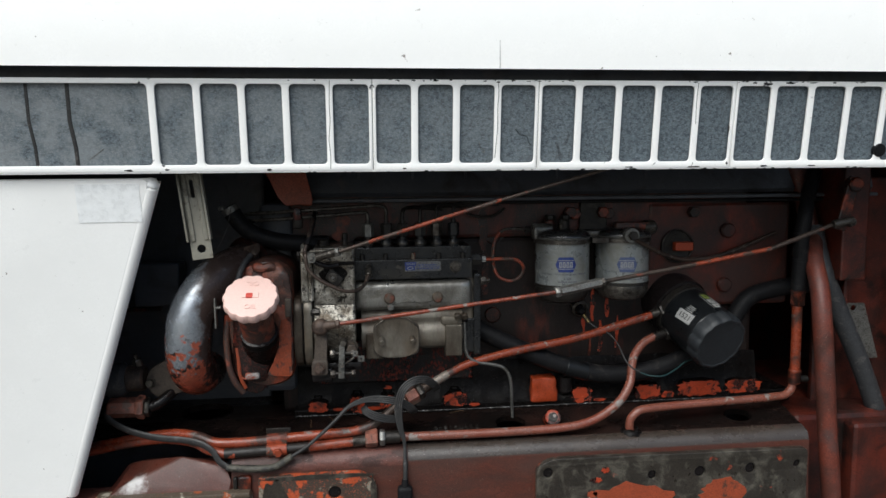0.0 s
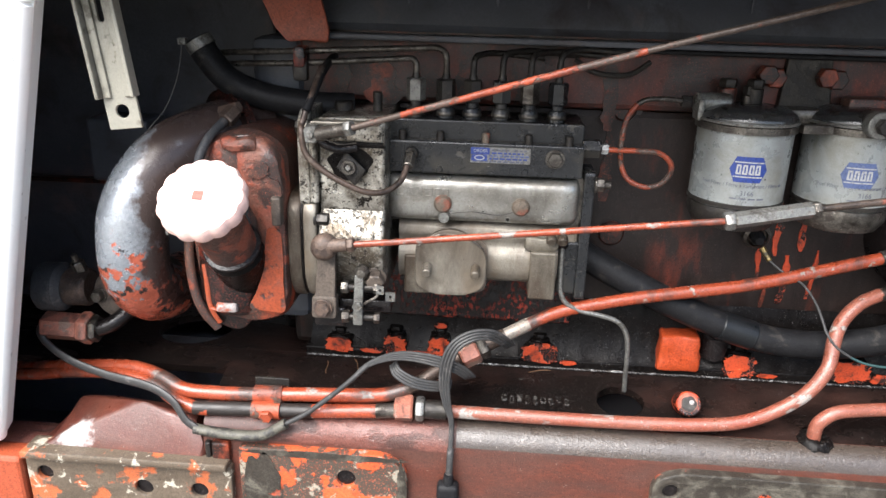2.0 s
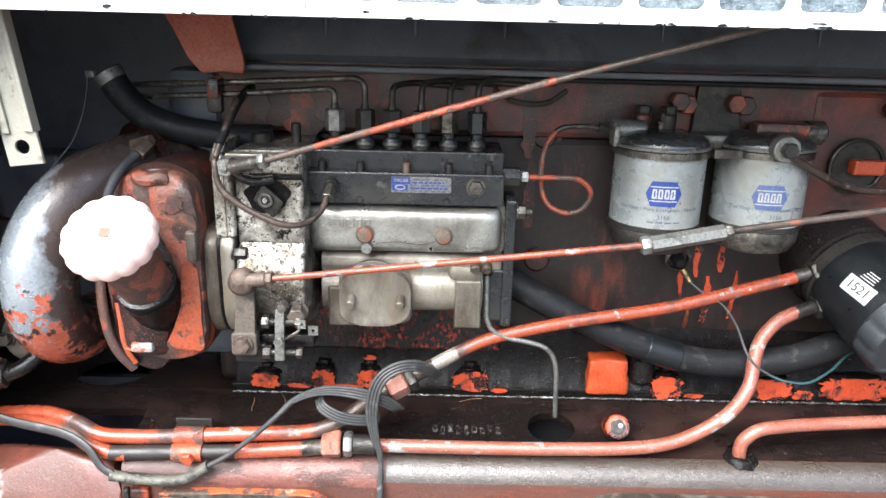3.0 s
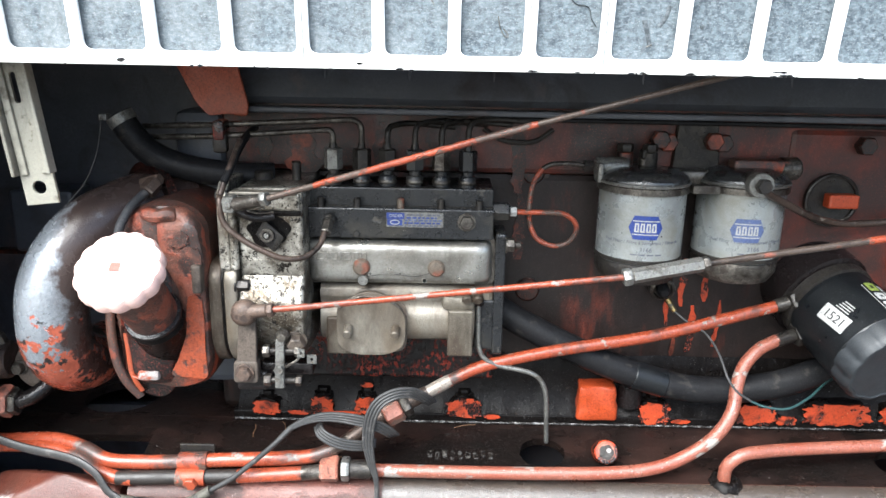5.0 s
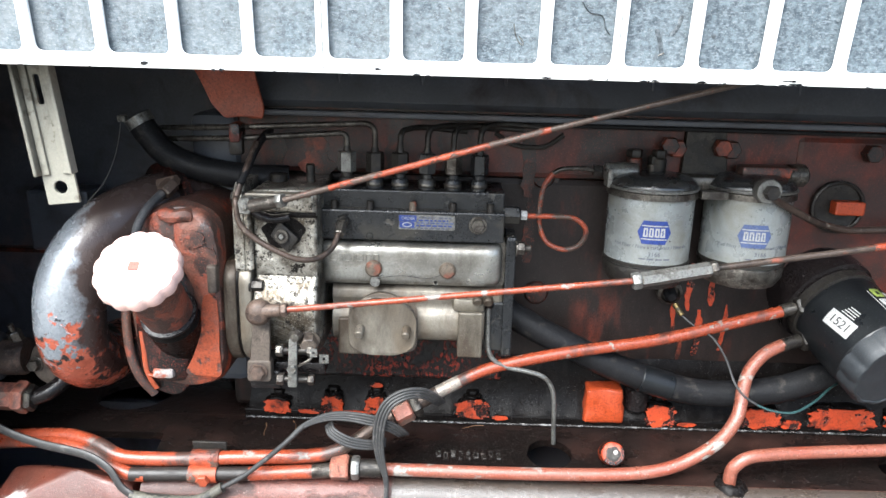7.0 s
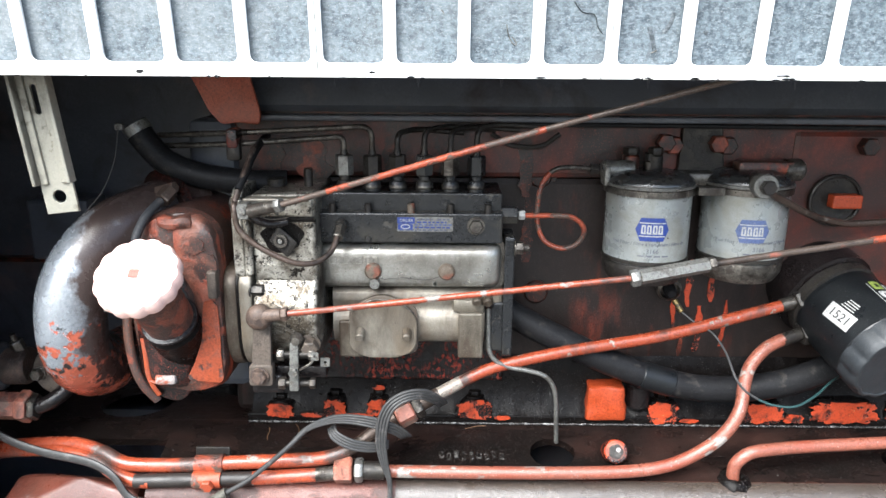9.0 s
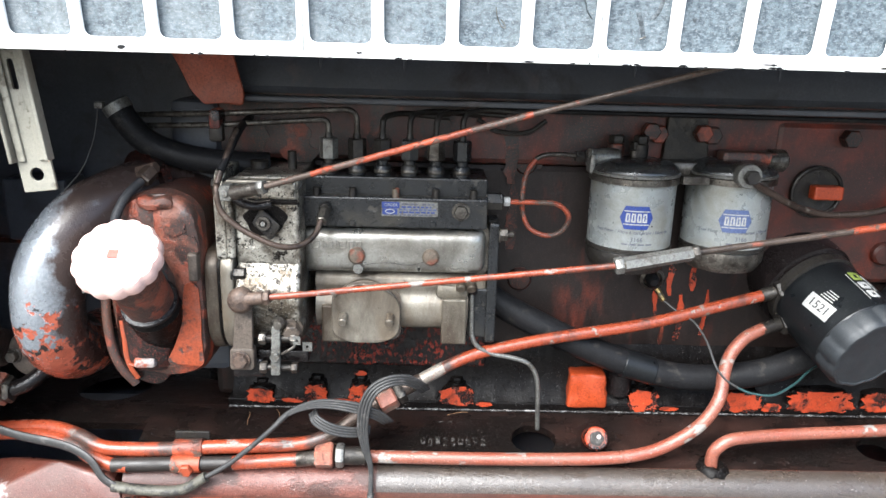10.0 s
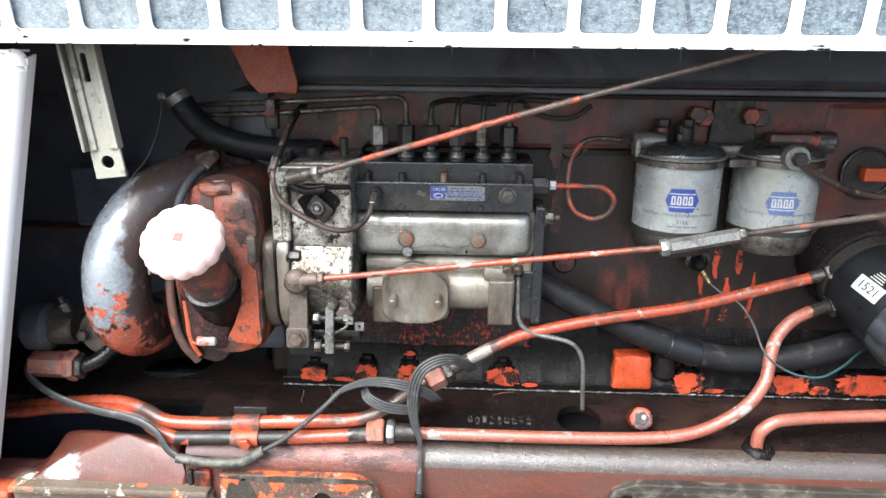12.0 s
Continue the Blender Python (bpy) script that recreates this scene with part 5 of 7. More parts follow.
part("drive_flange", plate(dc_out, [], 0.0125, Matrix.Translation((-0.0970, 0, 0)) @ YZ, 0.0022), beige_alu, pump, "flange half of the drive cover")
bolt("flange_bolt", (-0.093, 0.112, 0.995), (-0.080, 0.112, 0.995), 0.011, pump, dark_steel)
bolt("drum_bolt", (-0.036, 0.104, 0.944), (-0.035, 0.092, 0.942), 0.0145, pump, lever_brown)
for x in (-0.075, -0.043):
    part("top_screw", rod((x, 0.165, 1.087), (x, 0.165, 1.106 if x > -0.05 else 1.096), 0.0045 if x > -0.05 else 0.009, bevel=0.001, seg=14), dark_steel, pump)
bolt("flange_nut", (-0.105, 0.130, 1.077), (-0.112, 0.130, 1.077), 0.012, pump, dark_steel)
# diamond flange with its shaft
dm = part("diamond_flange", plate(rounded([(-0.071, 1.046), (-0.054, 1.029), (-0.044, 1.044), (-0.062, 1.061)], 0.003), [], 0.006, front(0.109), 0.0012), dark_steel, gov)
part("shaft_socket", lathe([(0.0065, 0), (0.0065, 0.003), (0.004, 0.003), (0.004, 0.0008), (0, 0.0008)], aim((-0.0595, 0.106, 1.0465), (-0.06, 0, 1.05)), None, 20), steel, dm)
part("shaft_tip", rod((-0.0595, 0.106, 1.0465), (-0.0595, 0.101, 1.047), 0.0022, seg=10), zinc, dm)
part("crank_arm", tube(smooth_path([(-0.086, 0.098, 1.074), (-0.078, 0.098, 1.068), (-0.066, 0.10, 1.064), (-0.052, 0.104, 1.065)]), 0.0055, 12, None, 0.8), grease_black, gov)
part("banjo_bolt", hexnut((-0.0885, 0.101, 1.0775), (-0.0885, 0.0875, 1.0775), 0.0145), zinc, gov)
part("banjo_tip", rod((-0.0885, 0.0875, 1.0775), (-0.0885, 0.0845, 1.0775), 0.0036, bevel=0.001, seg=12), zinc, gov)
# small overflow hose from the banjo to the pump head
oh = thing("overflow_pipe", (-0.06, 0.095, 1.03), "thin dark overflow pipe looped across the pump", "pipe")
part("hose", tube(smooth_path([(-0.088, 0.135, 1.129), (-0.091, 0.115, 1.112), (-0.095, 0.105, 1.097), (-0.099, 0.100, 1.083), (-0.0965, 0.090, 1.082), (-0.094, 0.088, 1.063), (-0.082, 0.088, 1.0495), (-0.063, 0.089, 1.0375), (-0.043, 0.092, 1.0285), (-0.026, 0.100, 1.0275), (-0.014, 0.110, 1.035), (-0.009, 0.120, 1.047)]), 0.0028, 10), pipe_brown, oh)
part("upper_hose", tube(smooth_path([(-0.088, 0.190, 1.135), (-0.087, 0.160, 1.132), (-0.088, 0.130, 1.122), (-0.092, 0.112, 1.106), (-0.0955, 0.102, 1.095)]), 0.0036, 10), rubber, oh, "black rubber upper end")
en = part("end_nut", hexnut((-0.0085, 0.119, 1.046), (-0.0075, 0.132, 1.0545), 0.0095), steel, oh)
part("end_collar", rod((-0.0075, 0.132, 1.0545), (-0.0072, 0.142, 1.055), 0.0058, bevel=0.001, seg=16), dark_steel, en)

# ---- levers and control rods ----
tl = thing("throttle_lever", (-0.078, 0.085, 0.91), "grey steel throttle lever clamped on the pump shaft", "lever")
part("arm", plate(rounded([(-0.0895, 0.922), (-0.0705, 0.922), (-0.0685, 0.978), (-0.0845, 0.978)], 0.003), [], 0.006, front(0.088), 0.001), lever_brown, tl)
part("clamp_head", plate(rounded([(-0.0925, 0.908), (-0.0695, 0.908), (-0.069, 0.930), (-0.0915, 0.930)], 0.004), [], 0.012, front(0.090), 0.0015), lever_brown, tl)
bolt("pinch_bolt", (-0.081, 0.083, 0.919), (-0.081, 0.077, 0.919), 0.0125, tl, dusty_brown)
part("ball_joint", lathe([(0.0, 0), (0.007, 0.001), (0.0115, 0.005), (0.0125, 0.010), (0.0115, 0.015), (0.007, 0.019), (0, 0.02)], aim((-0.078, 0.093, 0.979), (-0.078, 0.0, 0.979)), None, 24), dusty_brown, tl, "dusty ball joint")
lr = thing("throttle_rod", (0.3, 0.07, 1.02), "long red control rod with a steel turnbuckle", "rod")
part("socket", rod((-0.080, 0.080, 0.9805), (-0.056, 0.0795, 0.983), 0.0065, 0.0058, 0.0012), dusty_brown, lr)
part("lock_nut", hexnut((-0.056, 0.0795, 0.983), (-0.0505, 0.079, 0.9837), 0.0115), dusty_brown, lr)
part("rod", bar((-0.0505, 0.079, 0.9837), (0.267, 0.0815, 1.0205), 0.0029, 110), red_clean, lr, "red painted rod")
part("lock_nut", hexnut((0.263, 0.0813, 1.0197), (0.271, 0.0815, 1.0212), 0.0138), zinc, lr)
part("turnbuckle", hexnut((0.271, 0.0815, 1.0212), (0.334, 0.0855, 1.0325), 0.0120, None, 0.3), zinc, lr, "bare zinc turnbuckle")
part("lock_nut", hexnut((0.334, 0.0855, 1.0325), (0.340, 0.0858, 1.0335), 0.0118), steel, lr)
part("threaded_rod", bar((0.340, 0.0858, 1.0335), (0.482, 0.093, 1.0545), 0.0031, 60, 0.0005), rusty_rod, lr)
part("worn_rod", bar((0.482, 0.093, 1.0545), (0.607, 0.100, 1.075), 0.0034, 50, 0.0010), rod_worn, lr)
part("rod_end", rod((0.607, 0.100, 1.075), (0.712, 0.104, 1.1108), 0.0034, seg=12), rusty_rod, lr)
sc = thing("stop_control", (-0.048, 0.09, 0.90), "pale stop lever with a hooked spring and clamp bolts", "lever")
part("arm", plate(rounded([(-0.055, 0.901), (-0.046, 0.901), (-0.0445, 0.951), (-0.0525, 0.951)], 0.002), [], 0.004, front(0.090), 0.0008), zinc, sc, "pale scratched steel arm")
for z, x0, x1 in ((0.937, -0.066, -0.030), (0.907, -0.066, -0.030)):
    part("cross_bolt", rod((x0, 0.094, z), (x1, 0.094, z), 0.0032, bevel=0.0006, seg=12), dark_steel, sc)
    part("nut", hexnut((x0, 0.094, z), (x0 + 0.007, 0.094, z), 0.0105), steel, sc)
    part("nut", hexnut((x1 - 0.006, 0.094, z), (x1, 0.094, z), 0.0095), steel, sc)
part("knuckle", lathe([(0.0, 0), (0.006, 0.002), (0.007, 0.007), (0.004, 0.012), (0, 0.013)], aim((-0.047, 0.100, 0.952), (-0.047, 0.0, 0.953)), None, 18), steel, sc)
part("pivot", hexnut((-0.050, 0.089, 0.921), (-0.050, 0.084, 0.921), 0.0085), zinc, sc)
part("bracket", box((-0.046, 0.112, 0.915), (0.05, 0.02, 0.012), 0.002), grease_black, sc)
part("bracket", box((-0.078, 0.110, 0.905), (0.03, 0.03, 0.02), 0.003), grease_black, sc)
part("spring_hook", tube(smooth_path([(-0.030, 0.092, 0.936), (-0.033, 0.090, 0.930), (-0.040, 0.088, 0.926), (-0.044, 0.089, 0.923)]), 0.0013, 8), steel, sc)
part("tag", plate(rect(-0.033, 0.933, -0.026, 0.941), [circle(-0.0295, 0.937, 0.0015, 10)], 0.0012, front(0.0895)), zinc, sc)
part("tag", plate(rect(-0.026, 0.922, -0.017, 0.931), [circle(-0.0215, 0.9265, 0.0015, 10)], 0.0012, front(0.100)), zinc, sc)
ur = thing("shutoff_rod", (0.1, 0.04, 1.13), "thin red shut-off rod slanting up under the hood", "rod")
part("clevis", rod((-0.080, 0.080, 1.0795), (-0.052, 0.069, 1.0875), 0.0062, 0.0055, 0.001), steel, ur)
part("lock_nut", hexnut((-0.054, 0.070, 1.087), (-0.048, 0.0675, 1.0885), 0.0115), zinc, ur)
pts = [Vector((-0.048, 0.0675, 1.0885)), Vector((0.088, 0.045, 1.132)), Vector((0.174, 0.034, 1.1585)), Vector((0.33, 0.018, 1.203)), Vector((0.60, 0.02, 1.272))]
part("bare_rod", rod(pts[0], pts[0].lerp(pts[1], 0.30), 0.0027, seg=12), rusty_rod, ur)
part("red_rod", lumpy(tube([*(pts[0].lerp(pts[1], 0.30 + 0.7 * k / 40) for k in range(40)), *(pts[1].lerp(pts[2], k / 30) for k in range(31))], 0.0028, 12), 0.0005), rod_worn, ur)
part("bare_rod", tube([pts[2], pts[3]], 0.0024, 12), rusty_rod, ur)
part("bare_rod", tube([pts[3], pts[4]], 0.0024, 12), rusty_rod, ur)
cr = thing("bell_crank", (0.75, 0.12, 1.10), "red bell crank lever on the bulkhead", "lever")
part("arm", box((0, 0, 0), (0.020, 0.005, 0.085), 0.002, Matrix.Translation((0.736, 0.108, 1.142)) @ Matrix.Rotation(radians(14), 4, "Y")), red_worn, cr)
part("pivot", rod((0.745, 0.118, 1.172), (0.745, 0.100, 1.172), 0.0115, bevel=0.002), red_worn, cr)
part("ball_end", rod((0.708, 0.101, 1.1105), (0.742, 0.102, 1.1165), 0.0065, bevel=0.001), steel, cr)
part("joint", lathe([(0.0, 0), (0.006, 0.001), (0.008, 0.006), (0.006, 0.012), (0, 0.013)], aim((0.738, 0.108, 1.114), (0.738, 0.0, 1.114)), None, 18), steel, cr)
part("mount", box((0.775, 0.185, 1.115), (0.045, 0.09, 0.20), 0.003), red_dull, cr)
part("foot", box((0.800, 0.205, 1.048), (0.055, 0.03, 0.066), 0.004), head_paint, cr)

# ---- fuel filters ----
FX = ((0.3005, 0.178, radians(-11)), (0.4030, 0.188, radians(-4)))
for k, (x, y, turn) in enumerate(FX):
    fl = thing("fuel_filter", (x, y, 1.0), "dirty white spin-on fuel filter can with a blue badge" if not k else "dirty white fuel filter can with a faded blue badge", "filter", "pair of fuel filters")
    at = Matrix.Translation((x, y, 1.0))
    can = part("can", lathe([(0.036, 0.012), (0.0405, 0.014), (0.0425, 0.018), (0.0425, 0.084), (0.041, 0.086)], at, None, 48), can_white, fl)
    part("lower_seam", lathe([(0.0422, 0.015), (0.0436, 0.0155), (0.0436, 0.019), (0.0422, 0.0195)], at, None, 48), dark_steel, fl)
    part("base_cap", lathe([(0.0, -0.012), (0.020, -0.012), (0.036, -0.007), (0.0415, 0.002), (0.0425, 0.010), (0.0415, 0.014)], at, None, 48), steel if k else dark_steel, fl, "oily metal base cap")
    part("clamp_ring", lathe([(0.0425, 0.083), (0.0452, 0.0835), (0.0452, 0.0895), (0.0435, 0.0905)], at, None, 48), steel, fl)
    part("bright_rim", lathe([(0.0436, 0.0902), (0.0454, 0.0907), (0.0457, 0.0920), (0.0450, 0.0931), (0.0436, 0.0934)], at, None, 48), zinc, fl, "thin bright rim")
    part("top_cap", lathe([(0.0438, 0.0925), (0.0440, 0.095), (0.042, 0.0985), (0.036, 0.102), (0.024, 0.105), (0.010, 0.1055), (0, 0.1055)], at, None, 48), cap_black, fl, "oily black domed cap")
    bz, bt = (0.0525, turn + 0.06) if not k else (0.0490, turn - 0.08)
    badge = part("badge", wrap(plate([(-0.0162, bz), (-0.0112, bz + 0.0116), (0.0112, bz + 0.0116), (0.0162, bz), (0.0112, bz - 0.0116), (-0.0112, bz - 0.0116)], [], 0.0004), 0.0427, bt, at), (faded_blue if k else blue_ink), can, "blue six-sided badge")
    for dz in (0.0066, -0.0066):
        part("badge_line", wrap(plate(rect(-0.0125, bz + dz - 0.0005, 0.0125, bz + dz + 0.0005), [], 0.0004), 0.0431, bt, at), white_ink, badge)
    for dx in (-0.0107, -0.0053, 0.0003, 0.0057):
        part("badge_block", wrap(plate([(dx, bz - 0.0044), (dx + 0.0047, bz - 0.0044), (dx + 0.0042, bz + 0.0044), (dx + 0.0005, bz + 0.0044)], [rect(dx + 0.0017, bz - 0.0030, dx + 0.0030, bz + 0.0028)], 0.0004), 0.0431, bt, at), white_ink, badge)
    part("printed_line", wrap(lettering("Fuel Filter / Filtre \u00e0 carburant / Filtro de", 0.0048, 0.0001, Matrix.Translation((0.0, 0.0375, 0))), 0.0427, turn + 0.02, at, 0.004), grey_ink, can)
    part("printed_number", wrap(lettering("3166", 0.0062, 0.0001, Matrix.Translation((0.0, 0.0305, 0))), 0.0427, turn + 0.10, at, 0.004), grey_ink, can)
    for dx in (-0.016, -0.008, 0.0, 0.008):
        part("print_bar", wrap(plate(rect(dx, 0.0250, dx + 0.0062, 0.0262), [], 0.0003), 0.0427, turn + 0.14, at), grey_ink, can)
fh = thing("filter_head", (0.355, 0.19, 1.10), "grey cast twin filter head with traces of red paint", "filter head")
part("bridge", box((0.355, 0.196, 1.0945), (0.105, 0.03, 0.014), 0.004), steel, fh)
part("strap", box((0.354, 0.155, 1.088), (0.026, 0.012, 0.008), 0.001), steel, fh)
part("mount_plate", plate(rounded([(0.335, 1.096), (0.385, 1.096), (0.378, 1.150), (0.338, 1.150)], 0.006), [], 0.012, front(0.208), 0.002), dark_steel, fh, "oily grey mounting plate")
part("inlet_boss", rod((0.252, 0.182, 1.104), (0.285, 0.186, 1.104), 0.0095, bevel=0.002), zinc, fh)
part("inlet_wall", box((0.256, 0.18, 1.099), (0.006, 0.02, 0.02), 0.002), zinc, fh)
for x, r, h, mt in ((0.283, 0.0085, 0.018, red_worn), (0.303, 0.006, 0.012, steel), (0.308, 0.008, 0.018, dark_steel)):
    bs_ = part("bleed_boss", rod((x, 0.192, 1.100), (x, 0.192, 1.100 + h), r, bevel=0.001, seg=16), mt, fh)
    part("bleed_screw", hexnut((x, 0.192, 1.100 + h), (x, 0.192, 1.108 + h), r * 1.7), dark_steel, bs_)
part("outlet_arm", box((0.420, 0.192, 1.106), (0.06, 0.022, 0.015), 0.005), casting_red, fh, "arm with chipped red paint")
part("outlet_boss", rod((0.437, 0.191, 1.104), (0.460, 0.192, 1.104), 0.0115, bevel=0.003), steel, fh)
bj = part("banjo", lathe([(0.0118, -0.006), (0.0118, 0.005), (0.0108, 0.006), (0.006, 0.006), (0.006, -0.006)], aim((0.398, 0.136, 1.0965), (0.398, 0.0, 1.0965)), None, 28), zinc, fh)
part("banjo_screw", hexnut((0.398, 0.136, 1.0965), (0.398, 0.122, 1.0965), 0.0125), dark_steel, bj)
part("banjo_neck", rod((0.398, 0.139, 1.0965), (0.398, 0.160, 1.097), 0.009, seg=16), dark_steel, bj)
for k, (x, z) in enumerate(((0.319, 1.130), (0.373, 1.129))):
    part("plate_bolt", hexnut((x, 0.204, z), (x, 0.192, z), 0.0165), red_worn, fh)

# ---- thin fuel pipes ----
fp = thing("fuel_pipe", (0.2, 0.155, 1.03), "thin red fuel pipe bent in a loop", "pipe")
part("pipe", tube(smooth_path([(0.171, 0.156, 1.0615), (0.20, 0.156, 1.0615), (0.220, 0.157, 1.060), (0.2315, 0.158, 1.051), (0.2325, 0.160, 1.040), (0.225, 0.163, 1.029), (0.211, 0.166, 1.0255), (0.196, 0.169, 1.032), (0.1885, 0.172, 1.047), (0.1875, 0.174, 1.068), (0.191, 0.176, 1.088), (0.199, 0.178, 1.101)]), 0.0026, 10), rod_worn, fp)
part("bare_pipe", tube(smooth_path([(0.199, 0.178, 1.101), (0.208, 0.179, 1.1055), (0.225, 0.181, 1.1065), (0.245, 0.182, 1.1045)]), 0.0025, 10), steel, fp)
part("union", hexnut((0.240, 0.182, 1.105), (0.249, 0.182, 1.1043), 0.010), dark_steel, fp)
rp2 = thing("return_pipe", (0.5, 0.18, 1.05), "greasy steel return pipe from the filter head", "pipe")
part("pipe", tube(smooth_path([(0.399, 0.126, 1.094), (0.407, 0.133, 1.088), (0.426, 0.145, 1.079), (0.465, 0.165, 1.061), (0.502, 0.180, 1.051), (0.530, 0.188, 1.0495), (0.565, 0.192, 1.0525), (0.62, 0.2, 1.068), (0.68, 0.21, 1.09)]), 0.0036, 12), pipe_brown, rp2)
for k, (xs, top, yb) in enumerate((((-0.0075, -0.040), 1.1370, 0.155), ((0.0205, -0.02), 1.1472, 0.162), ((0.0455, 0.062), 1.140, 0.2), ((0.0725, 0.095), 1.143, 0.2), ((0.0985, 0.12), 1.143, 0.2), ((0.1245, 0.15), 1.146, 0.195))):
    ip = thing("injector_pipe", (xs[0], 0.17, 1.12), "greasy steel injector pipe rising from the pump", "pipe", "injector pipes")
    line = [(xs[0], 0.170, 1.121), (xs[0], 0.170, top)] + ([(-0.108, yb, top - 0.0065), (-0.20, yb + 0.03, top - 0.013)] if k < 2 else [(xs[1], yb, top + 0.002), (xs[1] + 0.05, yb + 0.004, top - 0.002)])
    part("pipe", tube(bends(line, 0.020 if k < 2 else 0.014), 0.0029, 10), steel if k < 2 else dark_steel, ip)
pc = thing("pipe_clip", (-0.11, 0.145, 1.14), "red and black clip round two injector pipes", "clip")
part("clip", box((-0.111, 0.154, 1.1365), (0.011, 0.022, 0.019), 0.003), red_half, pc)
part("clip_tail", box((-0.111, 0.150, 1.1240), (0.014, 0.010, 0.018), 0.003), dark_steel, pc)
lt = thing("long_tube", (0.5, 0.2, 1.15), "thin dark tube running along the cover", "pipe")
part("pipe", tube([(0.14, 0.198, 1.1475), (0.4, 0.196, 1.147), (0.8, 0.196, 1.145)], 0.0024, 10), rubber, lt)
part("loop", tube(smooth_path([(0.14, 0.196, 1.138), (0.16, 0.192, 1.127), (0.19, 0.192, 1.126), (0.21, 0.195, 1.138)]), 0.0025, 8), dark_steel, lt)

# ---- filler, housing and elbow ----
hs = thing("timing_housing", (-0.17, 0.15, 0.88), "worn red cast housing blackened with oil", "housing")
hout = [(-0.208, 1.035), (-0.190, 1.066), (-0.150, 1.078), (-0.118, 1.062), (-0.115, 0.93), (-0.121, 0.895), (-0.155, 0.884), (-0.190, 0.893), (-0.209, 0.925), (-0.213, 0.98)]
part("casting", plate(rounded(hout, 0.016, 4), [], 0.13, front(0.170), 0.014), casting_red, hs)
part("barrel", lathe([(0.020, 0), (0.034, 0.004), (0.040, 0.016), (0.040, 0.12), (0.034, 0.14), (0.02, 0.148)], Matrix.Translation((-0.176, 0.136, 0.893)), None, 36), red_half, hs)
fl_out = [(-0.160, 1.066), (-0.136, 1.071), (-0.120, 1.056), (-0.117, 0.995), (-0.118, 0.925), (-0.121, 0.903), (-0.138, 0.902), (-0.141, 0.955), (-0.147, 1.000), (-0.160, 1.020)]
fl_bm = plate(rounded(fl_out, [0.010, 0.008, 0.012, 0.004, 0.006, 0.008, 0.006, 0.006, 0.008, 0.010], 4), [], 0.09, front(0.145), 0.006)
part("flange", roughen(fl_bm, 0.0022, 3), flange_red, hs, "flange with peeling red paint")
part("top_boss", roughen(box((-0.156, 0.118, 1.064), (0.034, 0.044, 0.013), 0.006), 0.0022), flange_red, hs)
strip = [(-0.1345, 0.988), (-0.1380, 0.965), (-0.1415, 0.942), (-0.1475, 0.926), (-0.1555, 0.911), (-0.1545, 0.907), (-0.1390, 0.9055), (-0.1235, 0.9045), (-0.1205, 0.909), (-0.1215, 0.935), (-0.1205, 0.960), (-0.1215, 0.985), (-0.1270, 0.9905)]
part("paint_strip", plate(rounded(strip, 0.0025, 4), [], 0.0014, front(0.0985), 0.0004), strip_orange, hs, "strip of orange paint left on the flange")
for k, (x, z, w, h) in enumerate(((-0.1265, 1.020, 0.014, 0.030), (-0.1400, 1.043, 0.020, 0.016))):
    part("paint_flake", ragged(x, z, w, h, 13 + 3 * k, 0.0014, 0.0985, 46, 0.7), flange_red, hs)
part("rim_paint", tube(smooth_path([(-0.1985, 0.1035, 0.948), (-0.1965, 0.1015, 0.930), (-0.1955, 0.1005, 0.912), (-0.1925, 0.1015, 0.899), (-0.188, 0.104, 0.888)]), 0.0026, 10, None, 0.5), strip_orange, hs, "orange paint left along the rim")
part("rim_paint", tube(smooth_path([(-0.1945, 0.1015, 0.905), (-0.183, 0.0995, 0.9025), (-0.170, 0.0995, 0.904)]), 0.0024, 10, None, 0.5), strip_orange, hs)
part("side_tab", box((-0.1235, 0.098, 1.006), (0.009, 0.012, 0.027), 0.002), lever_brown, hs)
rimo = [(-0.216, 1.0), (-0.2, 1.01), (-0.16, 1.0), (-0.15, 0.9), (-0.17, 0.874), (-0.195, 0.882), (-0.215, 0.915), (-0.221, 0.955)]
part("rim", plate(rounded(rimo, 0.012, 4), [], 0.012, front(0.118), 0.003), red_half, hs, "blackened casting rim")
part("ridge", tube(smooth_path([(-0.211, 0.112, 0.995), (-0.2135, 0.107, 0.960), (-0.2110, 0.104, 0.925), (-0.204, 0.104, 0.900), (-0.192, 0.108, 0.880)]), 0.0046, 12, None, 0.7), casting_red, hs)
part("pale_patch", box((-0.177, 0.0985, 0.9080), (0.021, 0.010, 0.010), 0.0035), worn_white, hs, "pale worn boss")
AX = Vector((-0.02, -0.67, 0.743)).normalized()
NB = Vector((-0.1640, 0.0925, 0.9690))
fc = thing("oil_filler", tuple(NB), "red oil filler neck with a faded pink lobed cap", "filler")
part("neck", rod(NB, NB + AX * 0.07, 0.0225, 0.024, 0.001, 32), flange_red, fc, "greasy red filler neck")
part("collar", lathe([(0.0225, 0), (0.0258, 0.001), (0.0265, 0.003), (0.0258, 0.005), (0.0225, 0.006)], aim(NB + AX * 0.002, NB + AX), None, 36), grease_black, fc, "wet black collar ring")
part("neck_root", lathe([(0.026, -0.05), (0.0265, -0.004), (0.0235, 0.001)], aim(NB, NB + AX), None, 30), sludge_black, fc)
cm = aim(NB + AX * 0.066, NB + AX)
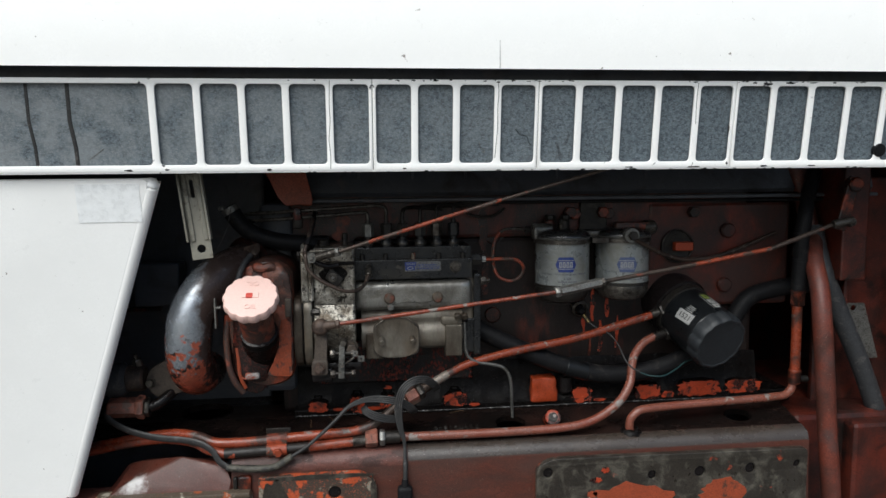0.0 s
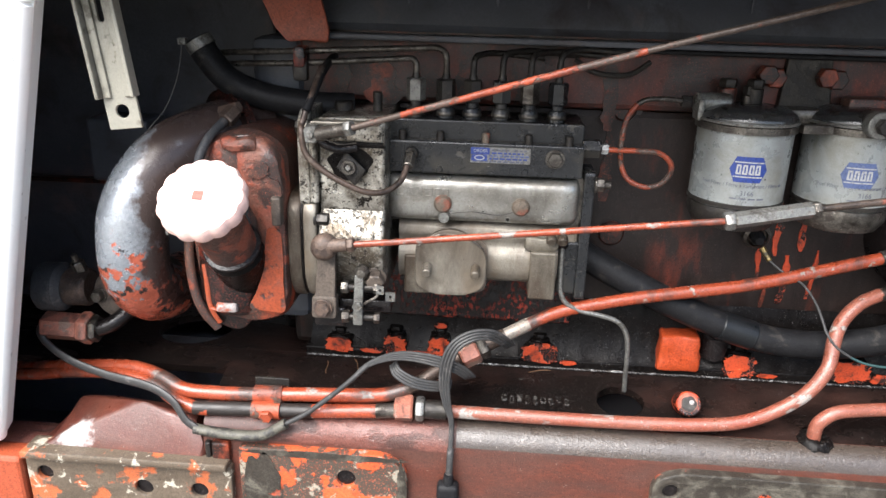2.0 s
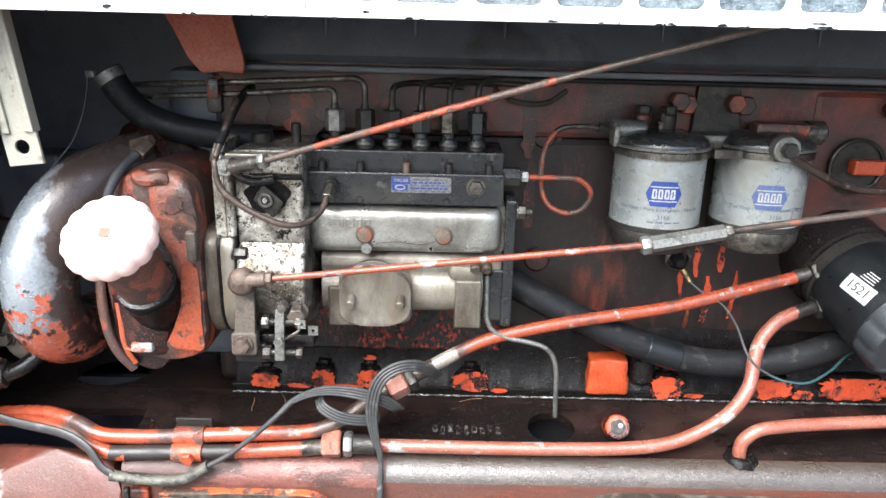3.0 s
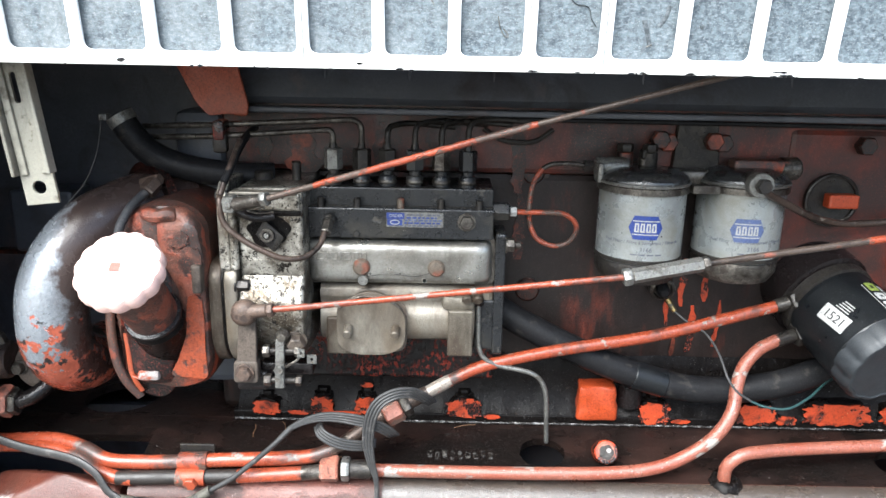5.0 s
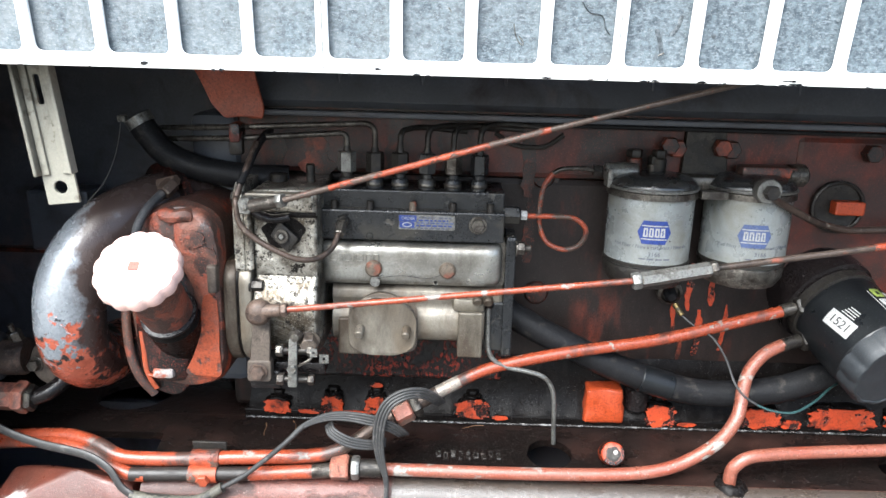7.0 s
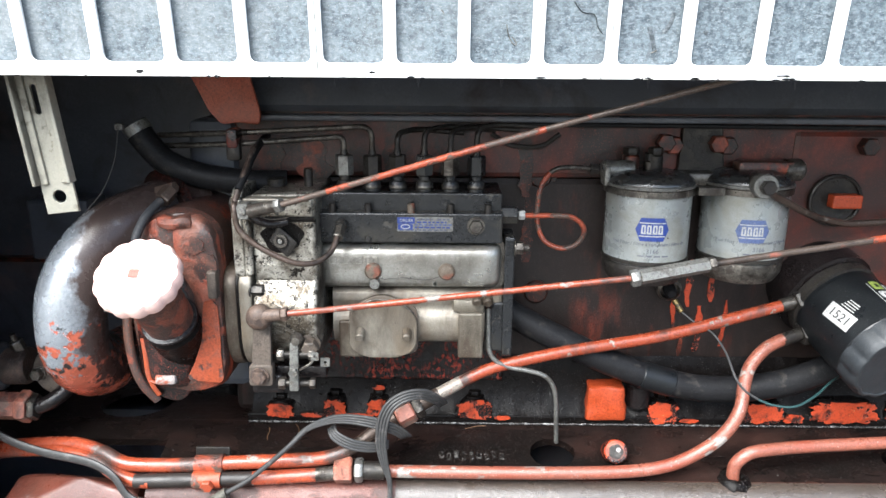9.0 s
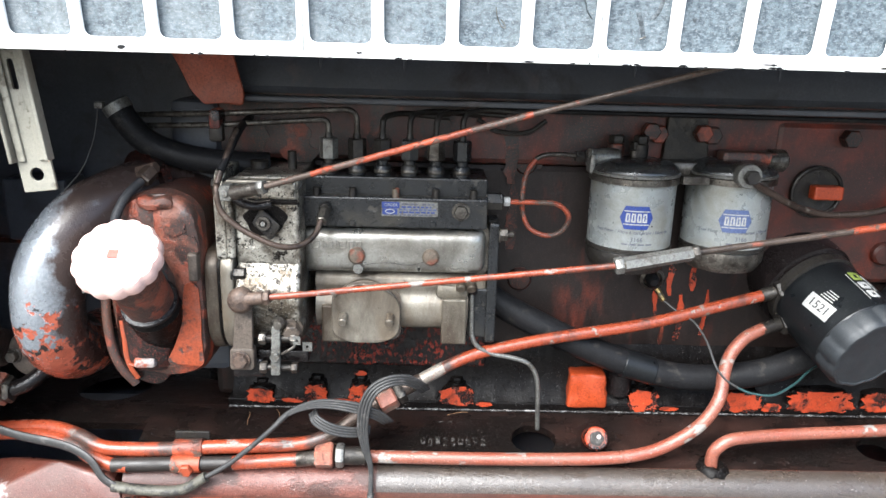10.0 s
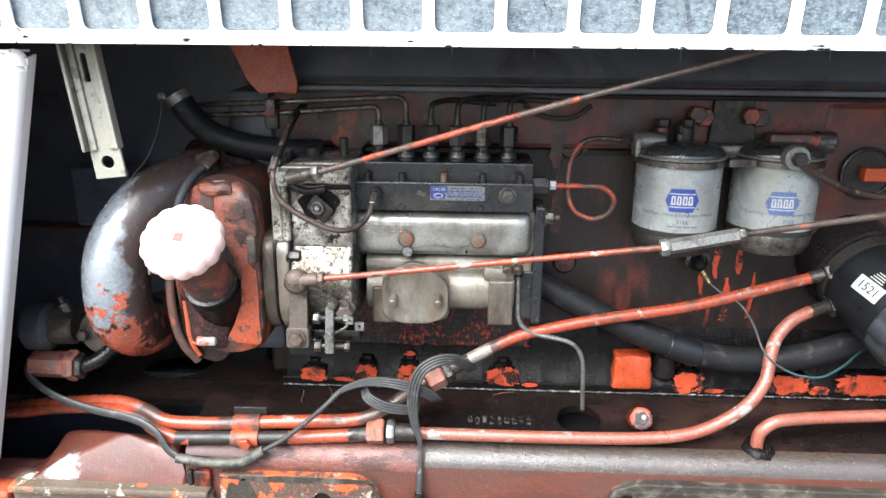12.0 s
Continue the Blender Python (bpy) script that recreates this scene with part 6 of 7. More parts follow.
cap = part("cap", lathe([(0.030, 0.009), (0.0355, 0.0105), (0.0362, 0.013), (0.0362, 0.0205), (0.0345, 0.0238), (0.028, 0.0245), (0, 0.0245)], cm, None, 112, 14, 0.055), cap_pink, fc, "faded pink plastic cap with scalloped rim")
up = cm.to_3x3().inverted() @ Vector((0, 0, 1))
face = cm @ Matrix.Translation((0, 0, 0.0250)) @ Matrix.Rotation(math.atan2(up.y, up.x) - math.pi / 2, 4, "Z")
part("raised_word", lettering("OIL", 0.0105, 0.0004, face @ Matrix.Translation((0.002, -0.019, 0))), cap_pink, cap)
part("raised_word", lettering("OIL", 0.0105, 0.0004, face @ Matrix.Translation((0.002, 0.020, 0)) @ Matrix.Rotation(math.pi, 4, "Z")), cap_pink, cap)
part("raised_sign", plate(rounded(rect(-0.011, -0.004, 0.011, 0.005), 0.001), [], 0.0012, face), cap_pink, cap)
part("red_mark", plate(rounded(rect(-0.0055, -0.0045, 0.0035, 0.0035), 0.0015), [], 0.0016, face), red_ink, cap)
el = thing("intake_elbow", (-0.25, 0.12, 0.87), "large bent intake pipe, black paint worn to red below", "pipe")
ep_ = smooth_path([(-0.168, 0.20, 1.064), (-0.200, 0.158, 1.060), (-0.234, 0.124, 1.040), (-0.2585, 0.106, 1.000), (-0.2655, 0.103, 0.955), (-0.2655, 0.114, 0.922), (-0.2645, 0.144, 0.901), (-0.263, 0.20, 0.892)], 8)
n = len(ep_)
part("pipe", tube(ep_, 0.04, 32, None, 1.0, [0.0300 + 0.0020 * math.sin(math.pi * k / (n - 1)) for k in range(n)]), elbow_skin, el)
part("upper_flange", lathe([(0.030, 0), (0.040, 0.001), (0.040, 0.010), (0.030, 0.011)], aim(ep_[6], ep_[4]), None, 32), red_half, el)
lf = part("lower_flange", plate(rounded([(-0.300, 0.928), (-0.336, 0.908), (-0.342, 0.888), (-0.334, 0.870), (-0.320, 0.863), (-0.290, 0.872), (-0.245, 0.880), (-0.235, 0.900), (-0.250, 0.932)], 0.012, 4), [], 0.010, front(0.156), 0.0015), lever_brown, el, "grey-brown bolted flange")
bolt("flange_bolt", (-0.334, 0.151, 0.888), (-0.3345, 0.143, 0.8885), 0.011, lf, steel)
part("bolt_tab", box((-0.2236, 0.0925, 1.0020), (0.0028, 0.010, 0.043), 0.001), zinc, el, "pale metal tab")
part("tab_lip", box((-0.2195, 0.0925, 1.0100), (0.0090, 0.010, 0.0035), 0.001), zinc, el)
st = thing("dipstick_tube", (-0.19, 0.17, 1.05), "short grey tube with a brass fitting beside the elbow", "tube")
part("tube", tube(smooth_path([(-0.178, 0.128, 1.079), (-0.185, 0.108, 1.068), (-0.190, 0.097, 1.054), (-0.193, 0.095, 1.040)]), 0.0042, 12), grey_rubber, st)
part("fitting", hexnut((-0.178, 0.130, 1.079), (-0.172, 0.142, 1.087), 0.014), pipe_brown, st)
part("elbow_fitting", hexnut((-0.188, 0.148, 1.084), (-0.168, 0.142, 1.090), 0.010), dusty_brown, st)

# ---- bracket under the grille ----
bk = thing("panel_bracket", (-0.228, 0.045, 1.09), "dirty cream slotted bracket hanging below the grille", "bracket")
BM = Matrix.Translation((-0.2285, 0.047, 1.0985)) @ Matrix.Rotation(radians(-6.5), 4, "Y") @ FRONT
part("strip", plate(rounded(rect(-0.0135, -0.014, 0.0135, 0.125), 0.001), [circle(0, 0, 0.0055, 18), rounded(rect(-0.0025, 0.068, 0.0025, 0.092), 0.0024)], 0.003, BM, 0.0005), bracket_paint, bk)
for sx in (-1, 1):
    part("flange", box((sx * 0.0145, 0.068, 0.004), (0.003, 0.114, 0.011), 0.0008, BM), bracket_paint, bk)
part("rib", box((0.0085, 0.068, 0.002), (0.006, 0.114, 0.004), 0.001, BM), bracket_paint, bk)
part("rib", box((-0.0085, 0.068, 0.002), (0.006, 0.114, 0.004), 0.001, BM), bracket_paint, bk)
rb = thing("red_bracket", (-0.115, 0.18, 1.15), "flat red bracket hanging from the hood", "bracket")
part("strip", plate(rounded([(-0.182, 1.235), (-0.108, 1.235), (-0.098, 1.189), (-0.0905, 1.158), (-0.0925, 1.1465), (-0.112, 1.149), (-0.130, 1.147), (-0.142, 1.160), (-0.154, 1.187)], 0.004), [], 0.004, front(0.18), 0.0006), orange_paint, rb)
part("lug", box((-0.165, 0.35, 1.236), (0.05, 0.35, 0.01), 0.002), shield_dark, rb)

# ---- hydraulic pipes ----
pa = thing("upper_hydraulic_pipe", (0.101, 0.1311, 0.8007), "orange red hydraulic pipe with chipped paint and steel unions", "pipe")
left = smooth_path([(-0.55, 0.20, 0.768), (-0.447, 0.175, 0.782), (-0.413, 0.165, 0.791), (-0.344, 0.148, 0.806), (-0.298, 0.138, 0.8125), (-0.262, 0.124, 0.811), (-0.242, 0.116, 0.8055), (-0.222, 0.1135, 0.8035), (-0.177, 0.113, 0.804), (-0.114, 0.113, 0.808), (-0.036, 0.115, 0.8115), (-0.008, 0.119, 0.818)], 8)
part("pipe", lumpy(tube(left, 0.0073, 16), 0.0003), red_clean, pa)
part("bare_bend", tube(smooth_path([(-0.009, 0.1190, 0.8178), (0.0070, 0.1225, 0.8265), (0.0261, 0.1274, 0.8404), (0.045, 0.1289, 0.8528)]), 0.0070, 16), pipe_brown, pa)
dr = (Vector((0.1403, 0.1549, 0.8982)) - Vector((0.045, 0.1289, 0.8528))).normalized()
o = Vector((0.045, 0.1289, 0.8528))
part("union_nut", hexnut(o, o + dr * 0.019, 0.0235), nut_red, pa, "union nut with red paint on one flat")
part("lock_nut", hexnut(o + dr * 0.020, o + dr * 0.029, 0.0225), steel, pa)
part("ferrule", rod(o + dr * 0.029, o + dr * 0.050, 0.0076, 0.0072), pipe_brown, pa)
part("bare_stretch", rod(o + dr * 0.050, o + dr * 0.076, 0.0068, seg=16), worn_pipe, pa, "stretch of pipe worn to pale metal")
part("pipe", tube(bends([o + dr * 0.074, (0.1403, 0.1549, 0.8967), (0.2114, 0.1627, 0.9115), (0.3288, 0.1704, 0.9288), (0.4537, 0.182, 0.9601)], 0.035), 0.0063, 16), red_clean, pa)
part("end_ferrule", rod((0.4517, 0.182, 0.9596), (0.4667, 0.1827, 0.9637), 0.0072, bevel=0.001), steel, pa)
part("end_nut", hexnut((0.4657, 0.1827, 0.9637), (0.4795, 0.1841, 0.9679), 0.0235), dark_steel, pa)
pb = thing("lower_hydraulic_pipe", (0.207, 0.1148, 0.7924), "orange red hydraulic pipe along the chassis shelf", "pipe")
part("pipe", tube(smooth_path([(-0.55, 0.19, 0.762), (-0.441, 0.165, 0.780), (-0.381, 0.153, 0.794), (-0.317, 0.136, 0.806), (-0.270, 0.120, 0.805), (-0.247, 0.109, 0.797), (-0.225, 0.1035, 0.792), (-0.206, 0.102, 0.791)]), 0.0070, 16), red_clean, pb)
part("black_sleeve", rod((-0.222, 0.1025, 0.7915), (-0.101, 0.1035, 0.7955), 0.0072), sleeve_black, pb, "stretch of blackened sleeve")
part("pipe", rod((-0.101, 0.1035, 0.7955), (-0.0366, 0.1065, 0.7985), 0.0071), red_clean, pb)
part("bare_end", rod((-0.0366, 0.1065, 0.7985), (-0.0154, 0.1085, 0.7998), 0.0074), steel, pb)
part("union_nut", hexnut((-0.018, 0.1107, 0.8014), (0.0005, 0.1107, 0.8017), 0.0235, None, 0.25), nut_red, pb)
part("lock_nut", hexnut((0.0031, 0.1107, 0.8017), (0.0116, 0.1107, 0.8017), 0.0215), zinc, pb)
part("ferrule", rod((0.0116, 0.1107, 0.8017), (0.0344, 0.1107, 0.8014), 0.0095, bevel=0.001), dark_steel, pb)
part("pipe", tube(smooth_path([(0.0334, 0.1107, 0.8009), (0.1224, 0.1107, 0.8003), (0.2072, 0.1111, 0.8004), (0.2812, 0.1132, 0.8016), (0.3253, 0.1165, 0.8069), (0.3585, 0.1211, 0.8203), (0.3828, 0.1229, 0.8405), (0.3983, 0.1288, 0.8642), (0.4068, 0.1448, 0.8859), (0.4162, 0.1564, 0.902), (0.4332, 0.165, 0.9175), (0.4535, 0.1712, 0.9259)]), 0.0066, 16), red_pale, pb)
part("bare_end", rod((0.4516, 0.1708, 0.9248), (0.4749, 0.1766, 0.9306), 0.0068), dark_steel, pb)
part("end_nut", hexnut((0.4729, 0.1762, 0.9301), (0.4847, 0.1781, 0.9328), 0.022), dark_steel, pb)
cl = thing("pipe_clamp", (-0.1481, 0.1189, 0.7931), "red painted double pipe clamp", "clamp")
part("upper_shell", lathe([(0.0075, -0.0145), (0.0092, -0.0145), (0.0092, 0.0145), (0.0075, 0.0145)], aim((-0.147, 0.113, 0.806), (0.5, 0.113, 0.838)), None, 24), rod_worn, cl)
part("lower_shell", lathe([(0.0074, -0.0145), (0.0090, -0.0145), (0.0090, 0.0145), (0.0074, 0.0145)], aim((-0.147, 0.1028, 0.7940), (0.5, 0.1028, 0.815)), None, 24), rod_worn, cl)
part("bolt", hexnut((-0.145, 0.0945, 0.7935), (-0.145, 0.0895, 0.7925), 0.0120), rod_worn, cl)
part("back_plate", box((-0.1466, 0.1245, 0.8030), (0.036, 0.003, 0.032), 0.001), dark_steel, cl)
hk = thing("drain_pipe", (0.5197, 0.1395, 0.7915), "faded red drain pipe hooking down into the shelf", "pipe")
part("pipe", tube(smooth_path([(0.3975, 0.1215, 0.774), (0.3955, 0.1200, 0.8010), (0.4, 0.1189, 0.8132), (0.413, 0.1198, 0.8215), (0.4365, 0.1237, 0.8229), (0.4776, 0.1307, 0.8226), (0.6272, 0.1483, 0.8218), (0.655, 0.1546, 0.8212), (0.676, 0.157, 0.8225), (0.689, 0.160, 0.831), (0.6935, 0.160, 0.846)]), 0.0065, 16), red_pale, hk)
gk = lathe([(0.0075, 0.004), (0.0100, 0.0062), (0.0135, 0.0050), (0.0165, 0.0018), (0.0180, -0.003), (0.0075, -0.003)], Matrix.Translation((0.398, 0.122, SHELF)), None, 48)
for v in gk.verts:
    v.co += 0.0022 * Vector(noise.noise_vector(v.co * 130)) + 0.0010 * Vector(noise.noise_vector(v.co * 330))
part("grease_ring", gk, sludge_black, hk, "collar of black grease round the hole")
part("elbow", rod((0.6935, 0.160, 0.841), (0.6935, 0.158, 0.866), 0.0105, bevel=0.002), red_worn, hk)
part("riser", rod((0.6935, 0.158, 0.864), (0.6905, 0.155, 0.976), 0.0080), red_clean, hk)
part("collar", hexnut((0.6905, 0.155, 0.974), (0.6905, 0.155, 1.001), 0.0215), red_worn, hk)
part("rubber_sleeve", tube(smooth_path([(0.6905, 0.155, 1.000), (0.690, 0.153, 1.036), (0.690, 0.150, 1.087), (0.695, 0.152, 1.123), (0.712, 0.1704, 1.159), (0.74, 0.2, 1.19)]), 0.0115, 16), rubber, hk)
for z in (1.05, 1.07, 1.092):
    part("tape_band", lathe([(0.0116, -0.003), (0.0124, -0.0025), (0.0124, 0.0025), (0.0116, 0.003)], Matrix.Translation((0.690, 0.1535 - (z - 1.03) * 0.04, z)), None, 18), rubber, hk)
part("side_fitting", rod((0.698, 0.160, 0.850), (0.716, 0.158, 0.848), 0.006, bevel=0.001), dark_steel, hk)
# ---- rubber hoses ----
h1 = thing("coolant_hose", (0.35, 0.19, 0.85), "thick black rubber hose sagging along the block", "hose")
part("hose", tube(smooth_path([(0.15, 0.20, 0.955), (0.172, 0.195, 0.940), (0.217, 0.188, 0.918), (0.281, 0.183, 0.890), (0.346, 0.180, 0.869), (0.40, 0.180, 0.863), (0.46, 0.180, 0.870), (0.51, 0.185, 0.885), (0.56, 0.19, 0.91), (0.60, 0.20, 0.94), (0.625, 0.20, 0.975), (0.655, 0.20, 0.99), (0.72, 0.20, 1.0), (0.80, 0.2, 1.0)]), 0.0145, 20), rubber, h1)
part("band", lathe([(0.0146, -0.018), (0.0153, -0.017), (0.0153, 0.017), (0.0146, 0.018)], aim((0.326, 0.1805, 0.8745), (0.346, 0.180, 0.869)), None, 24), black_gloss, h1)
h2 = thing("breather_hose", (-0.16, 0.17, 1.09), "black rubber hose with a steel clip", "hose")
part("hose", tube(smooth_path([(-0.2135, 0.168, 1.148), (-0.203, 0.168, 1.130), (-0.184, 0.168, 1.110), (-0.152, 0.170, 1.097), (-0.108, 0.174, 1.090), (-0.07, 0.185, 1.088)]), 0.0128, 18), rubber, h2)
part("clip", lathe([(0.0128, -0.0045), (0.0136, -0.0045), (0.0136, 0.0045), (0.0128, 0.0045)], aim((-0.2105, 0.168, 1.143), (-0.216, 0.168, 1.152)), None, 24), zinc, h2)
part("clip_screw", box((-0.222, 0.156, 1.146), (0.008, 0.008, 0.006), 0.001), zinc, h2)
h3 = thing("fat_red_pipe", (0.69, 0.065, 0.6), "thick dull red pipe standing before the bulkhead", "pipe")
part("pipe", tube(smooth_path([(0.715, 0.215, 1.20), (0.736, 0.200, 1.099), (0.729, 0.180, 1.078), (0.712, 0.150, 1.050), (0.705, 0.120, 1.003), (0.703, 0.104, 0.938), (0.709, 0.100, 0.853), (0.7155, 0.100, 0.783), (0.729, 0.100, 0.666), (0.75, 0.10, 0.45)]), 0.0145, 20), pipe_dull, h3)
h4 = thing("grey_hose", (0.83, 0.15, 0.6), "dusty grey rubber hose", "hose")
part("hose", tube(smooth_path([(0.735, 0.19, 1.10), (0.738, 0.17, 1.04), (0.750, 0.165, 1.005), (0.768, 0.168, 0.970), (0.791, 0.170, 0.925), (0.817, 0.170, 0.871), (0.842, 0.170, 0.812), (0.865, 0.170, 0.749), (0.888, 0.165, 0.66), (0.90, 0.15, 0.5)]), 0.0155, 18), grey_rubber, h4)
rw = thing("side_bracket_plate", (0.87, 0.2, 0.9), "dull red side plate with a bare metal tag", "plate")
part("sheet", box((0.865, 0.225, 0.95), (0.20, 0.012, 0.46), 0.003), red_dull, rw)
part("tag", plate(rounded([(0.806, 0.965), (0.846, 0.964), (0.877, 0.866), (0.857, 0.866)], 0.002), [circle(0.826, 0.956, 0.005, 14)], 0.003, front(0.205), 0.0005), zinc, rw, "bare metal tag with a hole")
part("edge_strip", box((0.783, 0.19, 1.08), (0.008, 0.05, 0.22), 0.002), red_dull, rw)
hz = thing("corrugated_conduit", (0.92, 0.18, 0.95), "grey ribbed conduit beside the bulkhead", "conduit")
part("conduit", lathe([(0.012 + 0.0025 * (k % 2), 0.004 * k) for k in range(40)], Matrix.Translation((0.905, 0.185, 0.86)), None, 18), grey_rubber, hz)

# ---- oil filter ----
OB, OF = Vector((0.5105, 0.1945, 0.9635)), Vector((0.535, 0.103, 0.926))
od = (OF - OB).normalized()
on = (Vector((-0.030, -0.016, 0.018)) - od * Vector((-0.030, -0.016, 0.018)).dot(od)).normalized()
oy = od.cross(on)
OM = Matrix((( on.x, oy.x, od.x, OB.x), (on.y, oy.y, od.y, OB.y), (on.z, oy.z, od.z, OB.z), (0, 0, 0, 1)))
of = thing("oil_filter", tuple(OB), "glossy black spin-on oil filter with a white label", "filter")
R = 0.0468
oc = part("can", lathe([(0.040, 0.006), (0.0455, 0.008), (R, 0.014), (R, 0.0770), (R * 0.985, 0.0785), (R * 0.90, 0.0790), (0, 0.0790)], OM, None, 48), black_gloss, of)
part("fluted_end", lathe([(R * 0.90, 0.0775), (R * 0.995, 0.0780), (R * 0.990, 0.0930), (R * 0.965, 0.0975), (R * 0.93, 0.1000), (R * 0.88, 0.1005), (R * 0.85, 0.0995), (R * 0.4, 0.0985), (0, 0.0985)], OM, None, 120, 12, 0.045), end_black, oc, "fluted black end of the can")
part("base_ring", lathe([(0.038, -0.004), (0.0485, -0.002), (0.0485, 0.008), (0.044, 0.010)], OM, None, 40), dark_steel, of)
part("adaptor", lathe([(0.052, -0.05), (0.052, -0.006), (0.045, -0.003)], OM, None, 32), grease_black, of)


def on_can(bm, along, around):
    """Lays a drawing (x along the filter, y round it, z outward) on the filter."""
    ys = [v.co.y for v in bm.verts]
    y = min(ys) + 0.003
    while y < max(ys):
        bmesh.ops.bisect_plane(bm, geom=[*bm.verts, *bm.edges, *bm.faces], plane_co=(0, y, 0), plane_no=(0, 1, 0))
        y += 0.003
    for v in bm.verts:
        a = -(v.co.y / R + around)
        v.co = OM @ Vector(((R + v.co.z) * math.cos(a), (R + v.co.z) * math.sin(a), along + v.co.x))
    return bm


TW = Matrix.Rotation(radians(7), 4, "Z")
lb = part("label", on_can(plate([tuple(TW @ Vector((x, y, 0)))[:2] for x, y in rounded(rect(-0.016, -0.0085, 0.016, 0.0085), 0.001)], [], 0.0004), 0.050, 0.0), white_ink, oc, "white paper label")
part("printed_number", on_can(lettering("1521", 0.0125, 0.0001, Matrix.Translation((0, 0, 0.0004)) @ TW), 0.050, 0.0), black_ink, lb)
for k in range(4):
    part("print_bar", on_can(plate(rect(-0.008 + 0.001 * k, 0.0105 + 0.0028 * k, 0.008 - 0.001 * (k % 2), 0.0115 + 0.0028 * k), [], 0.0003, TW), 0.050, 0.0), white_ink, oc)
for x0, x1, mt in ((-0.024, -0.012, lime_ink), (-0.009, 0.001, white_ink), (0.004, 0.014, white_ink)):
    part("logo_block", on_can(plate(rounded(rect(x0, -0.006, x1, 0.006), 0.002), [rect(x0 + 0.0035, -0.0015, x1 - 0.0035, 0.003)], 0.0003), 0.052, 1.15), mt, oc)
for dx, w in ((-0.02, 0.007), (-0.011, 0.006), (-0.003, 0.006)):
    part("print_bar", on_can(plate(rect(dx, 0.009, dx + w, 0.0125), [], 0.0003), 0.052, 1.15), white_ink, oc)
part("logo_line", on_can(plate(rect(-0.022, -0.0095, 0.016, -0.0088), [], 0.0003), 0.052, 1.15), white_ink, oc)

# ---- small things on the shelf and block ----
sn = thing("pressure_sender", (0.342, 0.205, 0.968), "dark oil pressure sender with a steel rim", "sensor")
SD = aim((0.341, 0.222, 0.971), (0.330, 0.0, 0.93))
part("rim", lathe([(0.0135, 0), (0.0135, 0.016), (0.0105, 0.018), (0.0095, 0.012), (0, 0.012)], SD, None, 24), steel, sn)
part("core", lathe([(0.007, 0.01), (0.007, 0.022), (0.004, 0.026), (0, 0.026)], SD, None, 18), rubber, sn)
part("terminal", rod((0.343, 0.197, 0.960), (0.350, 0.189, 0.949), 0.0034, 0.0028, 0.0006, 12), brass, sn)
sw = thing("sender_wire", (0.4, 0.12, 0.89), "thin grey and teal wire drooping from the sender", "wire")
part("wire", tube(smooth_path([(0.350, 0.189, 0.949), (0.362, 0.180, 0.9405), (0.376, 0.165, 0.9345), (0.384, 0.145, 0.921), (0.388, 0.125, 0.903), (0.396, 0.118, 0.892), (0.409, 0.114, 0.884)]), 0.0012, 8), cable_black, sw)
part("teal_wire", tube(smooth_path([(0.409, 0.114, 0.884), (0.424, 0.112, 0.879), (0.446, 0.112, 0.878), (0.472, 0.125, 0.884), (0.495, 0.145, 0.888), (0.52, 0.17, 0.885)]), 0.0012, 8), teal_wire, sw)
pg = thing("dowel_plug", (0.277, 0.1359, 0.7974), "round peg with a ring of red paint", "peg")
PD = Vector((-0.06, -0.86, 0.5)).normalized()
P0 = Vector((0.2773, 0.1415, 0.8078))
part("peg", lathe([(0.0125, -0.02), (0.0125, 0.003), (0.0112, 0.0045), (0, 0.005)], aim(P0, P0 + PD), None, 28), red_chip, pg)
part("bare_face", lathe([(0.0088, 0), (0.0085, 0.0008), (0, 0.0010)], aim(P0 + PD * 0.0046, P0 + PD), None, 20), nut_red, pg)
part("dark_core", lathe([(0.0076, 0), (0.0072, 0.0010), (0.003, 0.0012), (0, 0.0006)], aim(P0 + PD * 0.0056, P0 + PD), None, 30, 5, 0.14), dark_steel, pg)
part("pale_spot", lathe([(0.0026, 0), (0.0022, 0.0006), (0, 0.0008)], aim(P0 + PD * 0.0066 + Vector((0.002, 0, 0.002)), P0 + PD * 2), None, 11), worn_white, pg)
ds = thing("drain_tube", (0.2054, 0.1697, 0.8027), "thin steel drain tube bent down into a hole in the shelf", "pipe")
part("tube", tube(smooth_path([(0.1385, 0.1528, 0.9745), (0.1393, 0.1528, 0.934), (0.1408, 0.1528, 0.9177), (0.1475, 0.1528, 0.9064), (0.1618, 0.1528, 0.8993), (0.1823, 0.1528, 0.8952), (0.1986, 0.1528, 0.8901), (0.2085, 0.1545, 0.8788), (0.2135, 0.1575, 0.86), (0.2170, 0.167, 0.822), (0.2188, 0.1715, 0.801)]), 0.0025, 10), zinc, ds)
part("elbow", rod((0.1387, 0.150, 0.966), (0.1387, 0.166, 0.976), 0.0055, bevel=0.002, seg=16), grease_black, ds)
dg = thing("casting_digits", (0.125, 0.152, 0.796), "row of wet raised casting marks, glints in their colour", "marking")
rnd = random.Random(12)
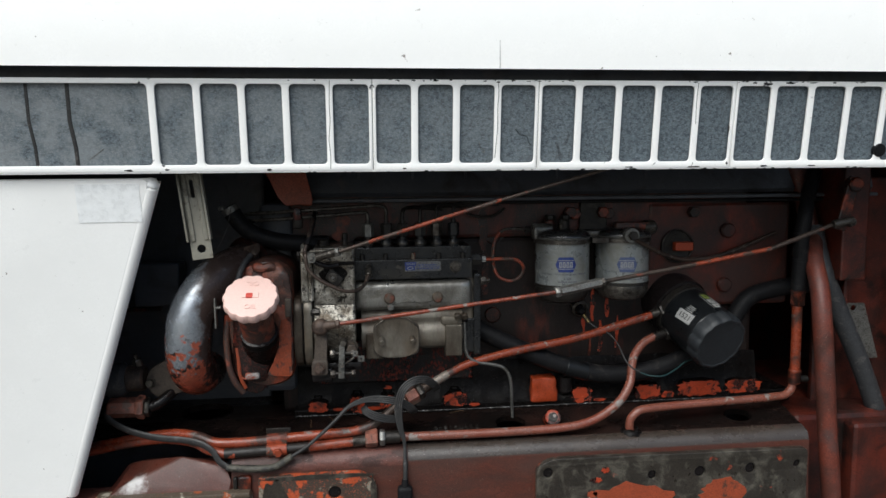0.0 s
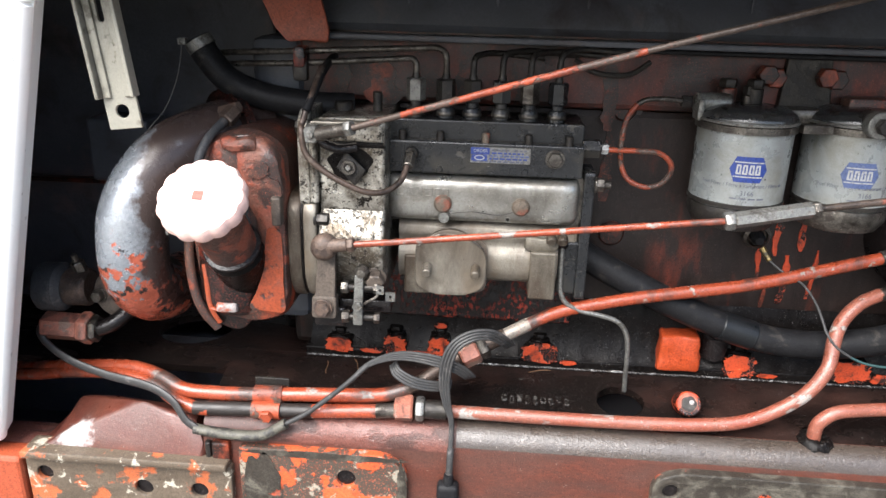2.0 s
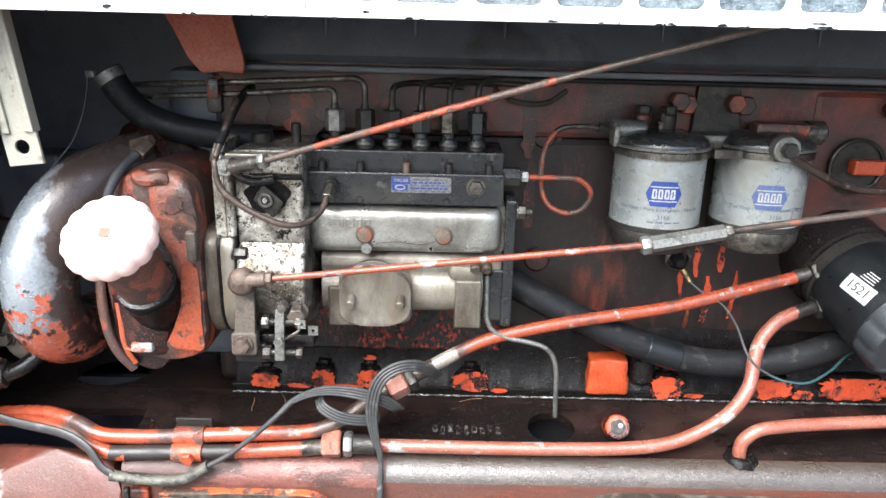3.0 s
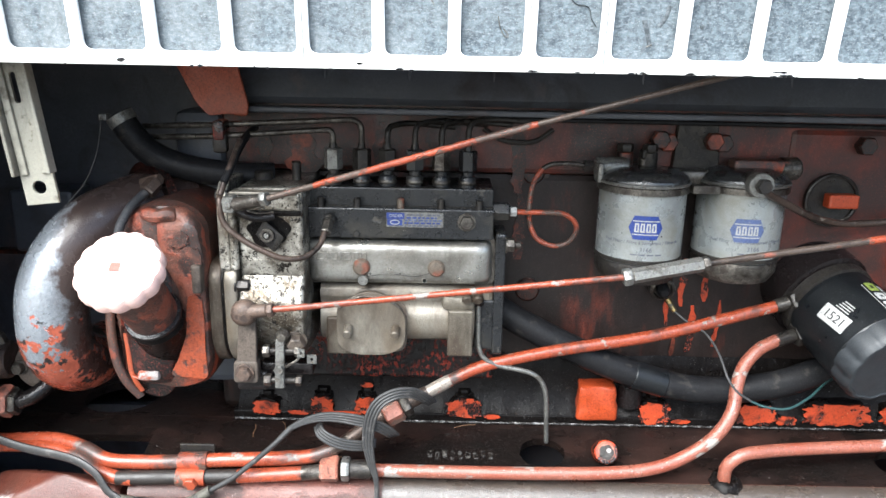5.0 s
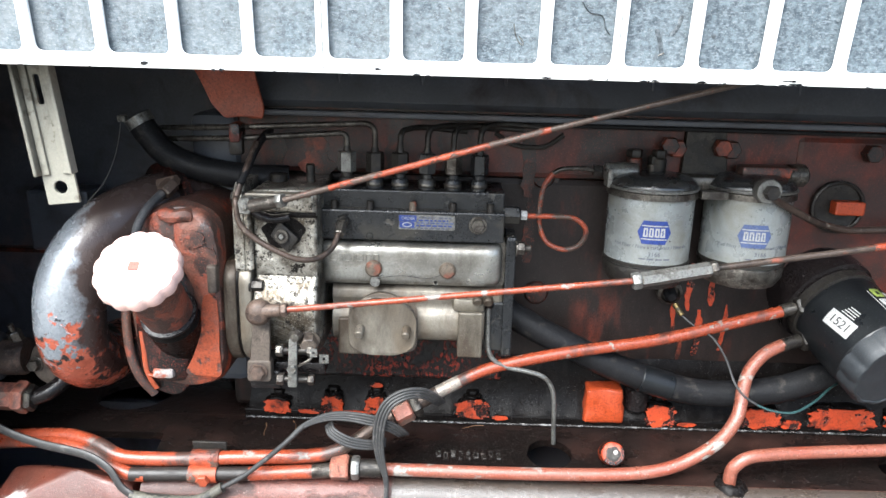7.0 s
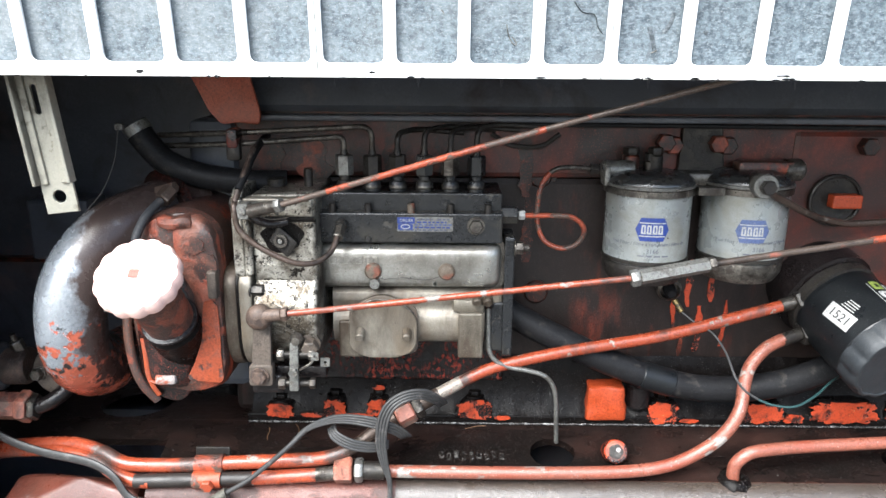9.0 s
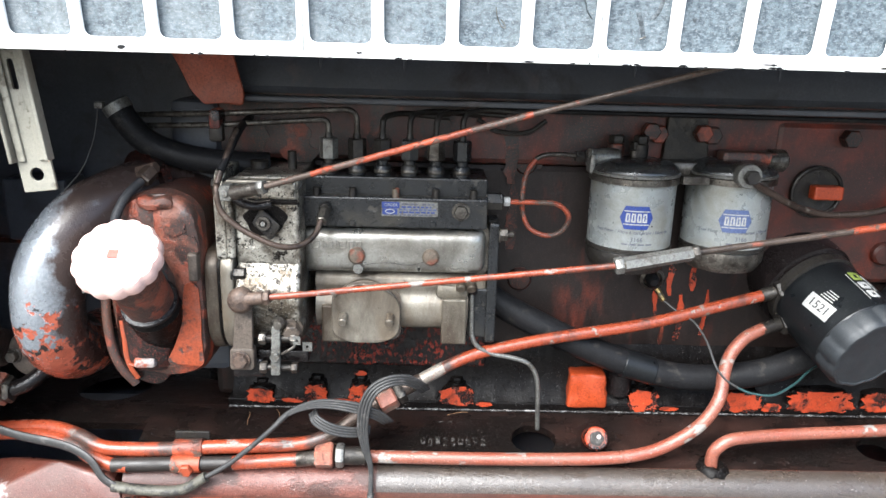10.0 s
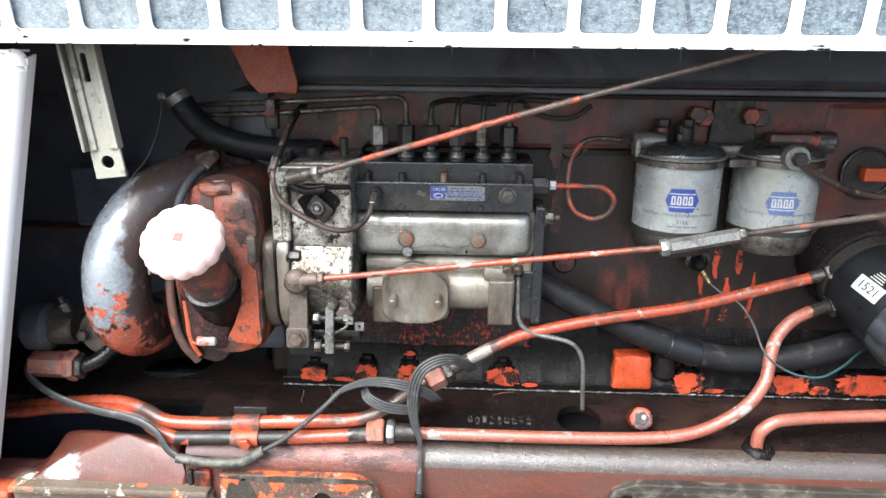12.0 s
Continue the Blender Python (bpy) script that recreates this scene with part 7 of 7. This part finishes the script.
for k in range(9):
    m = SLOPE @ Matrix.Translation((0.0915 + 0.0082 * k, 0.0325 + rnd.uniform(-0.0012, 0.0022), 0.0003)) @ Matrix.Rotation(rnd.uniform(-0.15, 0.15), 4, "Z")
    w, d = rnd.uniform(0.0040, 0.0062), rnd.uniform(0.009, 0.012)
    part("raised_mark", plate(rounded(rect(-w / 2, -d / 2, w / 2, d / 2), 0.0014, 3), [rounded(rect(-w / 4, -d / 4, w / 4, d / 4), 0.0006, 2)] if k % 2 else [], 0.0016, m, 0.0005), mark_glint, dg)
for x in (0.108, 0.118, 0.130):
    part("raised_mark", plate(rounded(rect(x, 0.060, x + 0.005, 0.0625), 0.0008, 3), [], 0.0012, SLOPE), mark_glint, dg)
# starter-like motor and its plug at the front
mo = thing("front_motor", (-0.31, 0.15, 0.88), "dirty cylindrical electric motor at the engine front", "motor")
part("barrel", rod((-0.368, 0.152, 0.8955), (-0.341, 0.152, 0.8965), 0.0195, bevel=0.003, seg=32), dusty_brown, mo)
part("end_bell", rod((-0.398, 0.152, 0.8945), (-0.366, 0.152, 0.8955), 0.0255, bevel=0.006, seg=32), grey_rubber, mo)
part("bolt", hexnut((-0.350, 0.152, 0.9125), (-0.352, 0.148, 0.926), 0.012), steel, mo)
part("bolt_stem", rod((-0.352, 0.148, 0.925), (-0.353, 0.146, 0.934), 0.0032, bevel=0.0006, seg=12), steel, mo)
cn = thing("cable_connector", (-0.36, 0.14, 0.84), "dusty red plug connector", "connector")
part("body", hexnut((-0.392, 0.141, 0.8555), (-0.350, 0.1405, 0.8550), 0.0255, None, 0.3), nut_red, cn)
part("collar", hexnut((-0.352, 0.1405, 0.8550), (-0.340, 0.1400, 0.8548), 0.0305, None, 0.3), nut_red, cn)
part("end_ring", hexnut((-0.340, 0.1400, 0.8548), (-0.333, 0.1400, 0.8547), 0.0255, None, 0.3), steel, cn)
part("neck", tube(smooth_path([(-0.334, 0.140, 0.8548), (-0.318, 0.144, 0.861), (-0.305, 0.158, 0.872), (-0.300, 0.168, 0.880)]), 0.0085, 14), grease_black, cn)
# flat black cable with its coil and plug
fcb = thing("loose_cable", (-0.0053, 0.1088, 0.7947), "flat black cable knotted round a pipe, with a hanging plug", "cable")
part("run", tube(smooth_path([(-0.392, 0.139, 0.860), (-0.395, 0.134, 0.850), (-0.385, 0.130, 0.838), (-0.359, 0.122, 0.826), (-0.320, 0.114, 0.817), (-0.267, 0.102, 0.813), (-0.240, 0.094, 0.803), (-0.227, 0.090, 0.785), (-0.214, 0.088, 0.776)]), 0.0054, 12, None, 0.55), cable_black, fcb)
part("taped_run", tube(smooth_path([(-0.217, 0.088, 0.7765), (-0.189, 0.087, 0.774), (-0.151, 0.087, 0.774), (-0.124, 0.090, 0.788)]), 0.0060, 12, None, 0.85), tape_grey, fcb, "stretch wrapped in cloth tape")
part("run", tube(smooth_path([(-0.126, 0.0895, 0.787), (-0.104, 0.091, 0.800), (-0.084, 0.093, 0.816), (-0.062, 0.094, 0.836), (-0.043, 0.099, 0.854)]), 0.0026, 10), cable_black, fcb)


def ribbon(points, spread, count=4, r=0.0017):
    """Flat cable: strands side by side across the line of the points, as far apart as spread says at each point."""
    ps = [Vector(p) for p in points]
    side = []
    for k in range(len(ps)):
        d = ps[min(k + 1, len(ps) - 1)] - ps[max(k - 1, 0)]
        side.append(Vector((-d.z, 0, d.x)).normalized())
    for n in range(count):
        part("strand", tube(smooth_path([p + q * w * (n - (count - 1) / 2) for p, q, w in zip(ps, side, spread)], 8), r, 8), cable_black, fcb)


ribbon([(-0.058, 0.095, 0.840), (-0.043, 0.099, 0.854), (-0.022, 0.103, 0.862), (-0.001, 0.104, 0.8635), (0.025, 0.103, 0.860), (0.044, 0.107, 0.851), (0.0555, 0.116, 0.838), (0.052, 0.136, 0.829)], [0.0003, 0.0008, 0.0018, 0.0026, 0.0030, 0.0030, 0.0028, 0.0026])
ribbon([(-0.020, 0.112, 0.850), (-0.016, 0.105, 0.845), (-0.005, 0.102, 0.839), (0.008, 0.103, 0.834), (0.025, 0.108, 0.830), (0.037, 0.116, 0.829)], [0.0024, 0.0028, 0.0030, 0.0030, 0.0028, 0.0026])
ribbon([(0.0396, 0.0865, 0.765), (0.0400, 0.0945, 0.785), (0.0392, 0.0965, 0.800), (0.0345, 0.0975, 0.818), (0.0315, 0.0985, 0.840), (0.0340, 0.100, 0.864), (0.0420, 0.102, 0.880), (0.0570, 0.105, 0.8885), (0.0740, 0.112, 0.887), (0.0870, 0.122, 0.876), (0.0930, 0.134, 0.865)], [0.0004, 0.0005, 0.0008, 0.0018, 0.0027, 0.0030, 0.0030, 0.0030, 0.0030, 0.0028, 0.0026])
part("tail", tube(smooth_path([(0.0400, 0.0900, 0.772), (0.0398, 0.0855, 0.757), (0.0392, 0.0840, 0.740)]), 0.0034, 10, None, 0.8), cable_black, fcb)
plg = part("plug", box((0.0388, 0.0840, 0.7130), (0.022, 0.016, 0.046), 0.005, None, None, 3), rubber, fcb, "black rubber plug")
part("plug_neck", rod((0.0388, 0.0840, 0.7345), (0.0392, 0.0840, 0.7460), 0.0060, 0.0044), rubber, plg)
tw = thing("thin_wire", (-0.22, 0.10, 1.07), "thin dark wire hanging beside the bracket", "wire")
part("wire", tube(smooth_path([(-0.1985, 0.10, 1.149), (-0.201, 0.10, 1.136), (-0.207, 0.10, 1.116), (-0.219, 0.10, 1.093), (-0.237, 0.10, 1.073)]), 0.0005, 6), cable_black, tw)
# dry stalks lying on the oily shelf
straw_mat = surface("dry_straw", (0.30, 0.16, 0.08), rough=0.6, vary=0.2, bump=0.1, tone_scale=0.8)
for p, q in (((-0.104, 0.072), (-0.102, 0.052)), ((-0.075, 0.077), (-0.066, 0.058)), ((0.118, 0.072), (0.142, 0.077)), ((-0.012, 0.026), (0.006, 0.023))):
    p, q = SLOPE @ Vector((*p, 0.0003)), SLOPE @ Vector((*q, 0.0003))
    st_ = thing("straw", tuple(p), "dry brown stalk lying on the oily shelf", "straw", "stalks on the shelf")
    part("stalk", tube(smooth_path([p, p.lerp(q, 0.4) + Vector((0.001, 0.001, 0.0008)), p.lerp(q, 0.75) + Vector((-0.0006, 0.001, 0.0004)), q]), 0.00028, 6), straw_mat, st_)
